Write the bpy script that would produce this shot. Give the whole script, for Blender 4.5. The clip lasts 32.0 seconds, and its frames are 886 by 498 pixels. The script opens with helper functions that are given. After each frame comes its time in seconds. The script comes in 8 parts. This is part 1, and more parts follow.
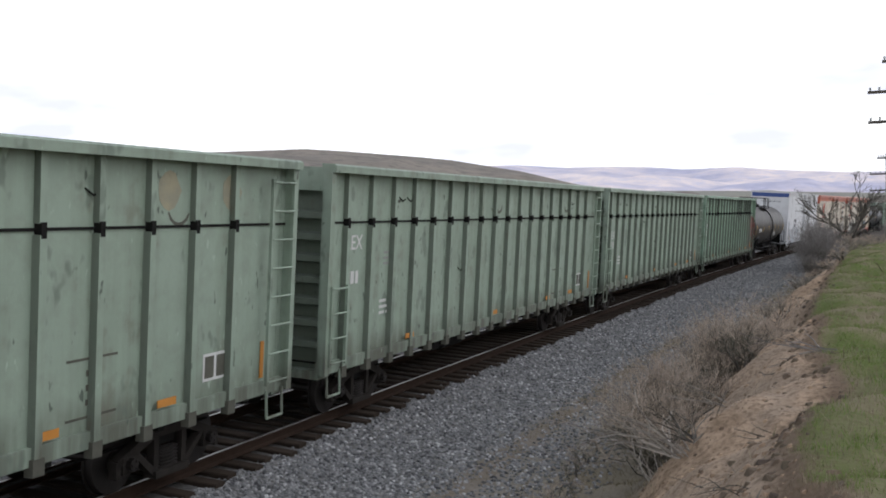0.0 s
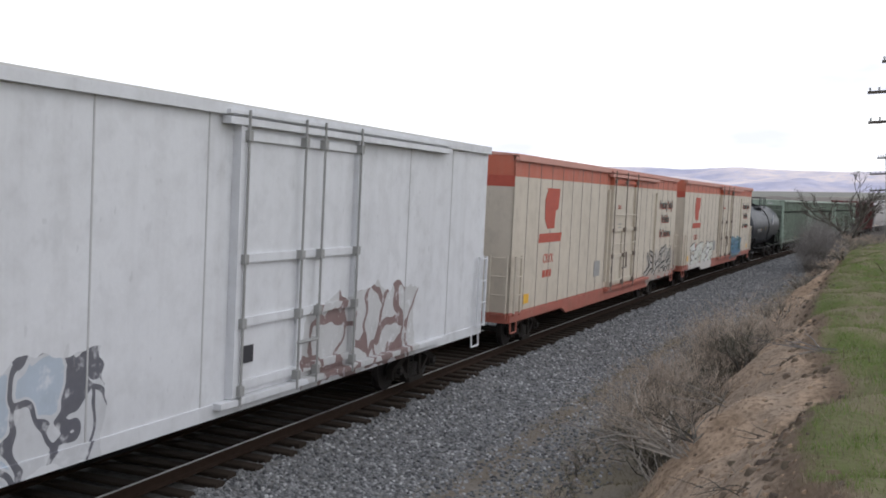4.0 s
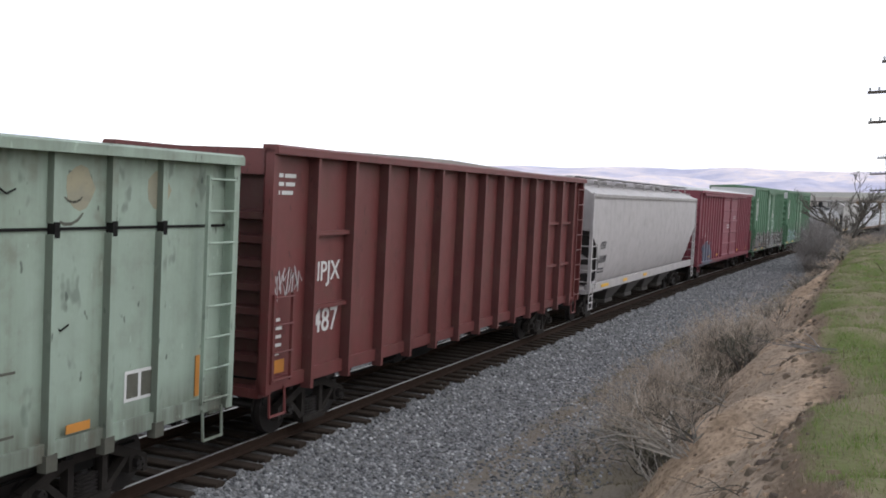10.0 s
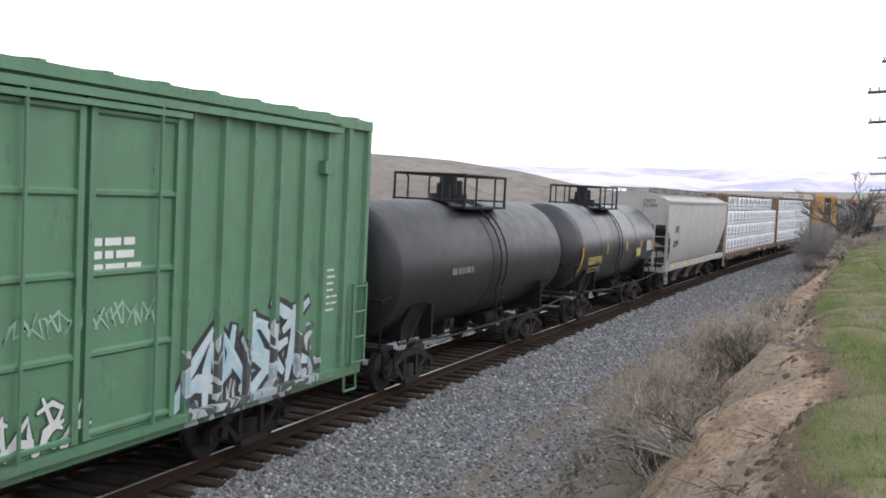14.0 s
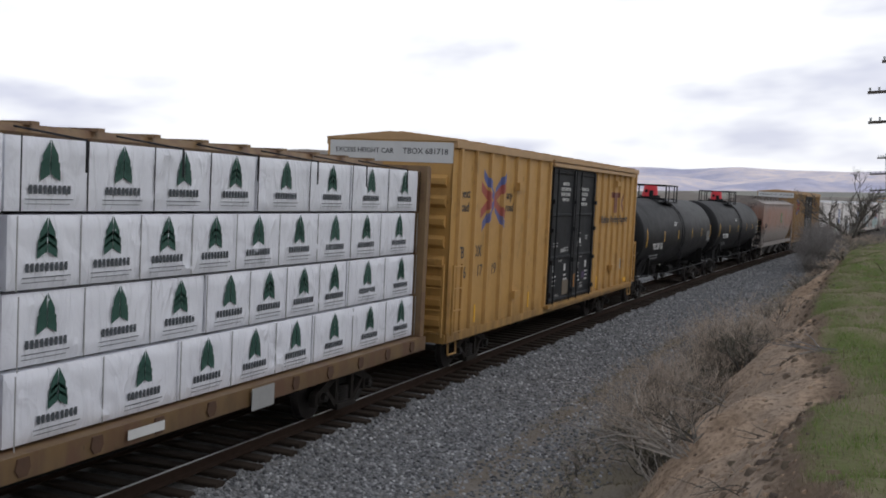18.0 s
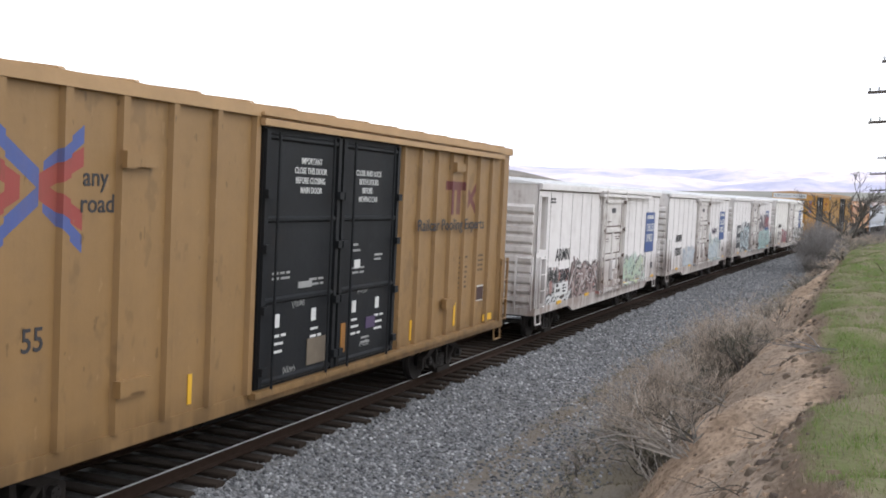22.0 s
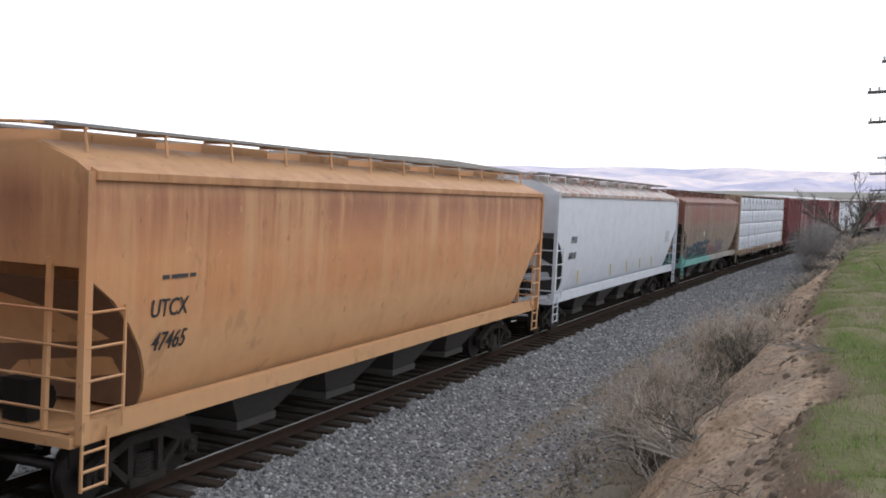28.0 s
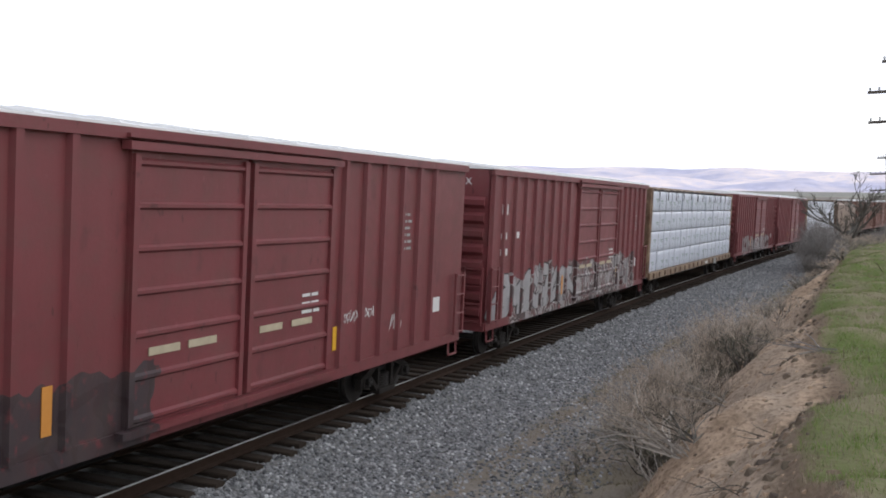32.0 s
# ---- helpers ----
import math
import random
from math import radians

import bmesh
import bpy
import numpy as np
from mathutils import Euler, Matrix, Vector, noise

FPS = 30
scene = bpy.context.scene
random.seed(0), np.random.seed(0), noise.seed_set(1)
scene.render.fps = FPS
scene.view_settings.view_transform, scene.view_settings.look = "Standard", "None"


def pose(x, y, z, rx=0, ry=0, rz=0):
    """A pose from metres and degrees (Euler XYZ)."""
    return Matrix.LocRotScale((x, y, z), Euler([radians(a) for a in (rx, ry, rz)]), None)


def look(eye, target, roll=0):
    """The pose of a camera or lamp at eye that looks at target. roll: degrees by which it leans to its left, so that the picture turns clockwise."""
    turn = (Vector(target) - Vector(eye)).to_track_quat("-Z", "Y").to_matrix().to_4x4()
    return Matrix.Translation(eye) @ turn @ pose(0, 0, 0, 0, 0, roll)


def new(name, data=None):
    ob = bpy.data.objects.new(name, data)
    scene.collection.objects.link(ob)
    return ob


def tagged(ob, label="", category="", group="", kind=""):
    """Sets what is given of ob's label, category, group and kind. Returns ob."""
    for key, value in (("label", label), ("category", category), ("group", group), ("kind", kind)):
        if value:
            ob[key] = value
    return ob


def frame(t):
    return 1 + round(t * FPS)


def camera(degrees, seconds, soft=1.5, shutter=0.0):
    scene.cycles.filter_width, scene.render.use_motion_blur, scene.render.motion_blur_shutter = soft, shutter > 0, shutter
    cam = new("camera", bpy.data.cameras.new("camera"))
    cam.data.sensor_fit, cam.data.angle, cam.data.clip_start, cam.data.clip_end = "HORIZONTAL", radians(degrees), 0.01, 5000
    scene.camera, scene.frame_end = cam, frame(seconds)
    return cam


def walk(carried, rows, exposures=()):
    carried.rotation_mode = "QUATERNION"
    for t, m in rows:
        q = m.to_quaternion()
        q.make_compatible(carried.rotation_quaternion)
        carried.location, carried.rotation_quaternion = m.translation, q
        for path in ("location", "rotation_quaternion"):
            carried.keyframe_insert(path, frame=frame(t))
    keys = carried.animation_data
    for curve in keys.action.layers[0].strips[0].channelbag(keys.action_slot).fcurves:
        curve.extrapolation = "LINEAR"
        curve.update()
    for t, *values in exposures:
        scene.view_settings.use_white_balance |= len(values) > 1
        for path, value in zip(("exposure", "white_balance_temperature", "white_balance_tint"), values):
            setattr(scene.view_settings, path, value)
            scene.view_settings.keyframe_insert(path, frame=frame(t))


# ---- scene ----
# ---- camera ----
EYE = (0.0, 0.0, 3.301)
PITCH, LEAN = radians(-1.461), radians(-1.708)
RIGHT = Vector((math.cos(LEAN), -math.sin(PITCH) * math.sin(LEAN), math.cos(PITCH) * math.sin(LEAN)))
AHEAD = Vector((0.0, math.cos(PITCH), math.sin(PITCH)))
UP = RIGHT.cross(AHEAD)
STAND = Matrix(((RIGHT.x, UP.x, -AHEAD.x, EYE[0]), (RIGHT.y, UP.y, -AHEAD.y, EYE[1]), (RIGHT.z, UP.z, -AHEAD.z, EYE[2]), (0, 0, 0, 1)))
cam = camera(47.19, 32.0, soft=1.8)
walk(cam, [(0.0, STAND), (32.0, STAND)],
     exposures=[(0.0, -0.22), (2.0, -0.18), (3.5, -0.16), (5.5, -0.36), (6.0, -0.36), (7.0, -0.16), (9.0, -0.08), (11.0, 0.14), (12.0, 0.18), (13.0, 0.40), (15.0, 0.42), (15.5, 0.38), (17.5, -0.5), (18.0, -0.6), (19.0, 0.18),
                (20.0, 0.33), (22.0, 0.40), (23.0, -0.32), (24.0, -0.55), (25.0, -0.5), (25.5, -0.45), (27.5, 0.2), (28.0, 0.08), (29.0, -0.4), (30.0, -0.12), (31.0, -0.40), (32.0, 0.05)])

# ---- world and sun ----
SUN_EL, SUN_AZ = radians(48), radians(104)
world = bpy.data.worlds.new("overcast")
scene.world = world
world.use_nodes = True
wt = world.node_tree
wt.nodes.clear()
w_out, w_bg, w_sky = wt.nodes.new("ShaderNodeOutputWorld"), wt.nodes.new("ShaderNodeBackground"), wt.nodes.new("ShaderNodeTexSky")
w_sky.sky_type, w_sky.sun_disc, w_sky.sun_elevation, w_sky.sun_rotation = "NISHITA", False, SUN_EL, SUN_AZ
w_co, w_map, w_n, w_ramp, w_sep, w_low, w_mix, w_mix2, w_gain = (wt.nodes.new("ShaderNode" + k) for k in ("TexCoord", "Mapping", "TexNoise", "ValToRGB", "SeparateXYZ", "ValToRGB", "MixRGB", "MixRGB", "MixRGB"))
w_map.inputs["Scale"].default_value = (1.6, 1.6, 5.0)
w_map.inputs["Location"].default_value = (0.3, 0.1, 0.2)
w_n.inputs["Scale"].default_value, w_n.inputs["Detail"].default_value, w_n.inputs["Roughness"].default_value = 2.8, 4.0, 0.5
w_ramp.color_ramp.elements[0].position, w_ramp.color_ramp.elements[1].position = 0.37, 0.50
w_ramp.color_ramp.elements[0].color, w_ramp.color_ramp.elements[1].color = (1.13, 1.16, 1.36, 1), (1.66, 1.68, 1.74, 1)
# bright white cloud low down, thinner and greyer cloud overhead
w_low.color_ramp.elements[0].position, w_low.color_ramp.elements[1].position = 0.26, 0.62
w_low.color_ramp.elements[0].color, w_low.color_ramp.elements[1].color = (0, 0, 0, 1), (1, 1, 1, 1)
w_mix2.inputs[2].default_value = (0.79, 0.83, 0.95, 1)
w_gain.blend_type = "MULTIPLY"
w_gain.inputs[0].default_value, w_gain.inputs[2].default_value = 1.0, (0.12, 0.12, 0.12, 1)
w_mix.inputs[0].default_value = 0.92
wt.links.new(w_co.outputs["Generated"], w_map.inputs["Vector"])
wt.links.new(w_co.outputs["Generated"], w_sep.inputs[0])
wt.links.new(w_sep.outputs[2], w_low.inputs[0])
wt.links.new(w_map.outputs[0], w_n.inputs["Vector"])
wt.links.new(w_n.outputs["Fac"], w_ramp.inputs[0])
wt.links.new(w_low.outputs[0], w_mix2.inputs[0])
wt.links.new(w_ramp.outputs[0], w_mix2.inputs[1])
wt.links.new(w_sky.outputs[0], w_gain.inputs[1])
wt.links.new(w_gain.outputs[0], w_mix.inputs[1])
wt.links.new(w_mix2.outputs[0], w_mix.inputs[2])
wt.links.new(w_mix.outputs[0], w_bg.inputs["Color"])
wt.links.new(w_bg.outputs[0], w_out.inputs[0])
w_bg.inputs["Strength"].default_value = 1.0
sun = new("sun", bpy.data.lights.new("sun", "SUN"))
sun.data.energy, sun.data.angle, sun.data.color = 0.9, radians(40), (0.985, 0.985, 0.99)
sun.matrix_world = look((0, 0, 0), (-math.sin(SUN_AZ) * math.cos(SUN_EL), -math.cos(SUN_AZ) * math.cos(SUN_EL), -math.sin(SUN_EL)))
scene.view_settings.exposure = 0.0

# ---- the line of the track: a wide curve, banked towards its inside ----
TH0, CURVE, REACH, CANT, SPEED = radians(21.566), 0.000928, 9.707, 4.82, 21.70
FOOT = np.array((-REACH * math.cos(TH0), REACH * math.sin(TH0)))
HUB = FOOT + np.array((math.cos(TH0), -math.sin(TH0))) / CURVE


def line(s, u):
    """Places s metres along the track and u metres to the inside of its middle."""
    hd = TH0 + CURVE * s
    return HUB[0] - (1 / CURVE - u) * np.cos(hd), HUB[1] + (1 / CURVE - u) * np.sin(hd)


def on_track(s):
    """The pose of a car whose middle is at s: x ahead as the train runs, z square to the banked rails."""
    hd = TH0 + CURVE * s
    x, y = line(s, 0.0)
    return pose(x, y, 0.0, -CANT, 0, math.degrees(math.atan2(-math.cos(hd), -math.sin(hd))))


def smooth(a, b, x):
    q = np.clip((x - a) / (b - a), 0, 1)
    return q * q * (3 - 2 * q)


def lumps(x, y, size, seed=0.0):
    """A cheap wavy field between about -1 and 1."""
    a, b = x / size + seed * 1.7, y / size - seed * 2.3
    return (np.sin(a * 1.9 + 1.3 * np.sin(b * 1.1 + seed)) + np.sin(b * 2.3 + 1.7 * np.sin(a * 0.9 - seed)) + np.sin((a + b) * 1.3 + seed * 3) * np.sin((a - b) * 1.7)) / 2.6


def turf_edge(s):
    """How far from the track the turf on top of the bank breaks off."""
    e = np.interp(s, (-20, 4.5, 6.0, 7.5, 8.3, 9.6, 10.9, 13.6, 16.5, 19.5, 28, 41, 60, 90), (9.9, 9.85, 9.70, 9.42, 9.25, 9.40, 9.55, 9.32, 9.2, 9.0, 8.95, 8.85, 8.6, 8.2))
    return e + 0.12 * lumps(s, s * 0.37, 0.9, 3.0) + 0.07 * lumps(s, s * 0.8, 0.31, 8.0)


def ground_z(s, u):
    tilt = -np.clip(u, -1.9, 1.9) * math.tan(radians(CANT))
    z = np.interp(u, (-4500, -400, -60, -14, -7.5, -4.0, -1.75, -1.5, -1.0, -0.85, 0.85, 1.0, 1.35, 1.75, 2.9, 4.3, 5.4, 6.8, 7.9), (-6.0, -4.0, -1.5, -1.1, -0.95, -0.85, -0.27, -0.23, -0.235, -0.235, -0.235, -0.245, -0.25, -0.32, -0.64, -0.78, -0.82, -0.55, -0.05)) + tilt * smooth(3.2, 1.7, np.abs(u))
    top = 1.62 - 1.3 * smooth(45, 112, s) + 0.25 * smooth(11, 30, u) * smooth(60, 20, s)
    wob = 0.35 * lumps(s, s * 0.3, 3.1, 2.0) + 0.2 * lumps(s, u, 1.1, 5.0)
    rise = smooth(7.0, 9.35, u + wob * smooth(3, 12, s))
    z = z * (1 - rise) + top * rise
    rough = smooth(4.4, 7.0, u) * smooth(12.0, 9.6, u)
    z = z + rough * (0.12 * lumps(s, u, 0.9, 1.0) + 0.075 * lumps(s, u, 0.41, 3.0))
    # a broken lip of turf, and small gullies washed down the bare face under it
    d = turf_edge(s) - u
    lip = np.clip(0.55 + 0.9 * lumps(s, s * 0.7, 0.8, 7.0), 0.0, 1.2) * smooth(75, 50, s)
    z = z - 0.17 * lip * smooth(-0.03, 0.13, d) * smooth(1.3, 0.35, d)
    z = z + smooth(0.0, 0.4, d) * smooth(2.4, 1.6, d) * smooth(60, 40, s) * (0.055 * lumps(s * 1.0, u * 0.4, 0.33, 11.0) + 0.03 * lumps(s, u, 0.19, 13.0))
    z = z + smooth(9.0, 11.0, u) * (0.018 * lumps(s, u, 1.3, 4.0) + 0.012 * lumps(s, u, 0.5, 2.0)) + smooth(1.8, 3.0, u) * smooth(6.0, 4.0, u) * 0.03 * lumps(s, u, 1.5, 6.0)
    return z


# ---- mesh building ----
class Geo:
    """Gathers verts and faces of one mesh."""

    def __init__(self):
        self.v, self.f = [], []

    def add(self, v, f):
        n = len(self.v)
        self.v += [tuple(p) for p in v]
        self.f += [tuple(i + n for i in q) for q in f]
        return self

    def box(self, x0, x1, y0, y1, z0, z1):
        return self.add([(x, y, z) for x in (x0, x1) for y in (y0, y1) for z in (z0, z1)],
                        [(0, 1, 3, 2), (4, 6, 7, 5), (0, 4, 5, 1), (2, 3, 7, 6), (0, 2, 6, 4), (1, 5, 7, 3)])

    def prism(self, prof, axis, c0, c1):
        """A closed outline drawn in the plane square to axis ('x': (y, z), 'y': (x, z), 'z': (x, y)), pushed from c0 to c1."""
        n = len(prof)
        put = {"x": lambda p, c: (c, p[0], p[1]), "y": lambda p, c: (p[0], c, p[1]), "z": lambda p, c: (p[0], p[1], c)}[axis]
        return self.add([put(p, c) for c in (c0, c1) for p in prof],
                        [tuple(range(n)), tuple(range(2 * n - 1, n - 1, -1))] + [(i, n + i, n + (i + 1) % n, (i + 1) % n) for i in range(n)])

    def cyl(self, p0, p1, r, n=12, r1=None):
        p0, p1 = Vector(p0), Vector(p1)
        d = (p1 - p0).normalized()
        a = d.orthogonal().normalized()
        b = d.cross(a)
        ring = [(math.cos(2 * math.pi * i / n), math.sin(2 * math.pi * i / n)) for i in range(n)]
        return self.add([p0 + r * (c * a + s * b) for c, s in ring] + [p1 + (r if r1 is None else r1) * (c * a + s * b) for c, s in ring],
                        [tuple(range(n - 1, -1, -1)), tuple(range(n, 2 * n))] + [(i, (i + 1) % n, n + (i + 1) % n, n + i) for i in range(n)])

    def rod(self, pts, r, n=5):
        for a, b in zip(pts, pts[1:]):
            self.cyl(a, b, r, n)
        return self

    def lathe_x(self, prof, n=40):
        """prof: (x, radius) rows, turned about the x axis."""
        v = [(x, r * math.cos(2 * math.pi * i / n), r * math.sin(2 * math.pi * i / n)) for x, r in prof for i in range(n)]
        f = [(j * n + i, j * n + (i + 1) % n, (j + 1) * n + (i + 1) % n, (j + 1) * n + i) for j in range(len(prof) - 1) for i in range(n)]
        return self.add(v, f + [tuple(range(n - 1, -1, -1)), tuple(range((len(prof) - 1) * n, len(prof) * n))])

    def moved(self, x=0, y=0, z=0):
        self.v = [(a + x, b + y, c + z) for a, b, c in self.v]
        return self

    def data(self, name, mat, sharp=38):
        me = bpy.data.meshes.new(name)
        me.from_pydata(self.v, [], self.f)
        bm = bmesh.new()
        bm.from_mesh(me)
        bmesh.ops.recalc_face_normals(bm, faces=bm.faces)
        bm.to_mesh(me)
        bm.free()
        me.polygons.foreach_set("use_smooth", [True] * len(me.polygons))
        me.set_sharp_from_angle(angle=radians(sharp))
        me.materials.append(mat)
        return me


def part(name, geo, mat, parent, label="", at=(0, 0, 0), turn=0.0):
    """Links a Geo or a finished mesh as one object under a thing or a part."""
    ob = new(name, geo if isinstance(geo, bpy.types.Mesh) else geo.data(name, mat))
    ob.parent = parent
    if any(at) or turn:
        ob.location, ob.rotation_euler = at, (0, 0, turn)
    return tagged(ob, label)


# ---- materials ----
def nodes_of(name):
    m = bpy.data.materials.new(name)
    m.use_nodes = True
    t = m.node_tree
    return m, t, t.nodes["Principled BSDF"]


def node(t, kind, ins=None, op=None, blend=None, obj=None, attr=None, clamp=False, feature=None):
    n = t.nodes.new("ShaderNode" + kind)
    if op:
        n.operation = op
    if clamp:
        n.use_clamp = True
    if blend:
        n.blend_type = blend
    if obj:
        n.object = obj
    if attr:
        n.attribute_name = attr
    if feature:
        n.feature = feature
    for k, v in (ins or {}).items():
        if isinstance(v, bpy.types.NodeSocket):
            t.links.new(v, n.inputs[k])
        else:
            n.inputs[k].default_value = v
    return n


def math_node(t, op, a, b=0.0, clamp=False):
    return node(t, "Math", {0: a, 1: b}, op=op, clamp=clamp).outputs[0]


def ramp(t, fac, stops, hard=False):
    n = node(t, "ValToRGB", {0: fac})
    e = n.color_ramp.elements
    while len(e) < len(stops):
        e.new(0.5)
    for k, (p, c) in zip(e, stops):
        k.position, k.color = p, (*c, 1) if len(c) == 3 else c
    if hard:
        n.color_ramp.interpolation = "CONSTANT"
    return n.outputs[0]


def grey(v):
    return (v, v, v)


def mix(t, fac, a, b, how="MIX"):
    ins = {0: fac}
    for k, v in ((1, a), (2, b)):
        ins[k] = (*v, 1) if isinstance(v, tuple) and len(v) == 3 else v
    return node(t, "MixRGB", ins, blend=how).outputs[0]


def noise_at(t, co, scale, detail=4.0, rough=0.55, stretch=None):
    if stretch:
        co = node(t, "Mapping", {"Vector": co, "Scale": stretch}).outputs[0]
    return node(t, "TexNoise", {"Vector": co, "Scale": scale, "Detail": detail, "Roughness": rough}).outputs["Fac"]


def bump(t, b, height, strength=0.3, distance=0.01):
    n = node(t, "Bump", {"Height": height, "Strength": strength, "Distance": distance})
    t.links.new(n.outputs[0], b.inputs["Normal"])


def plain(name, col, rough=0.7, metal=0.0, vary=0.25, scale=6.0, spec=0.5):
    m, t, b = nodes_of(name)
    co = node(t, "TexCoord").outputs["Object"]
    f = noise_at(t, co, scale, 6.0)
    f2 = noise_at(t, co, scale * 9, 3.0)
    c = mix(t, f, tuple(x * (1 - vary) for x in col), tuple(min(1, x * (1 + vary)) for x in col))
    c = mix(t, math_node(t, "MULTIPLY", f2, 0.25), c, tuple(x * 0.6 for x in col))
    t.links.new(c, b.inputs["Base Color"])
    b.inputs["Roughness"].default_value, b.inputs["Metallic"].default_value = rough, metal
    b.inputs["Specular IOR Level"].default_value = spec
    bump(t, b, f2, 0.25, 0.006)
    return m


def paint(name, car, col, rust=0.15, rust_col=(0.13, 0.055, 0.03), streak=0.35, streak_col=None, fade=0.2, rough=0.5, wash=(), bands=(), tags=(), strokes=(), dirt=(0.10, 0.085, 0.065), dirt_amount=0.35, seed=0.0, spec=0.5, scuff=0.45):
    """Weathered paint in the car's own space. bands: (axis, lo, hi, colour, ragged). tags: sprayed patches (x0, x1, z0, z1, colours, size)."""
    m, t, b = nodes_of(name)
    co = node(t, "TexCoord", obj=car).outputs["Object"]
    xyz = node(t, "SeparateXYZ", {0: co})
    X, Z = xyz.outputs[0], xyz.outputs[2]
    co2 = node(t, "Mapping", {"Vector": co, "Location": (seed * 7.3, seed * 3.1, seed)}).outputs[0]
    big = noise_at(t, co2, 0.55, 4.0)
    run = noise_at(t, co2, 1.0, 5.0, 0.6, (3.2, 3.2, 0.22))
    fine = noise_at(t, co2, 14.0, 5.0, 0.65)
    mid = noise_at(t, co2, 2.6, 6.0, 0.6)
    c = mix(t, big, tuple(x * (1 - fade) for x in col), tuple(min(1, x * (1 + fade) + 0.015) for x in col))
    for ax, lo, hi, bc, ragged in bands:
        v = X if ax == "x" else Z
        if ragged:
            v = math_node(t, "ADD", v, math_node(t, "MULTIPLY", math_node(t, "SUBTRACT", mid, 0.5), ragged))
        k = math_node(t, "MULTIPLY", math_node(t, "GREATER_THAN", v, lo), math_node(t, "LESS_THAN", v, hi))
        c = mix(t, k, c, bc)
    for lo, hi, wc, amount in wash:
        # streaky staining that fades out above and below
        zone = math_node(t, "MULTIPLY", math_node(t, "DIVIDE", math_node(t, "SUBTRACT", Z, lo), 0.7, True), math_node(t, "DIVIDE", math_node(t, "SUBTRACT", hi, Z), 0.5, True))
        k = math_node(t, "MULTIPLY", zone, ramp(t, math_node(t, "ADD", math_node(t, "MULTIPLY", run, 0.7), math_node(t, "MULTIPLY", big, 0.3)), [(0.38, grey(0.15)), (0.56, grey(1))]))
        c = mix(t, math_node(t, "MULTIPLY", k, amount), c, wc)
    for x0, z0, x1, z1, wide, sc in strokes:
        lo, hi = min(x0, x1), max(x0, x1)
        k = math_node(t, "MULTIPLY", math_node(t, "GREATER_THAN", X, lo), math_node(t, "LESS_THAN", X, hi))
        away = math_node(t, "ABSOLUTE", math_node(t, "SUBTRACT", math_node(t, "SUBTRACT", Z, z0), math_node(t, "MULTIPLY", math_node(t, "SUBTRACT", X, x0), (z1 - z0) / (x1 - x0))))
        c = mix(t, math_node(t, "MULTIPLY", k, math_node(t, "LESS_THAN", away, wide / 2)), c, sc)
    for i, (x0, x1, z0, z1, cols, size) in enumerate(tags):
        wig = math_node(t, "MULTIPLY", math_node(t, "SUBTRACT", noise_at(t, co2, 1.4, 2.0), 0.5), 1.1)
        zz, xx = math_node(t, "ADD", Z, wig), math_node(t, "ADD", X, wig)
        k = math_node(t, "MULTIPLY", math_node(t, "MULTIPLY", math_node(t, "GREATER_THAN", xx, x0), math_node(t, "LESS_THAN", xx, x1)),
                      math_node(t, "MULTIPLY", math_node(t, "GREATER_THAN", zz, z0), math_node(t, "LESS_THAN", zz, z1)))
        wob = node(t, "TexNoise", {"Vector": co2, "Scale": 0.9 + size, "Detail": 1.0}).outputs["Color"]
        wob = node(t, "VectorMath", {0: wob, 1: (0.5, 0.5, 0.5)}, op="SUBTRACT").outputs[0]
        wob = node(t, "VectorMath", {0: wob, 1: (1.1, 0.0, 1.3)}, op="MULTIPLY").outputs[0]
        wco = node(t, "VectorMath", {0: co, 1: wob}, op="ADD").outputs[0]
        wco = node(t, "Mapping", {"Vector": wco, "Location": (i * 3.7 + seed, 0, seed * 2), "Scale": (1.0, 0.02, 0.62), "Rotation": (0, 0.25, 0)}).outputs[0]
        cell = node(t, "TexVoronoi", {"Vector": wco, "Scale": size * 3.0, "Randomness": 0.85})
        rim = node(t, "TexVoronoi", {"Vector": wco, "Scale": size * 3.0, "Randomness": 0.85}, feature="DISTANCE_TO_EDGE").outputs["Distance"]
        pick = node(t, "SeparateXYZ", {0: cell.outputs["Color"]}).outputs[0]
        cols = sorted(cols, key=sum)
        fills = cols[1:]
        fills = [fills[(j * 2 + i) % len(fills)] for j in range(len(fills))]
        n = len(fills)
        g = ramp(t, pick, [(j / n, q) for j, q in enumerate(fills)], True)
        g = mix(t, math_node(t, "LESS_THAN", rim, 0.14), g, cols[-1])
        g = mix(t, math_node(t, "LESS_THAN", rim, 0.075), g, cols[0])
        edge = noise_at(t, co2, 5.0, 3.0)
        k = math_node(t, "MULTIPLY", k, ramp(t, edge, [(0.30, grey(0.25)), (0.42, grey(0.94))]))
        c = mix(t, k, c, g)
    k = math_node(t, "MULTIPLY", ramp(t, run, [(0.46, grey(0)), (0.74, grey(1))]), streak)
    c = mix(t, k, c, streak_col or tuple(x * 0.45 for x in col))
    k = math_node(t, "MULTIPLY", ramp(t, mid, [(0.45, grey(0)), (0.85, grey(1))]), dirt_amount)
    c = mix(t, k, c, dirt)
    spot = noise_at(t, co2, 1.9, 3.0, 0.7, (1.0, 1.0, 0.55))
    nick = noise_at(t, co2, 7.0, 2.0, 0.6, (1.0, 1.0, 0.45))
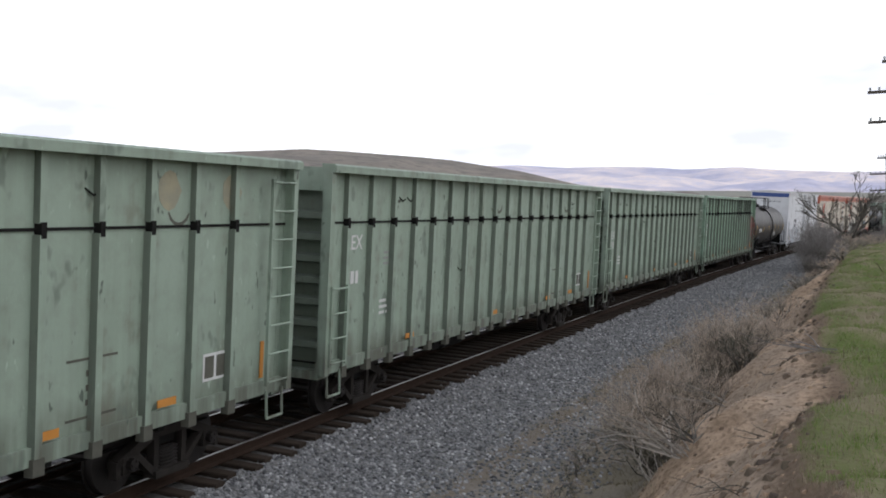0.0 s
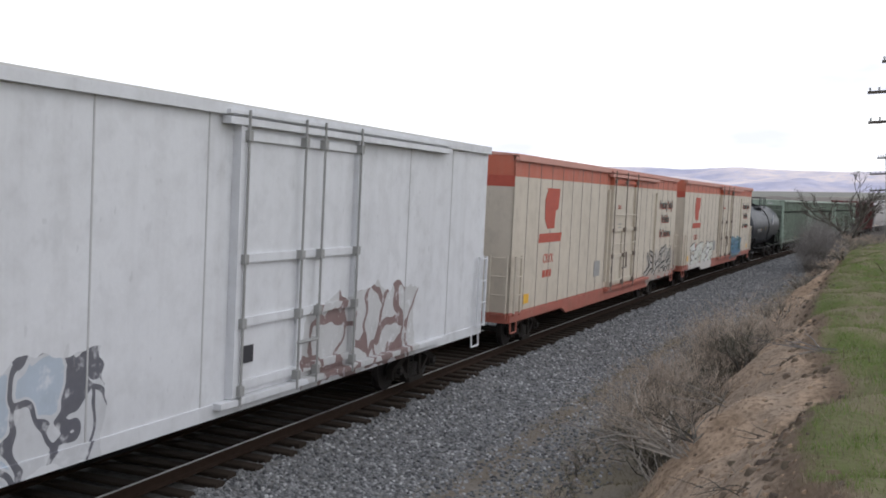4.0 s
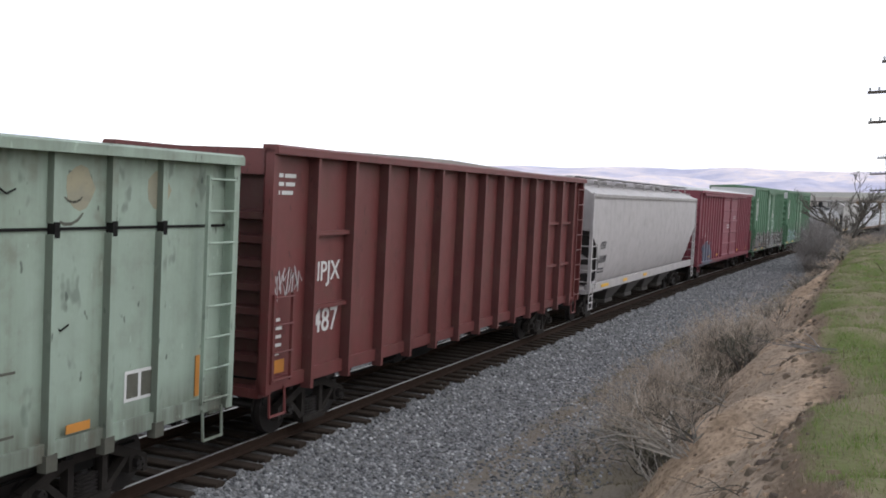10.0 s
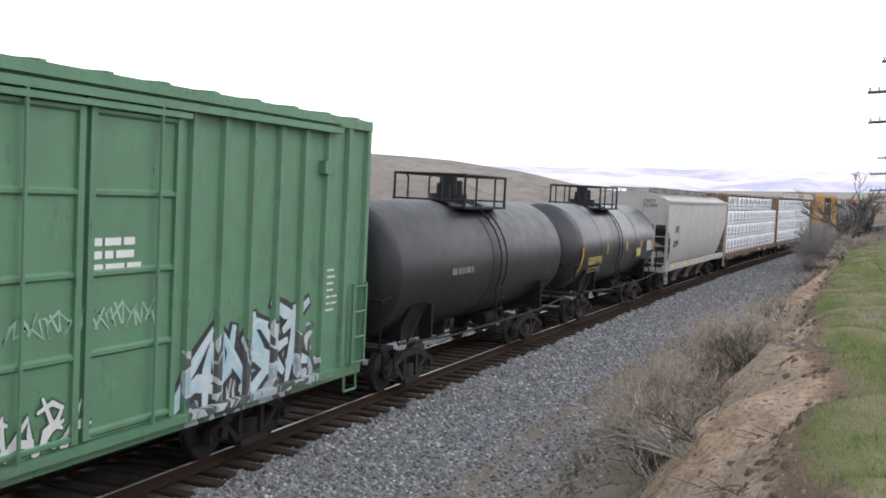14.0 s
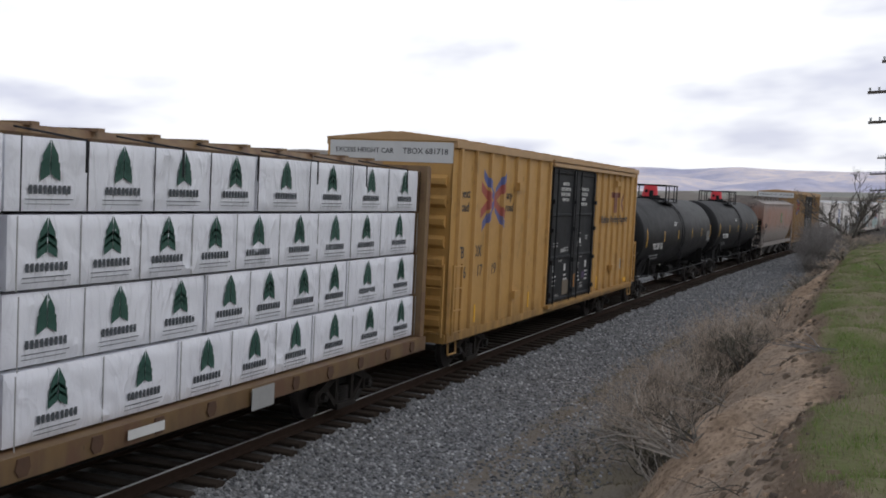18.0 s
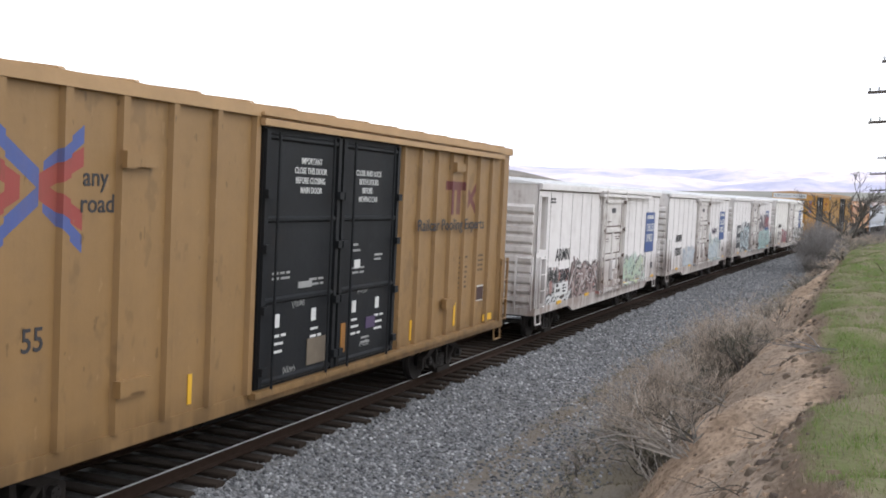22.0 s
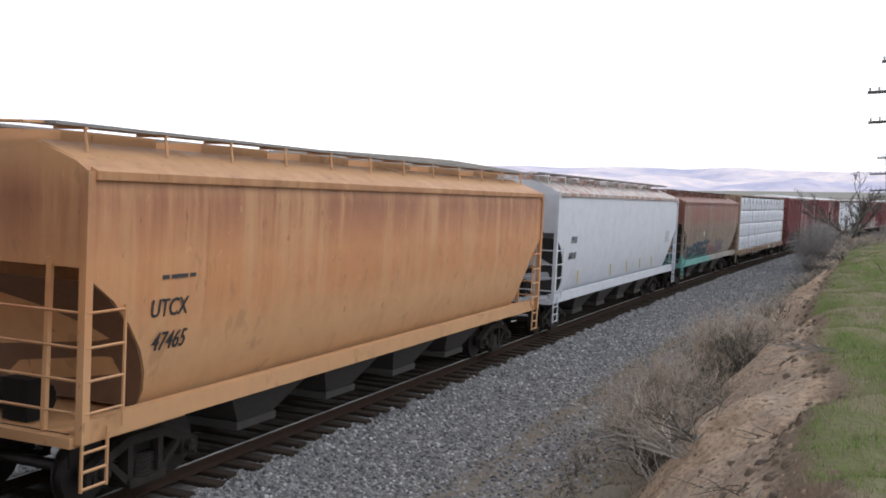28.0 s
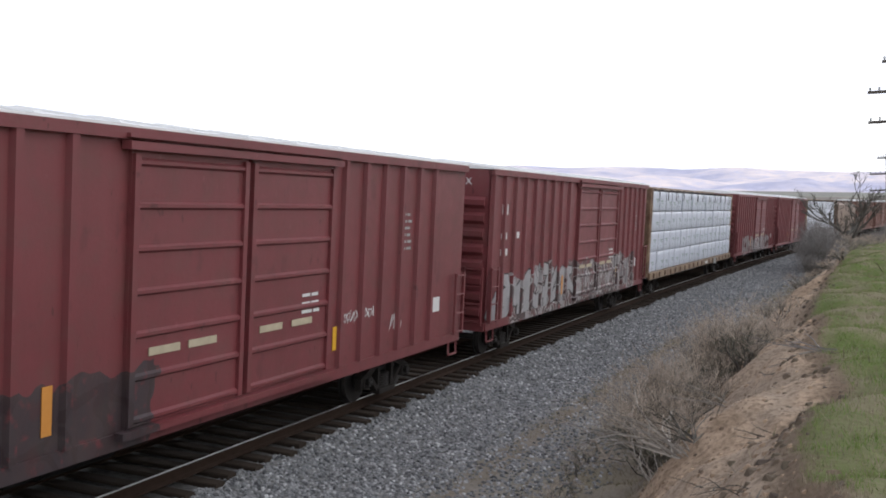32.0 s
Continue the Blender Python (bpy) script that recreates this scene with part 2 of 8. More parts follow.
    c = mix(t, math_node(t, "MULTIPLY", ramp(t, spot, [(0.60, grey(0)), (0.66, grey(0.8))]), scuff), c, tuple(x * 0.42 + 0.008 for x in col))
    c = mix(t, math_node(t, "MULTIPLY", ramp(t, nick, [(0.69, grey(0)), (0.73, grey(1))]), scuff), c, tuple(x * 0.22 for x in col))
    c = mix(t, math_node(t, "MULTIPLY", ramp(t, nick, [(0.26, grey(1)), (0.31, grey(0))]), scuff * 0.7), c, tuple(min(0.8, x * 1.25 + 0.05) for x in col))
    k = ramp(t, math_node(t, "MULTIPLY", math_node(t, "ADD", mid, run), 0.5), [(0.60 - rust * 0.22, grey(0)), (0.66 - rust * 0.1, grey(min(1.0, 0.35 + rust)))])
    c = mix(t, math_node(t, "MULTIPLY", k, min(1.0, rust * 3)), c, rust_col)
    c = mix(t, math_node(t, "MULTIPLY", fine, 0.16), c, tuple(x * 0.5 for x in col))
    t.links.new(c, b.inputs["Base Color"])
    t.links.new(math_node(t, "ADD", math_node(t, "MULTIPLY", mid, 0.3), rough - 0.1), b.inputs["Roughness"])
    b.inputs["Specular IOR Level"].default_value = spec
    bump(t, b, math_node(t, "ADD", math_node(t, "MULTIPLY", big, 3.0), fine), 0.22, 0.012)
    return m


DARK = plain("dark_running_gear", (0.0085, 0.008, 0.0075), 0.85, 0.0, 0.4, 6.0, 0.22)
STEEL = plain("worn_wheel_steel", (0.03, 0.026, 0.024), 0.55, 0.4, 0.3)
BLACK = plain("black_steel", (0.010, 0.010, 0.0115), 0.65, 0.0, 0.25, 6.0, 0.25)
WHITE_INK = plain("white_lettering", (0.62, 0.62, 0.60), 0.6, 0, 0.1)
BLACK_INK = plain("black_lettering", (0.03, 0.03, 0.035), 0.6)
YELLOW = plain("yellow_reflector", (0.75, 0.42, 0.03), 0.5, 0, 0.12)
GRIMY = plain("grimy_green_steel", (0.10, 0.10, 0.08), 0.8, 0, 0.5, 5, 0.3)
ORANGE = plain("faded_orange_reflector", (0.55, 0.23, 0.04), 0.6, 0, 0.2)


# ---- ground, track, hills ----
def ground_material():
    m, t, b = nodes_of("ground")
    co = node(t, "TexCoord").outputs["Object"]
    u0 = node(t, "Attribute", attr="u").outputs["Fac"]
    s0 = node(t, "Attribute", attr="s").outputs["Fac"]
    e0 = node(t, "Attribute", attr="e").outputs["Fac"]
    n1, n2, n3 = noise_at(t, co, 0.7, 5.0), noise_at(t, co, 3.0, 6.0), noise_at(t, co, 16.0, 4.0)
    vor = node(t, "TexVoronoi", {"Vector": co, "Scale": 17.0})
    stone = mix(t, vor.outputs["Color"], (0.06, 0.062, 0.066), (0.22, 0.224, 0.23))
    stone = mix(t, math_node(t, "MULTIPLY", n1, 0.4), stone, (0.17, 0.15, 0.12))
    u = math_node(t, "ADD", u0, math_node(t, "MULTIPLY", math_node(t, "SUBTRACT", n2, 0.5), 1.3))
    straw = mix(t, n3, (0.13, 0.112, 0.09), (0.30, 0.265, 0.215))
    straw = mix(t, ramp(t, n1, [(0.42, grey(0)), (0.6, grey(0.6))]), straw, (0.21, 0.185, 0.13))
    dirt = mix(t, ramp(t, n2, [(0.32, grey(0)), (0.68, grey(1))]), (0.23, 0.165, 0.112), (0.475, 0.352, 0.25))
    dirt = mix(t, ramp(t, n1, [(0.40, grey(0.7)), (0.52, grey(0))]), dirt, (0.27, 0.215, 0.165))
    dirt = mix(t, ramp(t, n3, [(0.50, grey(0)), (0.66, grey(0.6))]), dirt, (0.11, 0.075, 0.053))
    grass = mix(t, n2, (0.068, 0.098, 0.026), (0.125, 0.155, 0.048))
    grass = mix(t, ramp(t, n1, [(0.44, grey(0)), (0.60, grey(0.9))]), grass, (0.20, 0.168, 0.11))
    grass = mix(t, ramp(t, n3, [(0.52, grey(0)), (0.70, grey(0.7))]), grass, (0.14, 0.108, 0.07))
    def above(v, lo, hi):
        return math_node(t, "DIVIDE", math_node(t, "SUBTRACT", v, lo), hi - lo, True)

    c = stone
    # oily dirt between the rails, darkened further as shade under the cars
    oily_shade = math_node(t, "SUBTRACT", 1.0, math_node(t, "DIVIDE", math_node(t, "SUBTRACT", math_node(t, "ABSOLUTE", u0), 0.85), 0.30, True), True)
    c = mix(t, math_node(t, "MULTIPLY", oily_shade, 0.80), c, (0.036, 0.033, 0.030))
    weed = math_node(t, "MULTIPLY", ramp(t, math_node(t, "SUBTRACT", 1.0, math_node(t, "ABSOLUTE", math_node(t, "SUBTRACT", math_node(t, "ADD", u0, math_node(t, "MULTIPLY", math_node(t, "SUBTRACT", n2, 0.5), 0.5)), 4.1))), [(0.62, grey(0)), (0.90, grey(0.8))]), math_node(t, "MULTIPLY", n1, 1.1))
    c = mix(t, math_node(t, "MULTIPLY", above(u, 3.1, 4.3), 0.55), c, straw)
    c = mix(t, weed, c, mix(t, n3, (0.10, 0.075, 0.055), (0.24, 0.185, 0.135)))

    c = mix(t, above(u, 4.9, 5.6), c, straw)
    c = mix(t, above(u, 7.0, 7.5), c, dirt)
    e = math_node(t, "ADD", e0, math_node(t, "MULTIPLY", math_node(t, "SUBTRACT", n3, 0.5), 0.35))
    c = mix(t, math_node(t, "MULTIPLY", above(e, -0.32, -0.1), 0.8), c, (0.115, 0.083, 0.058))
    c = mix(t, above(e, 0.0, 0.14), c, grass)
    c = mix(t, math_node(t, "MULTIPLY", above(s0, 45.0, 60.0), above(u0, 4.5, 6.0)), c, straw)
    field = mix(t, noise_at(t, co, 0.02, 6.0), (0.20, 0.18, 0.13), (0.16, 0.165, 0.105))
    c = mix(t, above(math_node(t, "MULTIPLY", u, -1.0), 8.0, 11.0), c, field)
    t.links.new(c, b.inputs["Base Color"])
    b.inputs["Roughness"].default_value, b.inputs["Specular IOR Level"].default_value = 0.95, 0.15
    bump(t, b, math_node(t, "ADD", math_node(t, "MULTIPLY", vor.outputs["Distance"], 0.6), n3), 0.6, 0.035)
    return m


def sheet(name, S, U, zfun, mat):
    """A grid of ground in track coordinates, which it keeps as attributes."""
    s, u = np.meshgrid(S, U, indexing="ij")
    x, y = line(s, u)
    v = np.stack([x, y, zfun(s, u)], -1).reshape(-1, 3)
    a, b = len(S), len(U)
    i = (np.arange(a - 1)[:, None] * b + np.arange(b - 1)[None]).reshape(-1)
    f = np.stack([i, i + 1, i + b + 1, i + b], -1)
    me = bpy.data.meshes.new(name)
    me.from_pydata(v.tolist(), [], f.tolist())
    for k, q in (("u", u), ("s", s), ("e", u - turf_edge(s))):
        me.attributes.new(k, "FLOAT", "POINT").data.foreach_set("value", q.reshape(-1).astype(np.float32))
    me.polygons.foreach_set("use_smooth", [True] * len(me.polygons))
    me.materials.append(mat)
    return new(name, me)


S_ROWS = np.concatenate([np.linspace(-1000, -60, 14), np.linspace(-50, -2, 20), np.arange(0, 28, 0.11), np.arange(28, 62, 0.22), np.linspace(63, 150, 70), np.linspace(155, 500, 60), np.linspace(520, 1500, 30)])
U_ROWS = np.concatenate([-np.geomspace(4500, 16, 24), np.linspace(-14, -4.2, 12), np.linspace(-4, -1.8, 8), np.linspace(-1.75, 1.75, 29), np.arange(1.9, 6.6, 0.16), np.arange(6.6, 10.2, 0.075), np.arange(10.2, 12.6, 0.16), np.linspace(13, 30, 16), np.geomspace(34, 700, 14)])
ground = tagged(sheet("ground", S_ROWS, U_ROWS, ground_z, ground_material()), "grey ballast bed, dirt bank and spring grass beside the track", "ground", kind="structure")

RUST = plain("rusty_rail_side", (0.036, 0.023, 0.017), 0.9, 0.0, 0.3, 10, 0.1)
SHINE = plain("polished_rail_head", (0.24, 0.235, 0.23), 0.3, 1.0, 0.35)
TIE_WOOD = plain("weathered_tie_timber", (0.044, 0.034, 0.027), 0.95, 0, 0.5, 3, 0.08)
track = tagged(new("railway_track"), "single banked railway track with rusty rails on timber ties", "railway track", kind="structure")


def sweep(name, prof, S, mat, parent):
    """Pushes a cross-section (u, z in the banked plane) along the track."""
    e = radians(CANT)
    n, v = len(prof), []
    for s in S:
        for o, z in prof:
            x, y = line(s, o * math.cos(e) + z * math.sin(e))
            v.append((x, y, z * math.cos(e) - o * math.sin(e)))
    g = Geo()
    g.v = v
    g.f = [(j * n + i, j * n + (i + 1) % n, (j + 1) * n + (i + 1) % n, (j + 1) * n + i) for j in range(len(S) - 1) for i in range(n)]
    return part(name, g, mat, parent)


RAIL_S = [-80 + 4 * i for i in range(60)] + [160 + 12 * i for i in range(75)]
for side in (1, -1):
    m0 = side * 0.7525
    rail = sweep("rail", [(m0 + q, z) for q, z in ((-0.07, -0.17), (0.07, -0.17), (0.07, -0.155), (0.012, -0.13), (0.010, -0.045), (0.036, -0.035), (0.036, -0.004), (-0.036, -0.004), (-0.036, -0.035), (-0.010, -0.045), (-0.012, -0.13), (-0.07, -0.155))], RAIL_S, RUST, track)
    sweep("rail_head", [(m0 + q, z) for q, z in ((-0.021, -0.004), (0.021, -0.004), (0.018, 0.001), (-0.018, 0.001))], RAIL_S, SHINE, rail)
tie_mesh = Geo().prism([(-0.11, -0.40), (0.11, -0.40), (0.115, -0.19), (0.10, -0.172), (-0.10, -0.172), (-0.115, -0.19)], "y", -1.29, 1.29).data("tie", TIE_WOOD)
rnd = random.Random(4)
for i in range(240):
    tie = part("tie", tie_mesh, None, track)
    tie.matrix_basis = on_track(2.0 + 0.53 * i + rnd.uniform(-0.03, 0.03)) @ pose(0, rnd.uniform(-0.09, 0.09), rnd.uniform(-0.016, 0.006), 0, 0, rnd.uniform(-1.6, 1.6))
far_ties = Geo()
for i in range(430):
    m = on_track(2.0 + 0.53 * 240 + 0.6 * i if i < 400 else 1.4 - 0.53 * (i - 400))
    far_ties.add([m @ Vector(c) for c in ((-0.11, -1.35, -0.3), (0.11, -1.35, -0.3), (0.11, 1.35, -0.3), (-0.11, 1.35, -0.3), (-0.11, -1.35, -0.18), (0.11, -1.35, -0.18), (0.11, 1.35, -0.18), (-0.11, 1.35, -0.18))],
                 [(4, 5, 6, 7), (0, 1, 5, 4), (2, 3, 7, 6), (1, 2, 6, 5), (3, 0, 4, 7)])
tagged(part("far_ties", far_ties, TIE_WOOD, track), kind="stuff")


def scatter(name, mat, shape_v, shape_f, S, U, Z, size, spin, label, category, tilt=None, flat=None):
    """Many small pieces in one mesh. size: per piece; spin: turn about z; flat: factor on height."""
    n, k = len(S), len(shape_v)
    x, y = line(S, U)
    sv = np.array(shape_v, float)[None] * size[:, None, None]
    if flat is not None:
        sv[:, :, 2] *= flat[:, None]
    if tilt is not None:
        sv[:, :, 0] += sv[:, :, 2] * tilt[0][:, None]
        sv[:, :, 1] += sv[:, :, 2] * tilt[1][:, None]
    c, q = np.cos(spin)[:, None], np.sin(spin)[:, None]
    v = np.stack([sv[:, :, 0] * c - sv[:, :, 1] * q + x[:, None], sv[:, :, 0] * q + sv[:, :, 1] * c + y[:, None], sv[:, :, 2] + Z[:, None]], -1).reshape(-1, 3)
    f = (np.array(shape_f)[None] + (np.arange(n) * k)[:, None, None]).reshape(-1, len(shape_f[0]))
    me = bpy.data.meshes.new(name)
    me.from_pydata(v.tolist(), [], f.tolist())
    me.materials.append(mat)
    return tagged(new(name, me), label, category, kind="stuff")


def island_material(name, cols, rough=0.9):
    m, t, b = nodes_of(name)
    r = node(t, "NewGeometry").outputs["Random Per Island"]
    t.links.new(ramp(t, r, [(i / max(1, len(cols) - 1), c) for i, c in enumerate(cols)]), b.inputs["Base Color"])
    b.inputs["Roughness"].default_value = rough
    return m


rng = np.random.default_rng(7)
STONE_V = [(-0.5, -0.35, 0.0), (0.45, -0.45, 0.05), (0.5, 0.4, -0.05), (-0.4, 0.5, 0.05), (-0.25, -0.2, 0.55), (0.3, -0.15, 0.45), (0.15, 0.3, 0.5)]
STONE_F = [(0, 1, 4), (1, 5, 4), (1, 2, 5), (2, 6, 5), (2, 3, 6), (3, 4, 6), (3, 0, 4), (4, 5, 6)]
n = 112000
q = rng.random(n)
S, U = 6 + 92 * q ** 2.1, np.where(rng.random(n) < 0.88, rng.uniform(1.08, 6.2, n), rng.uniform(-6.5, -1.0, n))
k = rng.random(n) > (0.55 + 0.35 * lumps(S, U, 0.9, 2.0)) * np.exp(-((U - 4.1 - 0.06 * np.sin(S * 0.9)) / 0.22) ** 2) * (S > 10) * (S < 40) + 0.55 * smooth(4.6, 6.0, U) + 0.25 * smooth(3.2, 4.2, U)
S, U, q, n = S[k], U[k], q[k], int(k.sum())
scatter("ballast_stones", island_material("crushed_stone", [(0.038, 0.039, 0.042), (0.11, 0.113, 0.118), (0.20, 0.203, 0.208), (0.062, 0.064, 0.067), (0.27, 0.272, 0.275), (0.155, 0.158, 0.163), (0.47, 0.47, 0.47)]), STONE_V, STONE_F,
        S, U, ground_z(S, U) - 0.012, rng.uniform(0.035, 0.075, n) * (1 + 0.3 * q), rng.uniform(0, 6.28, n), "loose grey crushed stone beside and between the ties", "ballast")


def elevation(x, y):
    """The slope upwards from the eye in a direction of the first view."""
    w = AHEAD + RIGHT * ((x - 784) / 1795.0) + UP * ((441 - y) / 1795.0)
    return math.atan2(w.x, w.y), w.z / math.hypot(w.x, w.y)


def ridge(name, crest, r0, r1, mat, rise, label, seed, bumps):
    """A hill as a polar sheet round the eye: its crest line is given by a few directions."""
    az, el = zip(*[elevation(*c) for c in crest])
    A = np.linspace(-0.62, 0.85, 220)
    R = np.concatenate([np.linspace(r0, r1, 26), np.linspace(r1 * 1.04, r1 * 1.3, 6)])
    a, r = np.meshgrid(A, R, indexing="ij")
    x, y = r * np.sin(a), r * np.cos(a)
    top = EYE[2] + np.interp(a, az, el) * r1
    k = np.clip((r - r0) / (r1 - r0), 0, 1) ** rise
    h = -5.0 + (top + 5.0) * k + bumps * k * (1 - k) * 2.2 * (lumps(x, y, r1 * 0.10, seed) + 0.5 * lumps(x, y, r1 * 0.035, seed + 2) + 0.3 * lumps(x, y, r1 * 0.013, seed + 5)) - np.clip(r - r1, 0, None) * 0.25
    v = np.stack([x, y, h], -1).reshape(-1, 3)
    nb = len(R)
    i = (np.arange(len(A) - 1)[:, None] * nb + np.arange(nb - 1)[None]).reshape(-1)
    me = bpy.data.meshes.new(name)
    me.from_pydata(v.tolist(), [], np.stack([i, i + 1, i + nb + 1, i + nb], -1).tolist())
    me.polygons.foreach_set("use_smooth", [True] * len(me.polygons))
    me.materials.append(mat)
    return tagged(new(name, me), label, "hill", kind="structure")


def hill_material(name, a, b_col, c_col, size):
    m, t, b = nodes_of(name)
    co = node(t, "TexCoord").outputs["Object"]
    n1, n2 = noise_at(t, co, 1.0 / size, 6.0, 0.6), noise_at(t, co, 6.0 / size, 5.0, 0.65)
    c = mix(t, ramp(t, n1, [(0.38, grey(0)), (0.62, grey(1))]), a, b_col)
    c = mix(t, ramp(t, n2, [(0.48, grey(0)), (0.66, grey(0.8))]), c, c_col)
    t.links.new(c, b.inputs["Base Color"])
    b.inputs["Roughness"].default_value = 1.0
    bump(t, b, n2, 0.5, size * 0.02)
    return m


ridge("hill", [(-700, 275), (0, 258), (110, 265), (280, 272), (360, 270), (540, 264), (610, 268), (740, 278), (800, 284), (920, 303), (1010, 324), (1120, 345), (1600, 352)], 200, 620,
      hill_material("sagebrush_hillside", (0.165, 0.146, 0.125), (0.225, 0.193, 0.158), (0.105, 0.095, 0.08), 42), 0.8, "bare rolling sagebrush hill beyond the track", 1.0, 9.0)
ridge("valley_floor", [(-700, 345), (400, 345), (1000, 342), (1150, 338), (1300, 338), (1450, 340), (1700, 343)], 700, 1700,
      hill_material("olive_valley", (0.20, 0.195, 0.17), (0.24, 0.235, 0.19), (0.17, 0.17, 0.155), 160), 1.0, "flat olive valley land far away", 3.0, 2.0)
# distance haze and blue-grey slope shadows are mixed into these mountain colours
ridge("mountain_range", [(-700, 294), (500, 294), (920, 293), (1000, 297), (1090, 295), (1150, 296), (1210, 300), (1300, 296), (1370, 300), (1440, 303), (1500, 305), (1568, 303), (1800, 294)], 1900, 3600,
      hill_material("haze_tinted_slopes", (0.42, 0.42, 0.55), (0.82, 0.72, 0.70), (0.56, 0.55, 0.68), 210), 0.9, "pale hazy mountains on the horizon", 6.0, 42.0)


# ---- lettering ----
WORDS = {}


def letter_meshes(texts):
    made = []
    for s in texts:
        cu = bpy.data.curves.new("lettering", "FONT")
        cu.body, cu.size, cu.extrude, cu.resolution_u, cu.offset = s, 1.0, 0.003, 3, 0.008
        made.append((s, new("lettering", cu)))
    dg = bpy.context.evaluated_depsgraph_get()
    for s, ob in made:
        WORDS[s] = bpy.data.meshes.new_from_object(ob.evaluated_get(dg))
    for s, ob in made:
        bpy.data.objects.remove(ob)


def word(car, s, q, z, size, mat, y=1.505, wide=1.0):
    """Lettering on the car's near side: its left end q metres behind the front end, its foot at z."""
    me = WORDS[s].copy()
    me.materials.clear()
    me.materials.append(mat)
    ob = new("lettering", me)
    ob.parent = car
    ob.matrix_basis = pose(car["half"] - q, y, z, 90, 0, 180) @ Matrix.Diagonal((size * wide * 1.38, size * 1.38, 1, 1))
    return ob


def front_word(car, s, y, z, size, mat, x):
    """Lettering on the front end, its left end at y."""
    me = WORDS[s].copy()
    me.materials.clear()
    me.materials.append(mat)
    ob = new("lettering", me)
    ob.parent = car
    ob.matrix_basis = pose(x, y, z, 90, 0, 90) @ Matrix.Diagonal((size * 1.38, size * 1.38, 1, 1))
    return ob


def plate(car, name, q0, q1, z0, z1, mat, y=1.5, label=""):
    h = car["half"]
    return part(name, Geo().box(h - q1, h - q0, y, y + 0.012, z0, z1), mat, car, label)


def bars(car, q, z, w, rows, mat, y=1.505, h=0.07, gap=0.13):
    """Small print too fine to read, as plain bars."""
    g, r = Geo(), random.Random(int(q * 37 + z * 91))
    for i in range(rows):
        a = q
        while a < q + w - 0.1:
            b = min(q + w, a + r.uniform(0.12, 0.34))
            g.box(car["half"] - b, car["half"] - a, y, y + 0.005, z - i * gap, z - i * gap + h)
            a = b + 0.05
    return tagged(part("small_print", g, mat, car), kind="stuff")


def spray(name, a, b_col, size=2.5):
    m, t, b = nodes_of(name)
    co = node(t, "TexCoord").outputs["Object"]
    c = mix(t, ramp(t, noise_at(t, co, size, 3.0), [(0.38, grey(0)), (0.62, grey(1))]), a, b_col)
    c = mix(t, ramp(t, noise_at(t, co, 9.0, 5.0, 0.7), [(0.55, grey(0)), (0.8, grey(0.45))]), c, (0.16, 0.13, 0.11))
    t.links.new(c, b.inputs["Base Color"])
    b.inputs["Roughness"].default_value = 0.6
    return m


def ribbon(g, pts, wide, x, y, z, w, h, taper=True, bulge=False):
    """A flat brush stroke along a polyline in the unit box, laid on the car's side."""
    n, v = len(pts), []
    P = [Vector((x - a * w, z + b * h)) for a, b in pts]
    for i, p in enumerate(P):
        d = (P[min(n - 1, i + 1)] - P[max(0, i - 1)]).normalized()
        k = wide / 2 * ((1.0 if 0 < i < n - 1 else 0.55) if taper else 1.0)
        e = d * (wide * 0.18 * (1 if i == n - 1 else -1 if i == 0 else 0))
        for q in (p + Vector((-d.y, d.x)) * k + e, p - Vector((-d.y, d.x)) * k + e):
            v.append((q.x, y + (hopper_y(q.y) - 1.5 if bulge else 0.0), q.y))
    g.add(v, [(2 * i, 2 * i + 1, 2 * i + 3, 2 * i + 2) for i in range(n - 1)])


def curve_pts(r, kind):
    """One bent stroke in the unit box."""
    if kind == 0:
        return [(0.15 + 0.1 * math.sin(3 * k), k * 1.05) for k in (0, 0.3, 0.6, 0.85, 1.0)]
    if kind == 1:
        return [(0.5 + 0.42 * math.cos(a), 0.5 + 0.46 * math.sin(a)) for a in (0.6, 1.3, 2.1, 2.9, 3.7, 4.5, 5.4)]
    if kind == 2:
        return [(0.85, 0.9), (0.5, 1.0), (0.2, 0.8), (0.35, 0.55), (0.7, 0.42), (0.8, 0.18), (0.45, 0.0), (0.1, 0.1)]
    if kind == 3:
        return [(0.05, 0.0), (0.25, 0.5), (0.48, 1.05), (0.62, 0.6), (0.95, -0.02)]
    if kind == 4:
        return [(0.05, 0.95), (0.4, 0.98), (0.9, 1.08)]
    if kind == 5:
        return [(0.2, 0.45), (0.5, 0.5), (0.95, 1.1)]
    if kind == 6:
        return [(0.2, 0.5), (0.5, 0.4), (0.95, -0.05), (1.1, 0.05)]
    return [(0.1, 0.3), (0.5, 0.34), (0.85, 0.28)]


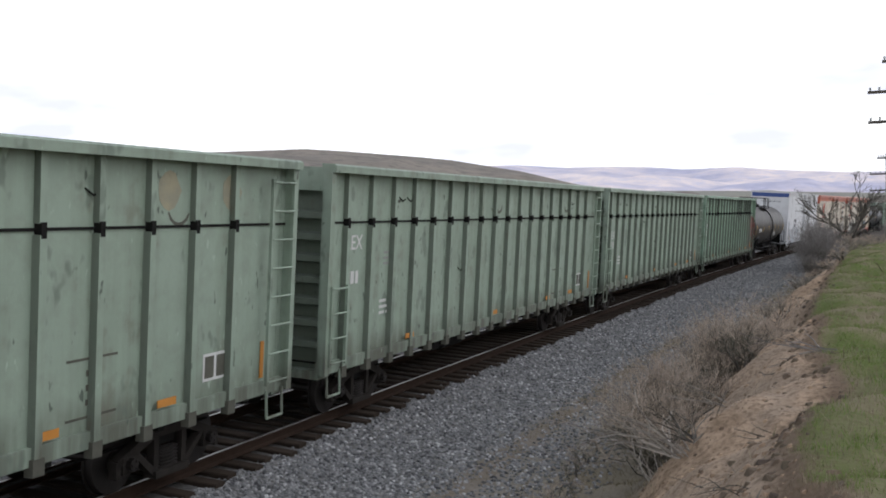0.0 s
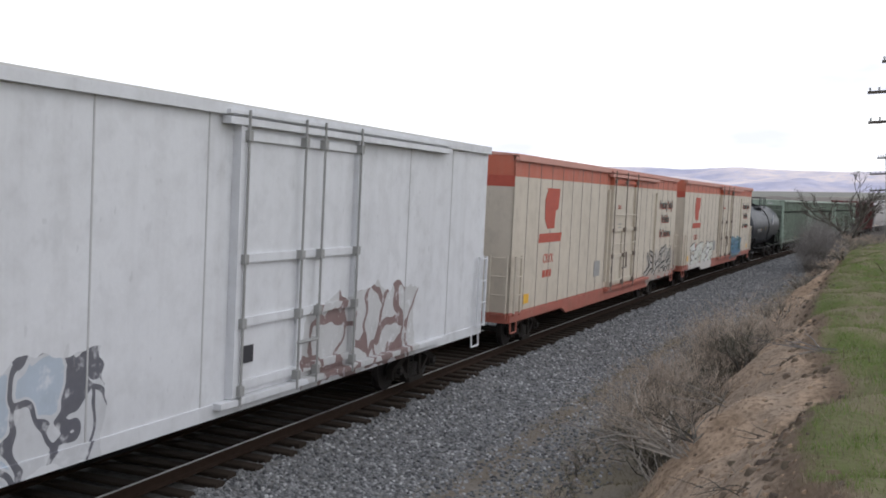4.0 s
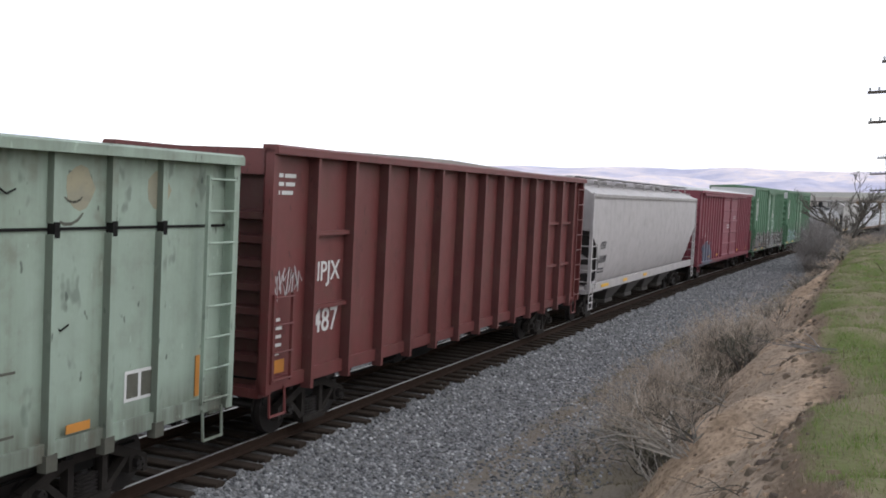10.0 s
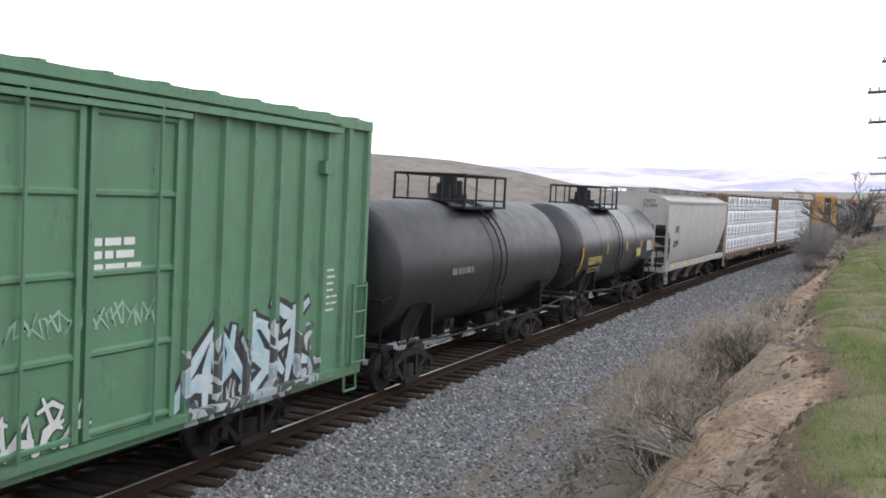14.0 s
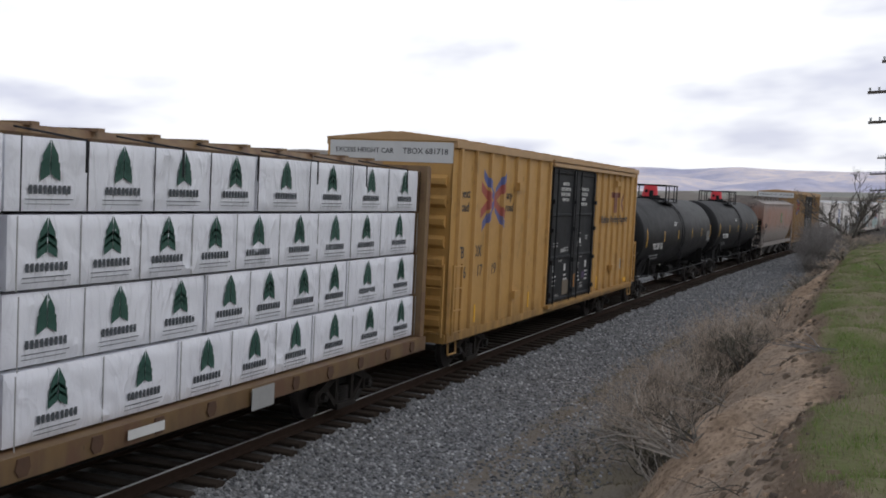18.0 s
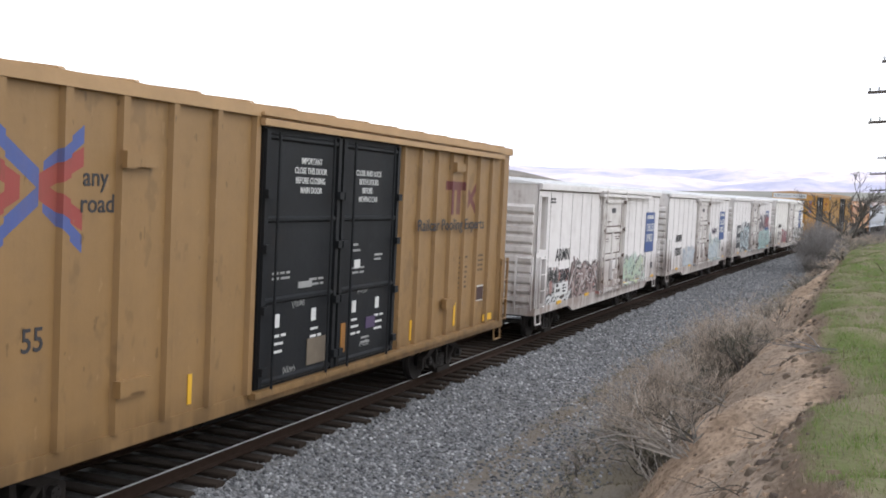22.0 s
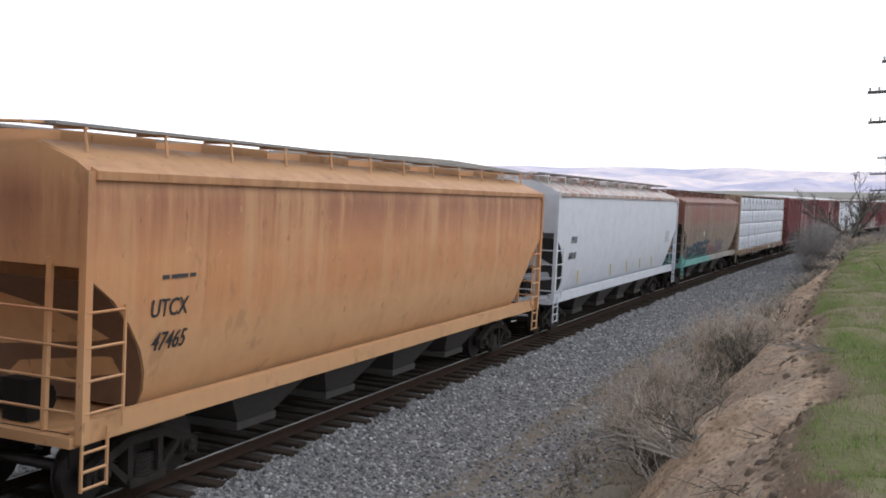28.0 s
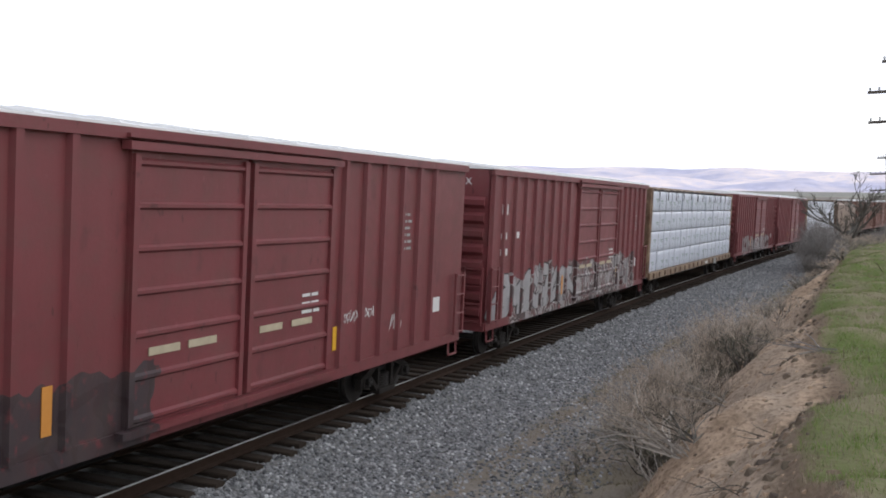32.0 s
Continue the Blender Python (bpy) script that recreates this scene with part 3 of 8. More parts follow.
def graffiti(car, q0, q1, z0, z1, count, fill, edge, y=1.503, back=None, shine=None, seed=1, wide=0.17, rim=0.055, lean=0.12, bulge=False, label="sprayed graffiti in abstract interlocking shapes"):
    """Sprayed shapes along the side: a backing, outlines, fills and highlights, each a skin of paint."""
    r = random.Random(seed)
    half, w, h = car["half"], (q1 - q0) / count, z1 - z0
    bg, eg, fg, sg = Geo(), Geo(), Geo(), Geo()
    for i in range(count):
        x = half - q0 - i * w - r.uniform(-0.05, 0.05) * w
        zz, hh = z0 + r.uniform(-0.03, 0.10) * h, h * r.uniform(0.80, 1.05)
        for kind in r.sample(range(8), 3):
            flip, turn = r.random() < 0.5, r.uniform(-0.5, 0.5)
            cs, sn = math.cos(turn), math.sin(turn)
            pts = []
            for a, b in curve_pts(r, kind):
                a, b = ((1 - a) if flip else a) - 0.5, b - 0.5
                a, b = (a * cs - b * sn) * 1.3 + 0.5, (a * sn + b * cs) * 0.95 + 0.5
                pts.append((a + lean * (b - 0.5) + r.uniform(-0.04, 0.04), max(-0.02, min(1.1, b))))
            lift = 0.0003 * r.randrange(9)
            ribbon(bg, pts, wide + rim * 4.5, x, y + 0.001 + lift, zz, w, hh, True, bulge)
            ribbon(eg, pts, wide + rim * 2, x, y + 0.004 + lift, zz, w, hh, True, bulge)
            ribbon(fg, pts, wide, x, y + 0.008 + lift, zz, w, hh, True, bulge)
            ribbon(sg, [(a + 0.05, b + 0.03) for a, b in pts[: max(2, len(pts) * 2 // 3)]], wide * 0.16, x, y + 0.0105 + lift, zz, w, hh, True, bulge)
    top = tagged(part("graffiti", fg, fill, car, label), kind="stuff")
    tagged(part("graffiti_outline", eg, edge, top), kind="stuff")
    if back:
        tagged(part("graffiti_backing", bg, back, top), kind="stuff")
    if shine:
        tagged(part("graffiti_highlight", sg, shine, top), kind="stuff")
    return top


def tag_lines(car, q, z, w, h, mat, count=4, y=1.505, thick=0.03, seed=1):
    """A quick one-line scrawl."""
    r, g = random.Random(seed), Geo()
    for i in range(count):
        n, p = 9, r.uniform(0, 6)
        pts = [(k / n * 1.15 + 0.22 * math.sin(2.6 * k + p), 0.5 + 0.5 * math.sin(1.9 * k + p * 2) * r.uniform(0.6, 1.0)) for k in range(n)]
        ribbon(g, pts, thick, car["half"] - q - i * w / count, y, z, w / count, h, False)
    return tagged(part("scrawl", g, mat, car), kind="stuff")


# ---- running gear, shared by all the cars ----
def wheel_geo():
    g = Geo().cyl((0, -1.05, 0), (0, 1.05, 0), 0.075, 10)
    for k in (1, -1):
        g.cyl((0, k * 0.70, 0), (0, k * 0.815, 0), 0.42, 28)
        g.cyl((0, k * 0.675, 0), (0, k * 0.70, 0), 0.447, 28)
        g.cyl((0, k * 0.815, 0), (0, k * 0.86, 0), 0.15, 14)
        g.cyl((0, k * 1.05, 0), (0, k * 1.15, 0), 0.085, 8)
        for j in range(3):
            a = j * 2.094
            g.cyl((0.05 * math.cos(a), k * 1.15, 0.05 * math.sin(a)), (0.05 * math.cos(a), k * 1.17, 0.05 * math.sin(a)), 0.016, 6)
    return g


def side_frame_geo():
    g = Geo()
    g.prism([(-1.08, 0.50), (-0.78, 0.62), (-0.36, 0.78), (0.36, 0.78), (0.78, 0.62), (1.08, 0.50), (1.08, 0.40), (0.74, 0.50), (0.33, 0.65), (-0.33, 0.65), (-0.74, 0.50), (-1.08, 0.40)], "y", 0.92, 1.06)
    for k in (1, -1):
        g.prism([(k * 0.78, 0.52), (k * 0.66, 0.52), (k * 0.32, 0.24), (k * 0.32, 0.11)], "y", 0.93, 1.05)
        g.box(k * 0.30 - 0.05, k * 0.30 + 0.05, 0.93, 1.05, 0.15, 0.68)
        g.box(k * 0.865 - 0.13, k * 0.865 + 0.13, 0.93, 1.07, 0.30, 0.52)
        g.box(k * 1.07 - 0.04, k * 1.07 + 0.04, 0.93, 1.06, 0.26, 0.48)
    g.box(-0.36, 0.36, 0.90, 1.10, 0.10, 0.20)
    return g


DUSTY = plain("dusty_cast_steel", (0.030, 0.026, 0.023), 0.9, 0.0, 0.5, 5, 0.2)
FRAME_MESH, WHEEL_MESH = side_frame_geo().data("side_frame", DUSTY), wheel_geo().data("wheelset", STEEL)
spring = Geo().lathe_x([(0.20 + 0.012 * i, 0.085 if i % 4 < 2 else 0.06) for i in range(24)], 12)
spring.v = [(b1 * 2.6, 1.0 + c1 * 0.8, a1) for a1, b1, c1 in spring.v]
SPRING_MESH = spring.data("spring_nest", STEEL)
BOLSTER_MESH = Geo().prism([(-0.95, 0.50), (0.95, 0.50), (0.95, 0.62), (0.4, 0.74), (-0.4, 0.74), (-0.95, 0.62)], "x", -0.2, 0.2).cyl((0, 0, 0.70), (0, 0, 0.95), 0.2, 12).data("truck", DARK)
g = Geo().box(-0.75, 0.1, -0.14, 0.14, 0.78, 1.0).prism([(0.1, 0.72), (0.32, 0.66), (0.40, 0.70), (0.40, 1.05), (0.30, 1.10), (0.1, 1.02)], "y", -0.15, 0.12)
COUPLER_MESH = g.rod([(-0.1, -0.25, 0.85), (0.25, -0.3, 0.55), (0.42, -0.22, 0.48)], 0.025, 6).rod([(-0.25, 0.12, 1.12), (-0.25, 1.35, 1.12), (-0.2, 1.4, 0.75)], 0.018, 5).data("coupler", DARK)


WHEELS = []


def running_gear(car, L, reach=None, sill=True, sill_mat=None):
    half = L / 2
    at = half - (reach or 2.1)
    for k in (1, -1):
        truck = part("truck", BOLSTER_MESH, None, car, "dark cast steel railway truck", (k * at, 0, 0))
        for y in (0, math.pi):
            part("side_frame", FRAME_MESH, None, truck, "", (0, 0, 0), y)
            part("spring_nest", SPRING_MESH, None, truck, "", (0, 0, 0), y)
        for x in (-0.865, 0.865):
            ob = part("wheelset", WHEEL_MESH, None, truck, "steel wheels on an axle")
            ob.location = (x, 0, 0.421)
            WHEELS.append((ob, car, k * at + x, x))
        part("coupler", COUPLER_MESH, None, car, "", (k * half, 0, 0), 0 if k > 0 else math.pi)
    if sill:
        g = Geo().box(-half, half, -0.32, 0.32, 0.78, 1.08)
        for i in range(9):
            x = -half + 1 + i * (L - 2) / 8
            g.box(x - 0.06, x + 0.06, -1.40, 1.40, 0.86, 1.0)
        part("centre_sill", g, sill_mat or DARK, car)
        g = Geo().cyl((1.2, 0.75, 0.68), (2.4, 0.75, 0.68), 0.2, 14).cyl((-1.0, -0.7, 0.7), (-0.4, -0.7, 0.7), 0.17, 12)
        g.rod([(-half + 1.2, 0.85, 0.62), (-2.0, 0.9, 0.58), (1.0, 0.9, 0.6), (half - 1.6, 0.85, 0.62)], 0.02)
        g.box(2.6, 3.0, 0.55, 0.9, 0.55, 0.95)
        part("brake_gear", g, DARK, car)


def ladder(car, mat, q0, q1, z0, z1, n, y=1.62, name="ladder", ends=True):
    h, g = car["half"], Geo()
    x0, x1 = h - q0, h - q1
    for x in (x0, x1):
        g.box(x - 0.03, x + 0.03, y - 0.05, y, z0 - 0.05, z1 + 0.05)
    for i in range(n):
        z = z0 + (z1 - z0) * i / (n - 1)
        g.rod([(x0, y, z), (x1, y, z)], 0.017, 6)
    return part(name, g, mat, car)


def stirrup(car, q, mat):
    x = car["half"] - q
    return part("step", Geo().rod([(x - 0.22, 1.5, 1.0), (x - 0.22, 1.52, 0.58), (x + 0.22, 1.52, 0.58), (x + 0.22, 1.5, 1.0)], 0.022, 6), mat, car)


# ---- open-top chip gondola ----
def gondola(car, L, H, mat, n=18, red=False, shade=None, web=None, ribs=7):
    half, hw, band = L / 2, 1.42, H - 0.97
    for k in (1, -1):
        part("side_panel", Geo().box(-half, half, k * hw - 0.03, k * hw, 0.98, H - 0.08), mat, car)
        part("top_chord", Geo().prism([(k * (hw - 0.06), H - 0.14), (k * (hw + 0.21), H - 0.14), (k * (hw + 0.21), H - 0.03), (k * (hw + 0.17), H), (k * (hw - 0.06), H)], "x", -half, half), mat, car)
        part("side_sill", Geo().box(-half, half, k * hw - 0.05, k * hw + k * 0.06, 0.95, 1.16), mat, car)
    w = 0.065 if not red else 0.05
    d = 0.10 if not red else 0.18
    post = Geo().prism([(-w, 0), (w, 0), (w * 0.85, d), (-w * 0.85, d)], "z", 0.86, band - 0.06 if not red else H - 0.13)
    if not red:
        post.prism([(-0.055, 0), (0.055, 0), (0.05, 0.085), (-0.05, 0.085)], "z", band + 0.06, H - 0.13)
    # post flanks take the darker web paint, shade put into its colour
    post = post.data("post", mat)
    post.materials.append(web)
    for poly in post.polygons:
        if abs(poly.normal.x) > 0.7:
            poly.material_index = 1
    foot = Geo().prism([(-0.10, 0.0), (0.10, 0.0), (0.085, 0.112), (-0.085, 0.112)], "z", 0.84, 1.03).data("post_foot", GRIMY)
    clip = Geo().box(-0.04, 0.04, 0, 0.104, band - 0.10, band + 0.075).data("bracket", shade or DARK)
    for i in range(n):
        x = half - 1.3 - i * 1.27 if red else half - 0.74 - i * (L - 2.32) / (n - 1)
        for k in (1, -1):
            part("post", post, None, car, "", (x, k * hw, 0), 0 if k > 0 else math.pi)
        if not red:
            part("bracket", clip, None, car, "", (x, hw, 0))
            part("post_foot", foot, None, car, "", (x, hw, 0))
    if red:
        rr = random.Random(3)
        for i in range(n - 1):
            x = half - 1.3 - i * 1.27
            if i in (0, n - 3, n - 2):
                for z in (2.1, 3.3):
                    part("stiffener", Geo().box(x - 1.22, x - 0.05, hw, hw + 0.10, z, z + 0.07), mat, car)
    else:
        part("seam", Geo().box(-half, half, hw + 0.002, hw + 0.02, band - 0.022, band + 0.012), shade or DARK, car)
    part("floor", Geo().box(-half + 0.3, half - 0.3, -hw + 0.03, hw - 0.03, 1.0, 1.08), mat, car)
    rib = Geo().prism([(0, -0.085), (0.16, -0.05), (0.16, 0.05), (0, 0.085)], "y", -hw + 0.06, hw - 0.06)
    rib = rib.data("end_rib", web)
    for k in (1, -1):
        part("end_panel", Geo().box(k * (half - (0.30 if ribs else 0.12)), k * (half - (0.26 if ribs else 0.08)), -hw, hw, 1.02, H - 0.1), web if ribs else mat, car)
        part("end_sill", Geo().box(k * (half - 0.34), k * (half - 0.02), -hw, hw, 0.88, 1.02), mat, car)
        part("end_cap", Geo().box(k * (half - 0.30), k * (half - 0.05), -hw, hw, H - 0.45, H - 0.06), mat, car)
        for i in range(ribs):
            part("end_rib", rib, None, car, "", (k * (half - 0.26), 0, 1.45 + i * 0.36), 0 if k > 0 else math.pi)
        for y in (1, -1):
            part("corner_post", Geo().box(min(k * (half - 0.15), k * half), max(k * (half - 0.15), k * half), y * (hw + 0.055) - 0.085, y * (hw + 0.055) + 0.085, 0.95, H - 0.05), mat, car)
    ladder(car, mat, L - 0.75, L - 0.15, 1.15, H - 0.35, 8, 1.60)
    if ribs:
        ladder(car, mat, 0.12, 0.66, 1.15, 2.4, 4, 1.60)
    else:
        for z in (1.3, 1.75):
            part("grab_iron", Geo().rod([(half - 0.15, 1.44, z), (half - 0.15, 1.56, z), (half - 0.62, 1.56, z), (half - 0.62, 1.44, z)], 0.016, 6), mat, car)
    stirrup(car, 0.4, mat)
    stirrup(car, L - 0.4, mat)
    running_gear(car, L, 2.3)


# ---- box cars and refrigerator cars ----
def boxy(car, L, H, mat, roof_mat, posts=(), post_w=0.055, post_d=0.075, doors=(), door_mat=None, door_ribs=4, seams=0, eave=0.0, ends="ribs", rod_mat=None, roof_ribs=14,
         roof_peak=0.16, track=None, ladder_z=(2.3, 2.3), sill_drop=None, ribs_n=8, door_kind="slide", end_mat=None, low=0.98, rods=4, seam_mat=None, sill_mat=None, alcoves=()):
    half, hw = L / 2, 1.50
    top = H - 0.12
    for k in (1, -1):
        if alcoves and k > 0:
            # compartments let into the front corner, one over the other
            qa, qb = alcoves[0][0], alcoves[0][1]
            g = Geo().box(-half, half - qb, hw - 0.05, hw, low, top).box(half - qa, half, hw - 0.05, hw, low, top)
            for z0, z1 in zip([low] + [a[3] for a in alcoves], [a[2] for a in alcoves] + [top]):
                g.box(half - qb, half - qa, hw - 0.05, hw, z0, z1)
            part("side_panel", g, mat, car)
            for qa, qb, z0, z1 in alcoves:
                x0, x1, y0, y1 = half - qb, half - qa, hw - 0.42, hw - 0.05
                part("corner_recess", Geo().box(x0 - 0.03, x1 + 0.03, y0 - 0.03, y0, z0 - 0.03, z1 + 0.03).box(x0 - 0.03, x0, y0, y1, z0 - 0.03, z1 + 0.03).box(x1, x1 + 0.03, y0, y1, z0 - 0.03, z1 + 0.03).box(x0, x1, y0, y1, z1, z1 + 0.03).box(x0, x1, y0, y1, z0 - 0.03, z0), end_mat or mat, car, "recessed corner compartment")
                part("recess_frame", Geo().box(x0 - 0.06, x0, hw, hw + 0.03, z0 - 0.06, z1 + 0.06).box(x1, x1 + 0.06, hw, hw + 0.03, z0 - 0.06, z1 + 0.06).box(x0, x1, hw, hw + 0.03, z1, z1 + 0.06).box(x0, x1, hw, hw + 0.03, z0 - 0.06, z0), mat, car)
        else:
            part("side_panel", Geo().box(-half, half, k * hw - 0.05, k * hw, low, top), mat, car)
        part("eave", Geo().box(-half, half, k * hw - 0.08, k * hw + 0.085, top - 0.04, H - 0.02), roof_mat if eave else mat, car)
        sill = Geo().box(-half, half, k * hw - 0.1, k * hw + 0.03, low - 0.13, low + 0.07)
        if sill_drop:
            sill.prism([(half - sill_drop[0], low - 0.1), (half - sill_drop[0] - 0.6, low - 0.32), (half - sill_drop[1] + 0.6, low - 0.32), (half - sill_drop[1], low - 0.1)], "y", k * hw - 0.05, k * hw + 0.02)
        part("side_sill", sill, sill_mat or mat, car)
    part("roof", Geo().prism([(-hw - 0.07, H - 0.03), (-hw - 0.07, H + 0.01), (0, H + roof_peak), (hw + 0.07, H + 0.01), (hw + 0.07, H - 0.03)], "x", -half - 0.03, half + 0.03), roof_mat, car)
    seam = Geo().prism([(-hw - 0.075, H + 0.012), (0, H + roof_peak + 0.002), (hw + 0.075, H + 0.012), (hw + 0.05, H + 0.04), (0, H + roof_peak + 0.035), (-hw - 0.05, H + 0.04)], "x", -0.05, 0.05).data("roof_rib", roof_mat)
    for i in range(roof_ribs):
        part("roof_rib", seam, None, car, "", (-half + (i + 0.5) * L / roof_ribs, 0, 0))
    part("floor", Geo().box(-half, half, -hw + 0.05, hw - 0.05, low - 0.05, low + 0.05), DARK, car)
    if posts:
        w, d = post_w, post_d
        pm = Geo().prism([(-w * 1.5, 0), (w * 1.5, 0), (w, d), (-w, d)], "z", low + 0.07, top - 0.04).data("post", mat)
        for q in posts:
            for k in (1, -1):
                part("post", pm, None, car, "", (half - q, k * hw, 0), 0 if k > 0 else math.pi)
    if seams:
        sm = Geo().box(-0.014, 0.014, 0, 0.006, low + 0.07, top - 0.04).data("panel_seam", seam_mat or mat)
        for i in range(1, seams):
            q = L * i / seams
            if not any(a - 0.1 < q < b + 0.1 for a, b in doors):
                part("panel_seam", sm, None, car, "", (half - q, hw, 0))
    for a, b in doors:
        door = part("door", Geo().box(half - b, half - a, hw, hw + 0.05, low + 0.10, top - 0.16), door_mat, car, "closed door")
        if door_kind == "slide":
            for i in range(door_ribs + 1):
                z = low + 0.18 + (top - 0.30 - low - 0.18) * i / door_ribs
                part("door_rib", Geo().prism([(hw + 0.05, z - 0.05), (hw + 0.09, z - 0.02), (hw + 0.09, z + 0.02), (hw + 0.05, z + 0.05)], "x", half - b + 0.04, half - a - 0.04), door_mat, door)
            for q in (a + 0.06, b - 0.06):
                part("door_edge", Geo().box(half - q - 0.05, half - q + 0.05, hw + 0.05, hw + 0.10, low + 0.12, top - 0.2), door_mat, door)
        else:
            rm = rod_mat or door_mat
            for q in (a + 0.08, b - 0.08):
                part("door_frame", Geo().box(half - q - 0.08, half - q + 0.08, hw + 0.05, hw + 0.13, low + 0.10, top - 0.16), door_mat, door)
            for z in (top - 0.30, low + 2.05, low + 1.15, low + 0.25):
                part("door_rib", Geo().box(half - b + 0.1, half - a - 0.1, hw + 0.05, hw + 0.10, z - 0.06, z + 0.06), door_mat, door)
            part("door_stile", Geo().box(half - (a + b) / 2 - 0.09, half - (a + b) / 2 + 0.09, hw + 0.05, hw + 0.095, low + 0.3, low + 2.1), door_mat, door)
            for q in (a + 0.14, b - 0.14) if b - a < 2.4 or rods == 2 else (a + 0.14, (a + b) / 2, b - 0.14) if rods == 3 else (a + 0.14, (a + b) / 2 - 0.15, (a + b) / 2 + 0.45, b - 0.14):
                g = Geo().rod([(half - q, hw + 0.17, low - 0.02), (half - q, hw + 0.17, top + 0.05)], 0.02, 7)
                for z in (low + 0.2, low + 1.15, low + 2.05, top - 0.3):
                    g.box(half - q - 0.05, half - q + 0.05, hw + 0.09, hw + 0.20, z - 0.07, z + 0.07)
                part("lock_rod", g, rm, door)
            part("door_handle", Geo().rod([(half - a - (b - a) * 0.62, hw + 0.15, low + 1.25), (half - a - (b - a) * 0.62, hw + 0.17, low + 0.7), (half - a - (b - a) * 0.45, hw + 0.18, low + 0.7)], 0.03, 6), rm, door)
            plate(car, "placard_board", a + 0.25, a + 0.6, low + 0.55, low + 0.8, BLACK_INK, hw + 0.051)
    if track:
        part("door_track", Geo().box(half - track[1], half - track[0], hw + 0.02, hw + 0.16, top - 0.16, top - 0.06).box(half - track[1], half - track[0], hw + 0.0, hw + 0.15, top - 0.02, top + 0.03), roof_mat if eave else mat, car)
        part("lower_track", Geo().box(half - track[1], half - track[0], hw + 0.02, hw + 0.16, low + 0.0, low + 0.09), mat, car)
    em = end_mat or mat
    for k in (1, -1):
        part("end_panel", Geo().box(k * (half - 0.06), k * half, -hw + 0.001, hw - 0.001, low, H - 0.03), em, car)
        if ends == "ribs":
            rp = Geo().prism([(0, -0.14), (0.10, -0.06), (0.10, 0.06), (0, 0.14)], "y", -hw + 0.12, hw - 0.12).data("end_rib", em)
            for i in range(ribs_n):
                part("end_rib", rp, None, car, "", (k * half, 0, low + 0.3 + i * (H - 0.75 - low) / ribs_n), 0 if k > 0 else math.pi)
        part("end_sill", Geo().box(k * (half - 0.1), k * (half + 0.06), -hw, hw, low - 0.14, low + 0.06), em, car)
    ladder(car, mat, 0.06, 0.52, low + 0.1, ladder_z[0], 4, hw + 0.13)
    ladder(car, mat, L - 0.52, L - 0.06, low + 0.1, ladder_z[1], 4, hw + 0.13)
    for e, k in ((half, 1), (-half, -1)):
        g = Geo()
        for i in range(4):
            z = low + 0.1 + (ladder_z[0] - low - 0.1) * i / 3
            g.rod([(e + k * 0.14, hw - 0.06, z), (e + k * 0.14, hw - 0.52, z)], 0.017, 6)
        for y in (hw - 0.06, hw - 0.52):
            g.box(e + k * 0.14 - 0.025, e + k * 0.14 + 0.025, y - 0.025, y + 0.025, low, ladder_z[0] + 0.05)
        part("end_ladder", g, mat, car)
        part("end_platform", Geo().box(min(e, e + k * 0.32), max(e, e + k * 0.32), -0.75, 0.75, 1.12, 1.16), STEEL, car)
    stirrup(car, 0.35, mat)
    stirrup(car, L - 0.35, mat)
    running_gear(car, L, 2.7)


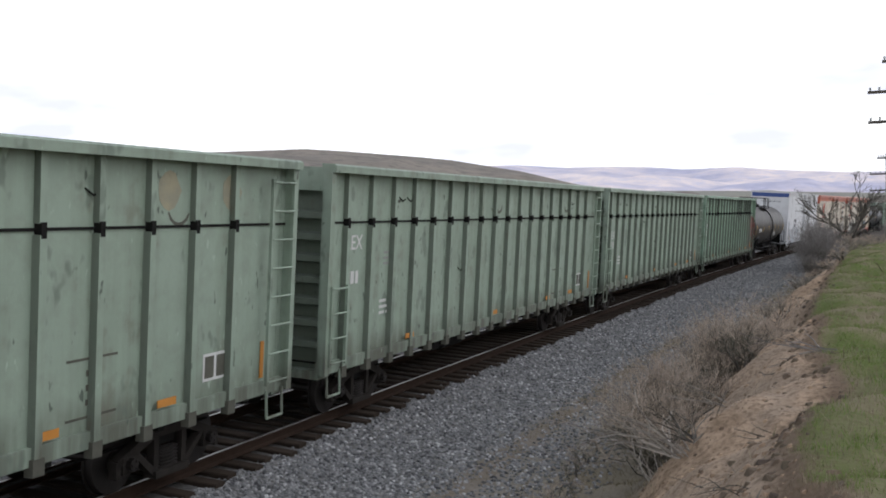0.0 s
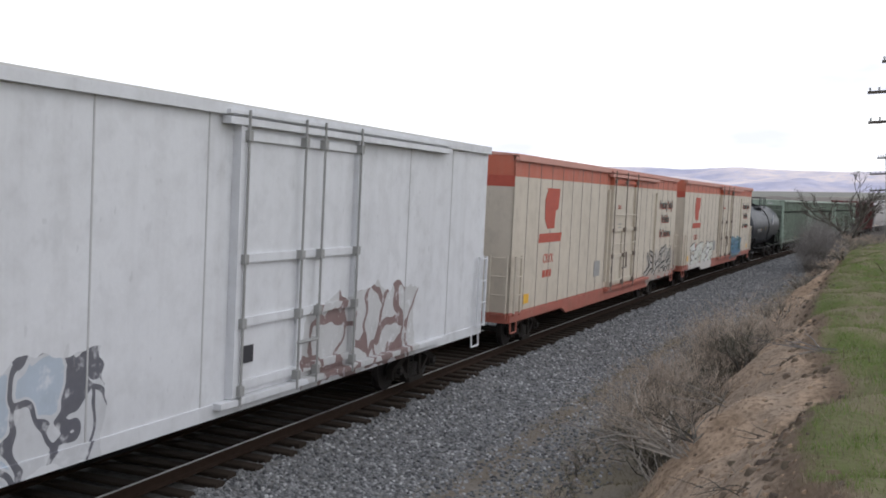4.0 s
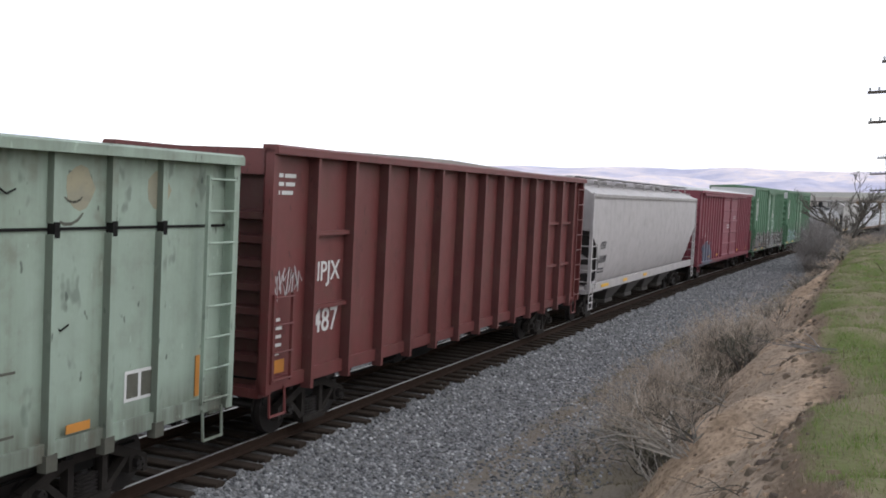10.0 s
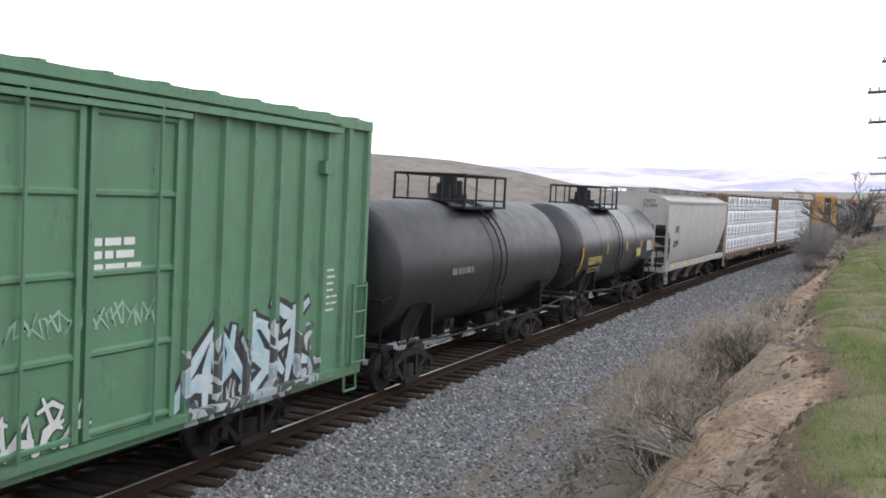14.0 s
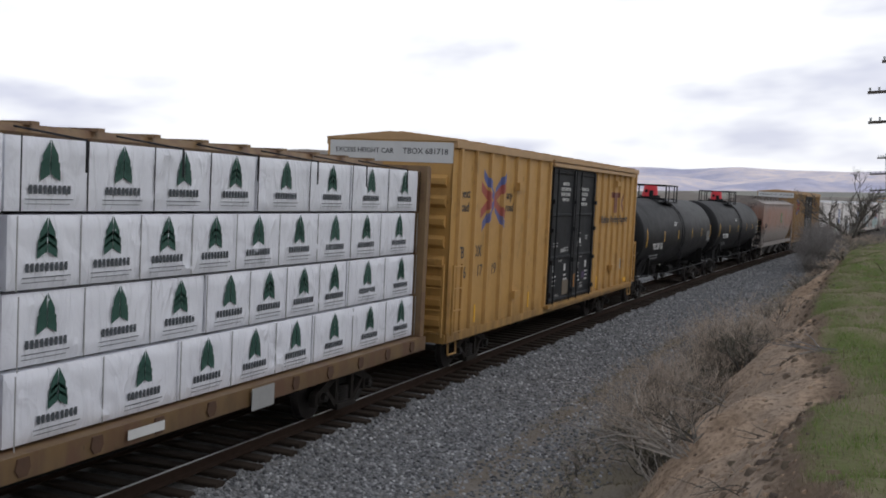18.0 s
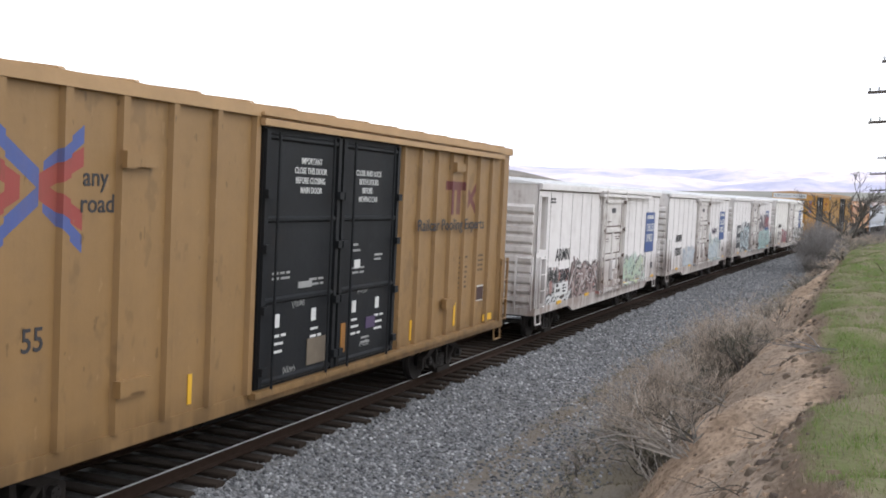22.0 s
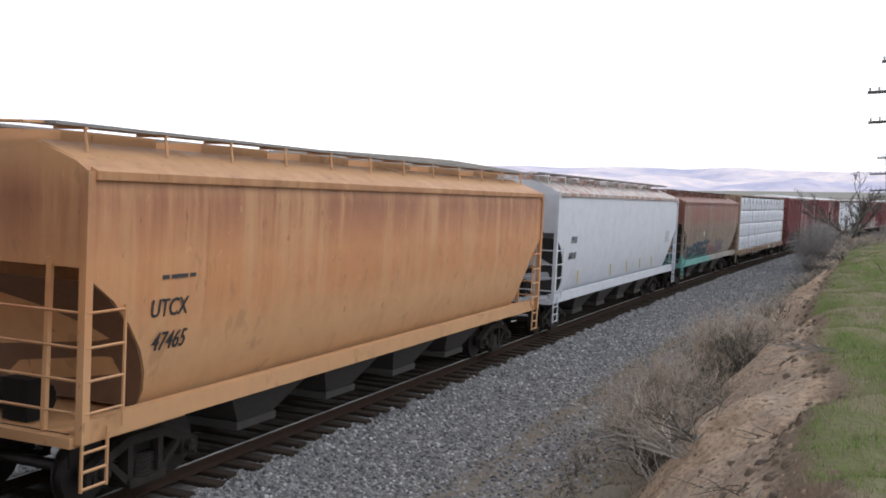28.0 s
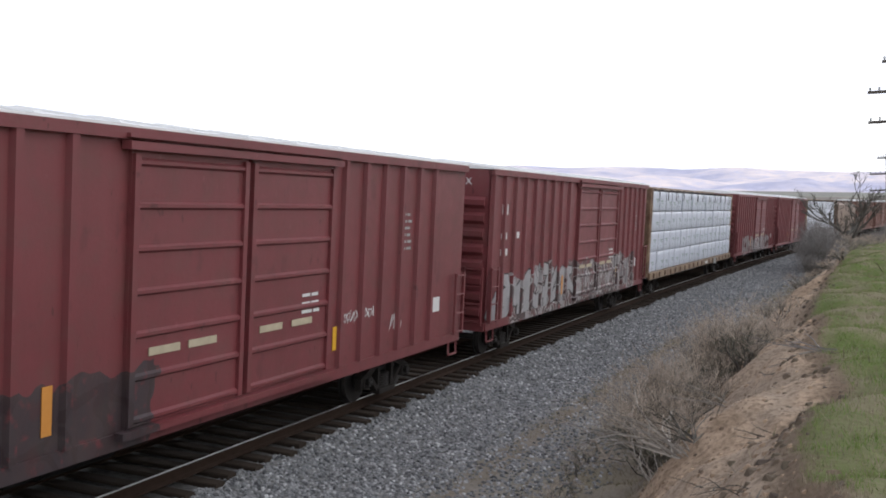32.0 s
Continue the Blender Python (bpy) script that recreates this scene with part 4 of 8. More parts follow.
# ---- tank car ----
def tank(car, L, mat, R=1.48, dome=0.0, rails=(-2.0, 2.0), ring=(), hood=None, stripes=(), zc=2.42, slope=0.0):
    half = L / 2 - 0.35
    prof = [(-half - 0.02, 0.12)] + [(-half + 0.55 * (1 - math.cos(a)) * 0.9, R * math.sin(a)) for a in (0.35, 0.6, 0.85, 1.1, 1.3, 1.45, 1.5708)]
    prof = prof + [(-x, r) for x, r in reversed(prof)]
    part("tank_shell", Geo().lathe_x(prof, 56).moved(0, 0, zc), mat, car, "riveted and welded cylindrical tank shell")
    for q in ring:
        x = L / 2 - q
        part("weld_band", Geo().lathe_x([(x - 0.05, R + 0.001), (x - 0.04, R + 0.012), (x + 0.04, R + 0.012), (x + 0.05, R + 0.001)], 56).moved(0, 0, zc), mat, car)
    x0, x1, zt = L / 2 - rails[1], L / 2 - rails[0], zc + R
    xm = (x0 + x1) / 2
    part("platform", Geo().box(x0, x1, -0.85, -0.5, zt - 0.14, zt - 0.10).box(x0, x1, 0.62, 1.05, zt - 0.17, zt - 0.12).box(x0, x0 + 0.5, -0.85, 1.0, zt + 0.0, zt + 0.04).box(x1 - 0.5, x1, -0.85, 1.0, zt + 0.0, zt + 0.04), BLACK, car)
    for y in (1.0, -0.8):
        part("railing", Geo().rod([(x0, y, zt - 0.15), (x0, y, zt + 0.62), (x1, y, zt + 0.62), (x1, y, zt - 0.15)], 0.032, 7).rod([(x0 + (x1 - x0) * 0.27, y, zt - 0.12), (x0 + (x1 - x0) * 0.27, y, zt + 0.54), (x0 + (x1 - x0) * 0.22, y, zt + 0.62)], 0.025).rod([(x1 - (x1 - x0) * 0.27, y, zt - 0.12), (x1 - (x1 - x0) * 0.27, y, zt + 0.54), (x1 - (x1 - x0) * 0.22, y, zt + 0.62)], 0.025), BLACK, car)
    for x in (x0, x1):
        part("railing", Geo().rod([(x, 1.0, zt + 0.62), (x, -0.8, zt + 0.62)], 0.032, 7), BLACK, car)
    part("dome", Geo().cyl((xm, 0, zt - 0.2), (xm, 0, zt + 0.16), 0.48, 20), BLACK, car)
    for vx, vy, vr, vh in ((-0.35, 0.1, 0.16, 0.5), (0.3, -0.1, 0.09, 0.42), (0.6, 0.2, 0.12, 0.38)):
        part("valve", Geo().cyl((xm + vx, vy, zt - 0.1), (xm + vx, vy, zt + vh), vr, 10, vr * 0.8), BLACK, car)
    part("valve_housing", Geo().cyl((xm - 0.05, 0.0, zt + 0.1), (xm - 0.05, 0, zt + 0.62), 0.2, 12), BLACK, car)
    if hood:
        part("valve_hood", Geo().cyl((xm - 0.1, 0, zt + 0.12), (xm - 0.1, 0, zt + 0.62), 0.36, 18, 0.30).cyl((xm + 0.45, 0, zt + 0.1), (xm + 0.45, 0, zt + 0.28), 0.25, 14), hood, car, "bright red valve cover")
    lx = xm - 0.05
    g = Geo()
    ang = [0.25 + 0.19 * i for i in range(10)]
    for sx in (lx - 0.2, lx + 0.2):
        g.rod([(sx, (R + 0.1) * math.sin(a), zc + (R + 0.1) * math.cos(a)) for a in ang] + [(sx, R + 0.02, 0.75)], 0.02, 5)
    for a in ang[1:]:
        g.rod([(lx - 0.2, (R + 0.1) * math.sin(a), zc + (R + 0.1) * math.cos(a)), (lx + 0.2, (R + 0.1) * math.sin(a), zc + (R + 0.1) * math.cos(a))], 0.014, 5)
    for i in range(5):
        g.rod([(lx - 0.2, R + 0.05, 0.8 + 0.26 * i), (lx + 0.2, R + 0.05, 0.8 + 0.26 * i)], 0.014, 5)
    part("ladder", g, BLACK, car)
    for q, sz, *drop in stripes:
        x = L / 2 - q
        v, f, a0, da = [], [], 1.28 - sz * 0.15, sz * 0.3
        for i in range(7):
            a = a0 + 0.31 + (drop[0] if drop else 0.0) + da * i / 6
            for xx in (x - 0.05, x + 0.05):
                v.append((xx, (R + 0.006) * math.sin(a), zc + (R + 0.006) * math.cos(a)))
        part("reflective_stripe", Geo().add(v, [(2 * i, 2 * i + 1, 2 * i + 3, 2 * i + 2) for i in range(6)]), YELLOW, car, "yellow reflective stripe")
    for k in (1, -1):
        e = k * (half - 1.6)
        part("saddle", Geo().prism([(-1.15, 1.05), (1.15, 1.05), (1.15, 1.35), (1.35, 1.75), (1.1, 1.5), (0.6, 1.15), (-0.6, 1.15), (-1.1, 1.5), (-1.35, 1.75), (-1.15, 1.35)], "x", e - 0.45, e + 0.45), BLACK, car)
        part("stub_sill", Geo().box(min(k * (half - 3.0), k * (half + 0.3)), max(k * (half - 3.0), k * (half + 0.3)), -0.33, 0.33, 0.78, 1.12), DARK, car)
        part("end_deck", Geo().box(min(k * (half - 0.2), k * (half + 0.34)), max(k * (half - 0.2), k * (half + 0.34)), -1.45, 1.45, 1.04, 1.12), DARK, car)
        part("grab_rail", Geo().rod([(k * (half + 0.3), 1.4, 1.1), (k * (half + 0.3), 1.4, 2.0), (k * (half - 0.1), 1.4, 2.05)], 0.022, 6).rod([(k * (half + 0.3), -1.4, 1.1), (k * (half + 0.3), -1.4, 2.0)], 0.022, 6).rod([(k * (half + 0.28), 1.4, 2.0), (k * (half + 0.28), -1.4, 2.0)], 0.02, 6), DARK, car)
        stirrup(car, L / 2 - k * (half + 0.1), DARK)
        part("brace", Geo().rod([(k * (half - 0.9), 1.42, 1.12), (k * (half - 1.5), 1.42, 1.6)], 0.03, 6), DARK, car)
        part("saddle_post", Geo().box(k * (half - 2.1) - 0.05, k * (half - 2.1) + 0.05, 1.15, 1.42, 1.0, 1.75), DARK, car)
    part("side_handrail", Geo().rod([(-half + 0.2, 1.56, 1.15), (-half + 3, 1.58, 1.02), (half - 3, 1.58, 1.02), (half - 0.2, 1.56, 1.15)], 0.024, 7), BLACK, car)
    part("outlet_valve", Geo().cyl((0.2, 0, 0.58), (0.2, 0, 1.05), 0.22, 14), DARK, car)
    part("brake_pipe", Geo().rod([(-half + 2.6, 0.5, 0.75), (-1, 0.45, 0.7), (2, 0.5, 0.7), (half - 2.6, 0.5, 0.78)], 0.022), DARK, car)
    part("brake_pipe", Geo().rod([(-half + 2.6, -0.6, 0.7), (half - 2.6, -0.6, 0.7)], 0.022), DARK, car)
    for x in (-3.2, -1.6, 1.8, 3.4):
        part("pipe_hanger", Geo().rod([(x, 0.5, 0.72), (x, 0.3, 1.1)], 0.025), DARK, car)
    part("air_reservoir", Geo().cyl((-2.2, 0.6, 0.85), (-1.3, 0.6, 0.85), 0.17, 12), DARK, car)
    running_gear(car, L, 2.3, False)


# ---- covered hopper ----
BOARD = plain("galvanised_walkway", (0.24, 0.235, 0.23), 0.6, 0.2, 0.3, 5)



def hopper_y(z, low=1.15, top=4.2):
    """How far out the bulging side stands at a height."""
    return float(np.interp(z, (low, low + 0.3, low + 0.6, low + 1.0, low + 1.6, top - 0.3, top), (1.20, 1.36, 1.45, 1.525, 1.57, 1.58, 1.55)))


def hop_word(car, s, q, z, size, mat, wide=0.85):
    """Lettering that lies on the bulging side of a hopper."""
    ob = word(car, s, q, z, size, mat, 1.5, wide)
    a, b = hopper_y(z), hopper_y(z + size)
    ob.matrix_basis = Matrix.Translation((0, a + 0.009 - 1.5, 0)) @ ob.matrix_basis @ Matrix.Rotation(math.atan2(b - a, size), 4, "X")
    return ob


def hopper(car, L, H, mat, roof_mat=None, dark=None, bays=4, notch=1.25, deep=0.9, boards=11, sill_mat=None, chute_mat=None, low=1.15):
    half, R = L / 2, roof_mat or mat
    top, hw = H - 0.55, 1.58
    side = [(hopper_y(z, low, top), z) for z in (low + 0.06, low + 0.28, low + 0.55, low + 0.85, low + 1.2, low + 1.5, low + 1.75, top - 0.3)] + [(hw - 0.03, top)]
    prof = side + [(-y, z) for y, z in reversed(side)]
    # the body narrows to slope sheets at both ends below mid height
    g = Geo()
    def end_x(z):
        k = max(0.0, min(1.0, (low + 1.75 - z) / (1.75)))
        return half - 0.30 - notch * math.sin(k * math.pi / 2) ** 0.8
    n = len(prof)
    v = [(s * end_x(z), y, z) for s in (1, -1) for y, z in prof]
    g.add(v, [tuple(range(n)), tuple(range(2 * n - 1, n - 1, -1))] + [(i, (i + 1) % n, n + (i + 1) % n, n + i) for i in range(n)])
    part("body", g, mat, car)
    part("roof", Geo().prism([(-hw + 0.01, top), (-1.35, top + 0.13), (-0.75, top + 0.36), (0.75, top + 0.36), (1.35, top + 0.13), (hw - 0.01, top)], "x", -half + 0.3, half - 0.3), R, car)
    for k in (1, -1):
        part("roof_rail", Geo().prism([(k * (hw - 0.05), top - 0.08), (k * (hw + 0.05), top - 0.08), (k * (hw + 0.06), top + 0.02), (k * (hw - 0.05), top + 0.07)], "x", -half + 0.28, half - 0.28), R, car)
        part("side_sill", Geo().box(-half + 0.3, half - 0.3, k * 1.38, k * 1.52, low - 0.12, low + 0.14), sill_mat or mat, car)
        part("running_board", Geo().box(-half + 0.2, half - 0.2, k * 0.62, k * 1.08, H - 0.02, H + 0.02), BOARD, car)
        sup = Geo().rod([(0, 1.05, H), (0, 1.1, top + 0.24)], 0.022, 5).box(-0.03, 0.03, 0.6, 1.08, H - 0.05, H - 0.01).data("board_support", R)
        for i in range(boards):
            x = -half + 0.7 + i * (L - 1.4) / (boards - 1)
            part("board_support", sup, None, car, "", (x, 0, 0), 0 if k > 0 else math.pi)
    hatch = Geo().box(-0.9, 0.9, -0.5, 0.5, top + 0.32, top + 0.50).data("roof_hatch", R)
    for i in range(6):
        part("roof_hatch", hatch, None, car, "", (-half + 1.8 + i * (L - 3.6) / 5, 0, 0))
    strip = [(y + 0.004, z) for y, z in side]
    seam = Geo().add([(dx, y, z) for dx in (-0.018, 0.018) for y, z in strip], [(i, i + 1, len(strip) + i + 1, len(strip) + i) for i in range(len(strip) - 1)]).data("panel_seam", mat)
    for i in range(1, 10):
        part("panel_seam", seam, None, car, "", (-half + 0.9 + i * (L - 1.8) / 10, 0, 0)) if abs(-half + 0.9 + i * (L - 1.8) / 10) < half - notch - 0.5 else None
    for k in (1, -1):
        e = k * half
        part("end_bulkhead", Geo().prism([(-hw + 0.02, top), (-1.35, top + 0.13), (-0.75, top + 0.34), (0.75, top + 0.34), (1.35, top + 0.13), (hw - 0.02, top), (hw - 0.02, low + 1.9), (-hw + 0.02, low + 1.9)], "x", min(k * (half - 0.30), k * (half - 0.24)), max(k * (half - 0.30), k * (half - 0.24))), mat, car)
        for y in (1, -1):
            part("corner_post", Geo().box(min(e - k * 0.28, e - k * 0.16), max(e - k * 0.28, e - k * 0.16), y * hw - 0.07, y * hw + 0.03, low - 0.1, top + 0.02), mat, car)
            part("end_brace", Geo().rod([(e - k * 0.22, y * 1.0, low), (e - k * 0.26, y * 1.0, low + 2.0)], 0.05, 6), mat, car)
        g = Geo()
        for z in (low + 0.25, low + 0.62, low + 1.0, low + 1.4):
            g.rod([(e - k * 0.2, 1.6, z), (e - k * 0.2, -1.55, z)], 0.018, 5)
            g.rod([(e - k * 0.2, 1.6, z), (e - k * 0.85, 1.6, z)], 0.018, 5)
        g.rod([(e - k * 0.85, 1.6, low), (e - k * 0.85, 1.6, low + 1.45)], 0.022, 5)
        for z in (low - 0.2, low - 0.42, low - 0.62):
            g.rod([(e - k * 0.2, 1.58, z), (e - k * 0.62, 1.58, z)], 0.02, 5)
        for x in (0.2, 0.62):
            g.rod([(e - k * x, 1.58, low - 0.65), (e - k * x, 1.58, low + 0.05)], 0.022, 5)
        part("end_ladder", g, mat, car)
        part("end_deck", Geo().box(min(e - k * 0.1, e - k * 2.2), max(e - k * 0.1, e - k * 2.2), -1.5, 1.5, low - 0.14, low - 0.02), mat, car)
        g = Geo()
        rows = [low + 0.05 + 1.70 * i / 8 for i in range(9)]
        for d in (0.0, 0.05):
            g.v += [(k * (end_x(z) + 0.012 + d * 0.5), y * (hopper_y(z, low, top) - 0.012), z) for z in rows for y in (-1, 1)]
        m9 = 2 * len(rows)
        for i in range(len(rows) - 1):
            g.f += [(2 * i, 2 * i + 1, 2 * i + 3, 2 * i + 2), (m9 + 2 * i, m9 + 2 * i + 2, m9 + 2 * i + 3, m9 + 2 * i + 1), (2 * i, 2 * i + 2, m9 + 2 * i + 2, m9 + 2 * i), (2 * i + 1, m9 + 2 * i + 1, m9 + 2 * i + 3, 2 * i + 3)]
        g.f += [(0, m9, m9 + 1, 1), (m9 - 2, m9 - 1, 2 * m9 - 1, 2 * m9 - 2)]
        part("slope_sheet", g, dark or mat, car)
        g = Geo().cyl((e - k * 0.75, 0.5, low + 0.2), (e - k * 0.75, -0.3, low + 0.2), 0.2, 12).box(e - k * 0.5 - 0.12, e - k * 0.5 + 0.12, 0.2, 0.6, low, low + 0.5)
        part("brake_cylinder", g, DARK, car)
        part("roof_grab", Geo().rod([(e - k * 0.3, 0.9, H), (e + k * 0.12, 0.9, H - 0.02), (e + k * 0.12, -0.9, H - 0.02), (e - k * 0.3, -0.9, H)], 0.022, 5), R, car)
    chute = Geo()
    w = (L - 2 * notch - 4.2) / bays
    ch = []
    for (x, y, z) in ((-w * 0.48, -1.36, low), (w * 0.48, -1.36, low), (w * 0.48, 1.36, low), (-w * 0.48, 1.36, low), (-0.45, -0.95, 0.42), (0.45, -0.95, 0.42), (0.45, 0.95, 0.42), (-0.45, 0.95, 0.42)):
        ch.append((x, y, z))
    chute = Geo().add(ch, [(0, 1, 5, 4), (1, 2, 6, 5), (2, 3, 7, 6), (3, 0, 4, 7), (4, 5, 6, 7)]).box(-0.55, 0.55, -1.0, 1.0, 0.33, 0.45).data("outlet_chute", chute_mat or mat)
    for i in range(bays):
        part("outlet_chute", chute, None, car, "", (-half + notch + 2.1 + (i + 0.5) * w, 0, 0))
    running_gear(car, L, 2.0, False)
    part("centre_sill", Geo().box(-half, half, -0.3, 0.3, 0.80, 1.1), DARK, car)


# ---- centre-beam flat car with wrapped lumber ----
POCKET = plain("rusty_stake_pocket", (0.085, 0.045, 0.026), 0.85, 0, 0.4)


def centerbeam(car, L, H, mat, wrap, mark, rows=4, widths=(), tops=None, gap=None):
    half = L / 2
    part("deck", Geo().box(-half, half, -1.45, 1.45, 1.02, 1.12), mat, car)
    for k in (1, -1):
        part("side_sill", Geo().prism([(k * 1.45, 0.86), (k * 1.52, 0.86), (k * 1.52, 1.13), (k * 1.38, 1.13)], "x", -half, half), mat, car)
        part("end_bulkhead", Geo().box(min(k * (half - 0.14), k * half), max(k * (half - 0.14), k * half), -1.45, 1.45, 1.1, H - 0.02), mat, car)
        for i in range(5):
            part("bulkhead_rib", Geo().box(min(k * half, k * (half + 0.09)), max(k * half, k * (half + 0.09)), -1.35, 1.35, 1.5 + i * 0.62, 1.62 + i * 0.62), mat, car)
        for y in (1.4, 1.0):
            part("bulkhead_post", Geo().box(min(k * half, k * (half + 0.12)), max(k * half, k * (half + 0.12)), y - 0.06, y + 0.02, 0.95, H - 0.05), mat, car)
    part("centre_beam", Geo().box(-half, half, -0.06, 0.06, 1.1, H - 0.15), mat, car)
    part("top_chord", Geo().prism([(-0.42, H - 0.06), (-0.36, H + 0.04), (0.36, H + 0.04), (0.42, H - 0.06), (0.3, H - 0.14), (-0.3, H - 0.14)], "x", -half, half), mat, car)
    pocket = Geo().prism([(-0.10, 0.99), (-0.05, 0.90), (0.06, 0.90), (0.11, 0.98), (0.08, 1.10), (-0.08, 1.10)], "y", 1.46, 1.545).data("stake_pocket", POCKET)
    cap = Geo().box(-0.06, 0.06, -0.5, 0.5, H + 0.03, H + 0.075).data("strap_cap", mat)
    for i in range(19):
        x = -half + 0.7 + i * (L - 1.4) / 18
        part("stake_pocket", pocket, None, car, "", (x, 0, 0))
        part("strap_cap", cap, None, car, "", (x, 0, 0))
    z0, hh = 1.14, (H - 0.12 - 1.14) / rows
    r = random.Random(int(L * 10) + rows)
    marks = {}
    for row in range(rows):
        x = half - 0.22
        i = 0
        lim = -half + 0.2
        if tops and row == rows - 1:
            lim = half - tops
        while x > lim + 0.5:
            w = widths[(i + row) % len(widths)] if widths else 3.0
            w = min(w, x - lim)
            a, b = x - w + 0.015, x - 0.015
            dz = r.uniform(-0.012, 0.012)
            za, zb = z0 + row * hh + 0.02, z0 + (row + 1) * hh - 0.02
            oy = r.uniform(-0.03, 0.03)
            if gap and half - b > gap:
                oy -= 0.14
            if gap and half - b < gap < half - a:
                a = half - gap
                w = x - a + 0.2
            for k in (1, -1):
                y0, y1 = (0.08, 1.44 + oy) if k > 0 else (-1.44 - oy, -0.08)
                pk = part("lumber_pack", wrapped(a, b, y0, y1, za, zb, r), wrap, car, "plastic-wrapped lumber pack")
                if k > 0:
                    n = max(1, round(w / 1.2))
                    for j in range(n):
                        xm = b - (j + 0.5) * w / n
                        mark(pk, xm, 1.445 + oy, za, zb - za, j)
                        part("strap", Geo().box(xm - w / n / 2 - 0.007, xm - w / n / 2 + 0.007, 1.44 + oy + 0.006, 1.44 + oy + 0.014, za, zb), BLACK if row == rows - 1 else GREYS, pk)
            x -= w
            i += 1
    for i in range(12):
        x = -half + 1.2 + i * (L - 2.4) / 11
        part("tie_down", Geo().rod([(x, 0.42, H), (x, 1.485, H - 0.14), (x, 1.49, H - 0.5)], 0.014, 5), BLACK, car)
    running_gear(car, L, 2.6)


def wrapped(x0, x1, y0, y1, z0, z1, r):
    """A soft-edged pack: a box with slightly bulging, creased faces."""
    near = y1 > 0
    nx = max(4, int((x1 - x0) / (0.085 if near else 0.4)))
    nz = 9 if near else 3
    g = Geo()
    yo = y1 if near else y0
    yi = y0 if near else y1
    s = 1 if near else -1
    # slack folds that run slantwise from the straps, and one sag along the foot
    folds = [(r.uniform(x0, x1), r.uniform(z0, z1), r.choice((-1, 1)) * r.uniform(0.35, 0.9), r.uniform(0.012, 0.03), r.uniform(0.25, 0.7)) for _ in range(int((x1 - x0) / 0.42) + 2)]
    v = []
    for i in range(nx + 1):
        for j in range(nz + 1):
            edge = min(i, nx - i, j, nz - j)
            x, z = x0 + (x1 - x0) * i / nx, z0 + (z1 - z0) * j / nz
            d = -0.03 if edge == 0 else r.uniform(-0.004, 0.004)
            if near and edge:
                for fx, fz, sl, amp, ln in folds:
                    a = math.cos(math.atan(sl)), math.sin(math.atan(sl))
                    along, off = (x - fx) * a[0] + (z - fz) * a[1], -(x - fx) * a[1] + (z - fz) * a[0]
                    if abs(along) < ln:
                        d += amp * (1 - abs(along) / ln) * (math.exp(-(off / 0.045) ** 2) - 0.6 * math.exp(-((off - 0.09) / 0.05) ** 2))
            v.append((x, yo + s * d, z))
    m = nz + 1
    f = [(i * m + j, (i + 1) * m + j, (i + 1) * m + j + 1, i * m + j + 1) for i in range(nx) for j in range(nz)]
    g.add(v, f)
    b = len(g.v)
    g.v += [(x0, yi, z0), (x1, yi, z0), (x1, yi, z1), (x0, yi, z1)]
    g.f += [(b, b + 1, b + 2, b + 3), tuple([b] + [i * m for i in range(nx + 1)] + [b + 1]), tuple([b + 3] + [i * m + nz for i in range(nx + 1)] + [b + 2]),
            tuple([b] + [j for j in range(m)] + [b + 3]), tuple([b + 1] + [nx * m + j for j in range(m)] + [b + 2])]
    return g


# ---- the train, car by car from its head ----
letter_meshes(["AEX", "9772", "9718", "9738", "9705", "17671", "7448", "GATX 1741", "ARMN", "110369", "EXCESS HEIGHT CAR", "Protecting Today's", "Perishables", "For Tomorrow", "CRYX", "5237",
               "ADMX 15378", "NPJX", "487", "CITX", "701900", "HS", "32", "26", "HS 3226", "GAPX 9101", "CHTT", "721999", "any", "road", "next", "load", "55", "66", "17", "19", "TB", "OX", "TBOX", "TBOX 681718", "Railcar Pooling Experts", "Railcar Pooling", "Experts",
               "CLOSE AND LOCK", "DOORS BEFORE", "MOVING CAR", "TILX 291125", "TILX 291092", "CGOX", "1183", "922007", "912008", "ARMN 912008", "IMPORTANT", "CLOSE THIS DOOR", "BEFORE CLOSING", "MAIN DOOR", "BOTH DOORS", "BEFORE", "891999", "902116", "UTCX", "47465", "FPAX", "080140", "ABOX", "CHILLED", "EXPRESS", "8", "291092"])
CARS = []


def start_car(name, a0, a1, label, category):
    car = tagged(new(name), label, category)
    car.empty_display_size = 1.0
    car["half"] = (a1 - a0) / 2
    CARS.append((car, (a0 + a1) / 2))
    return car, a1 - a0


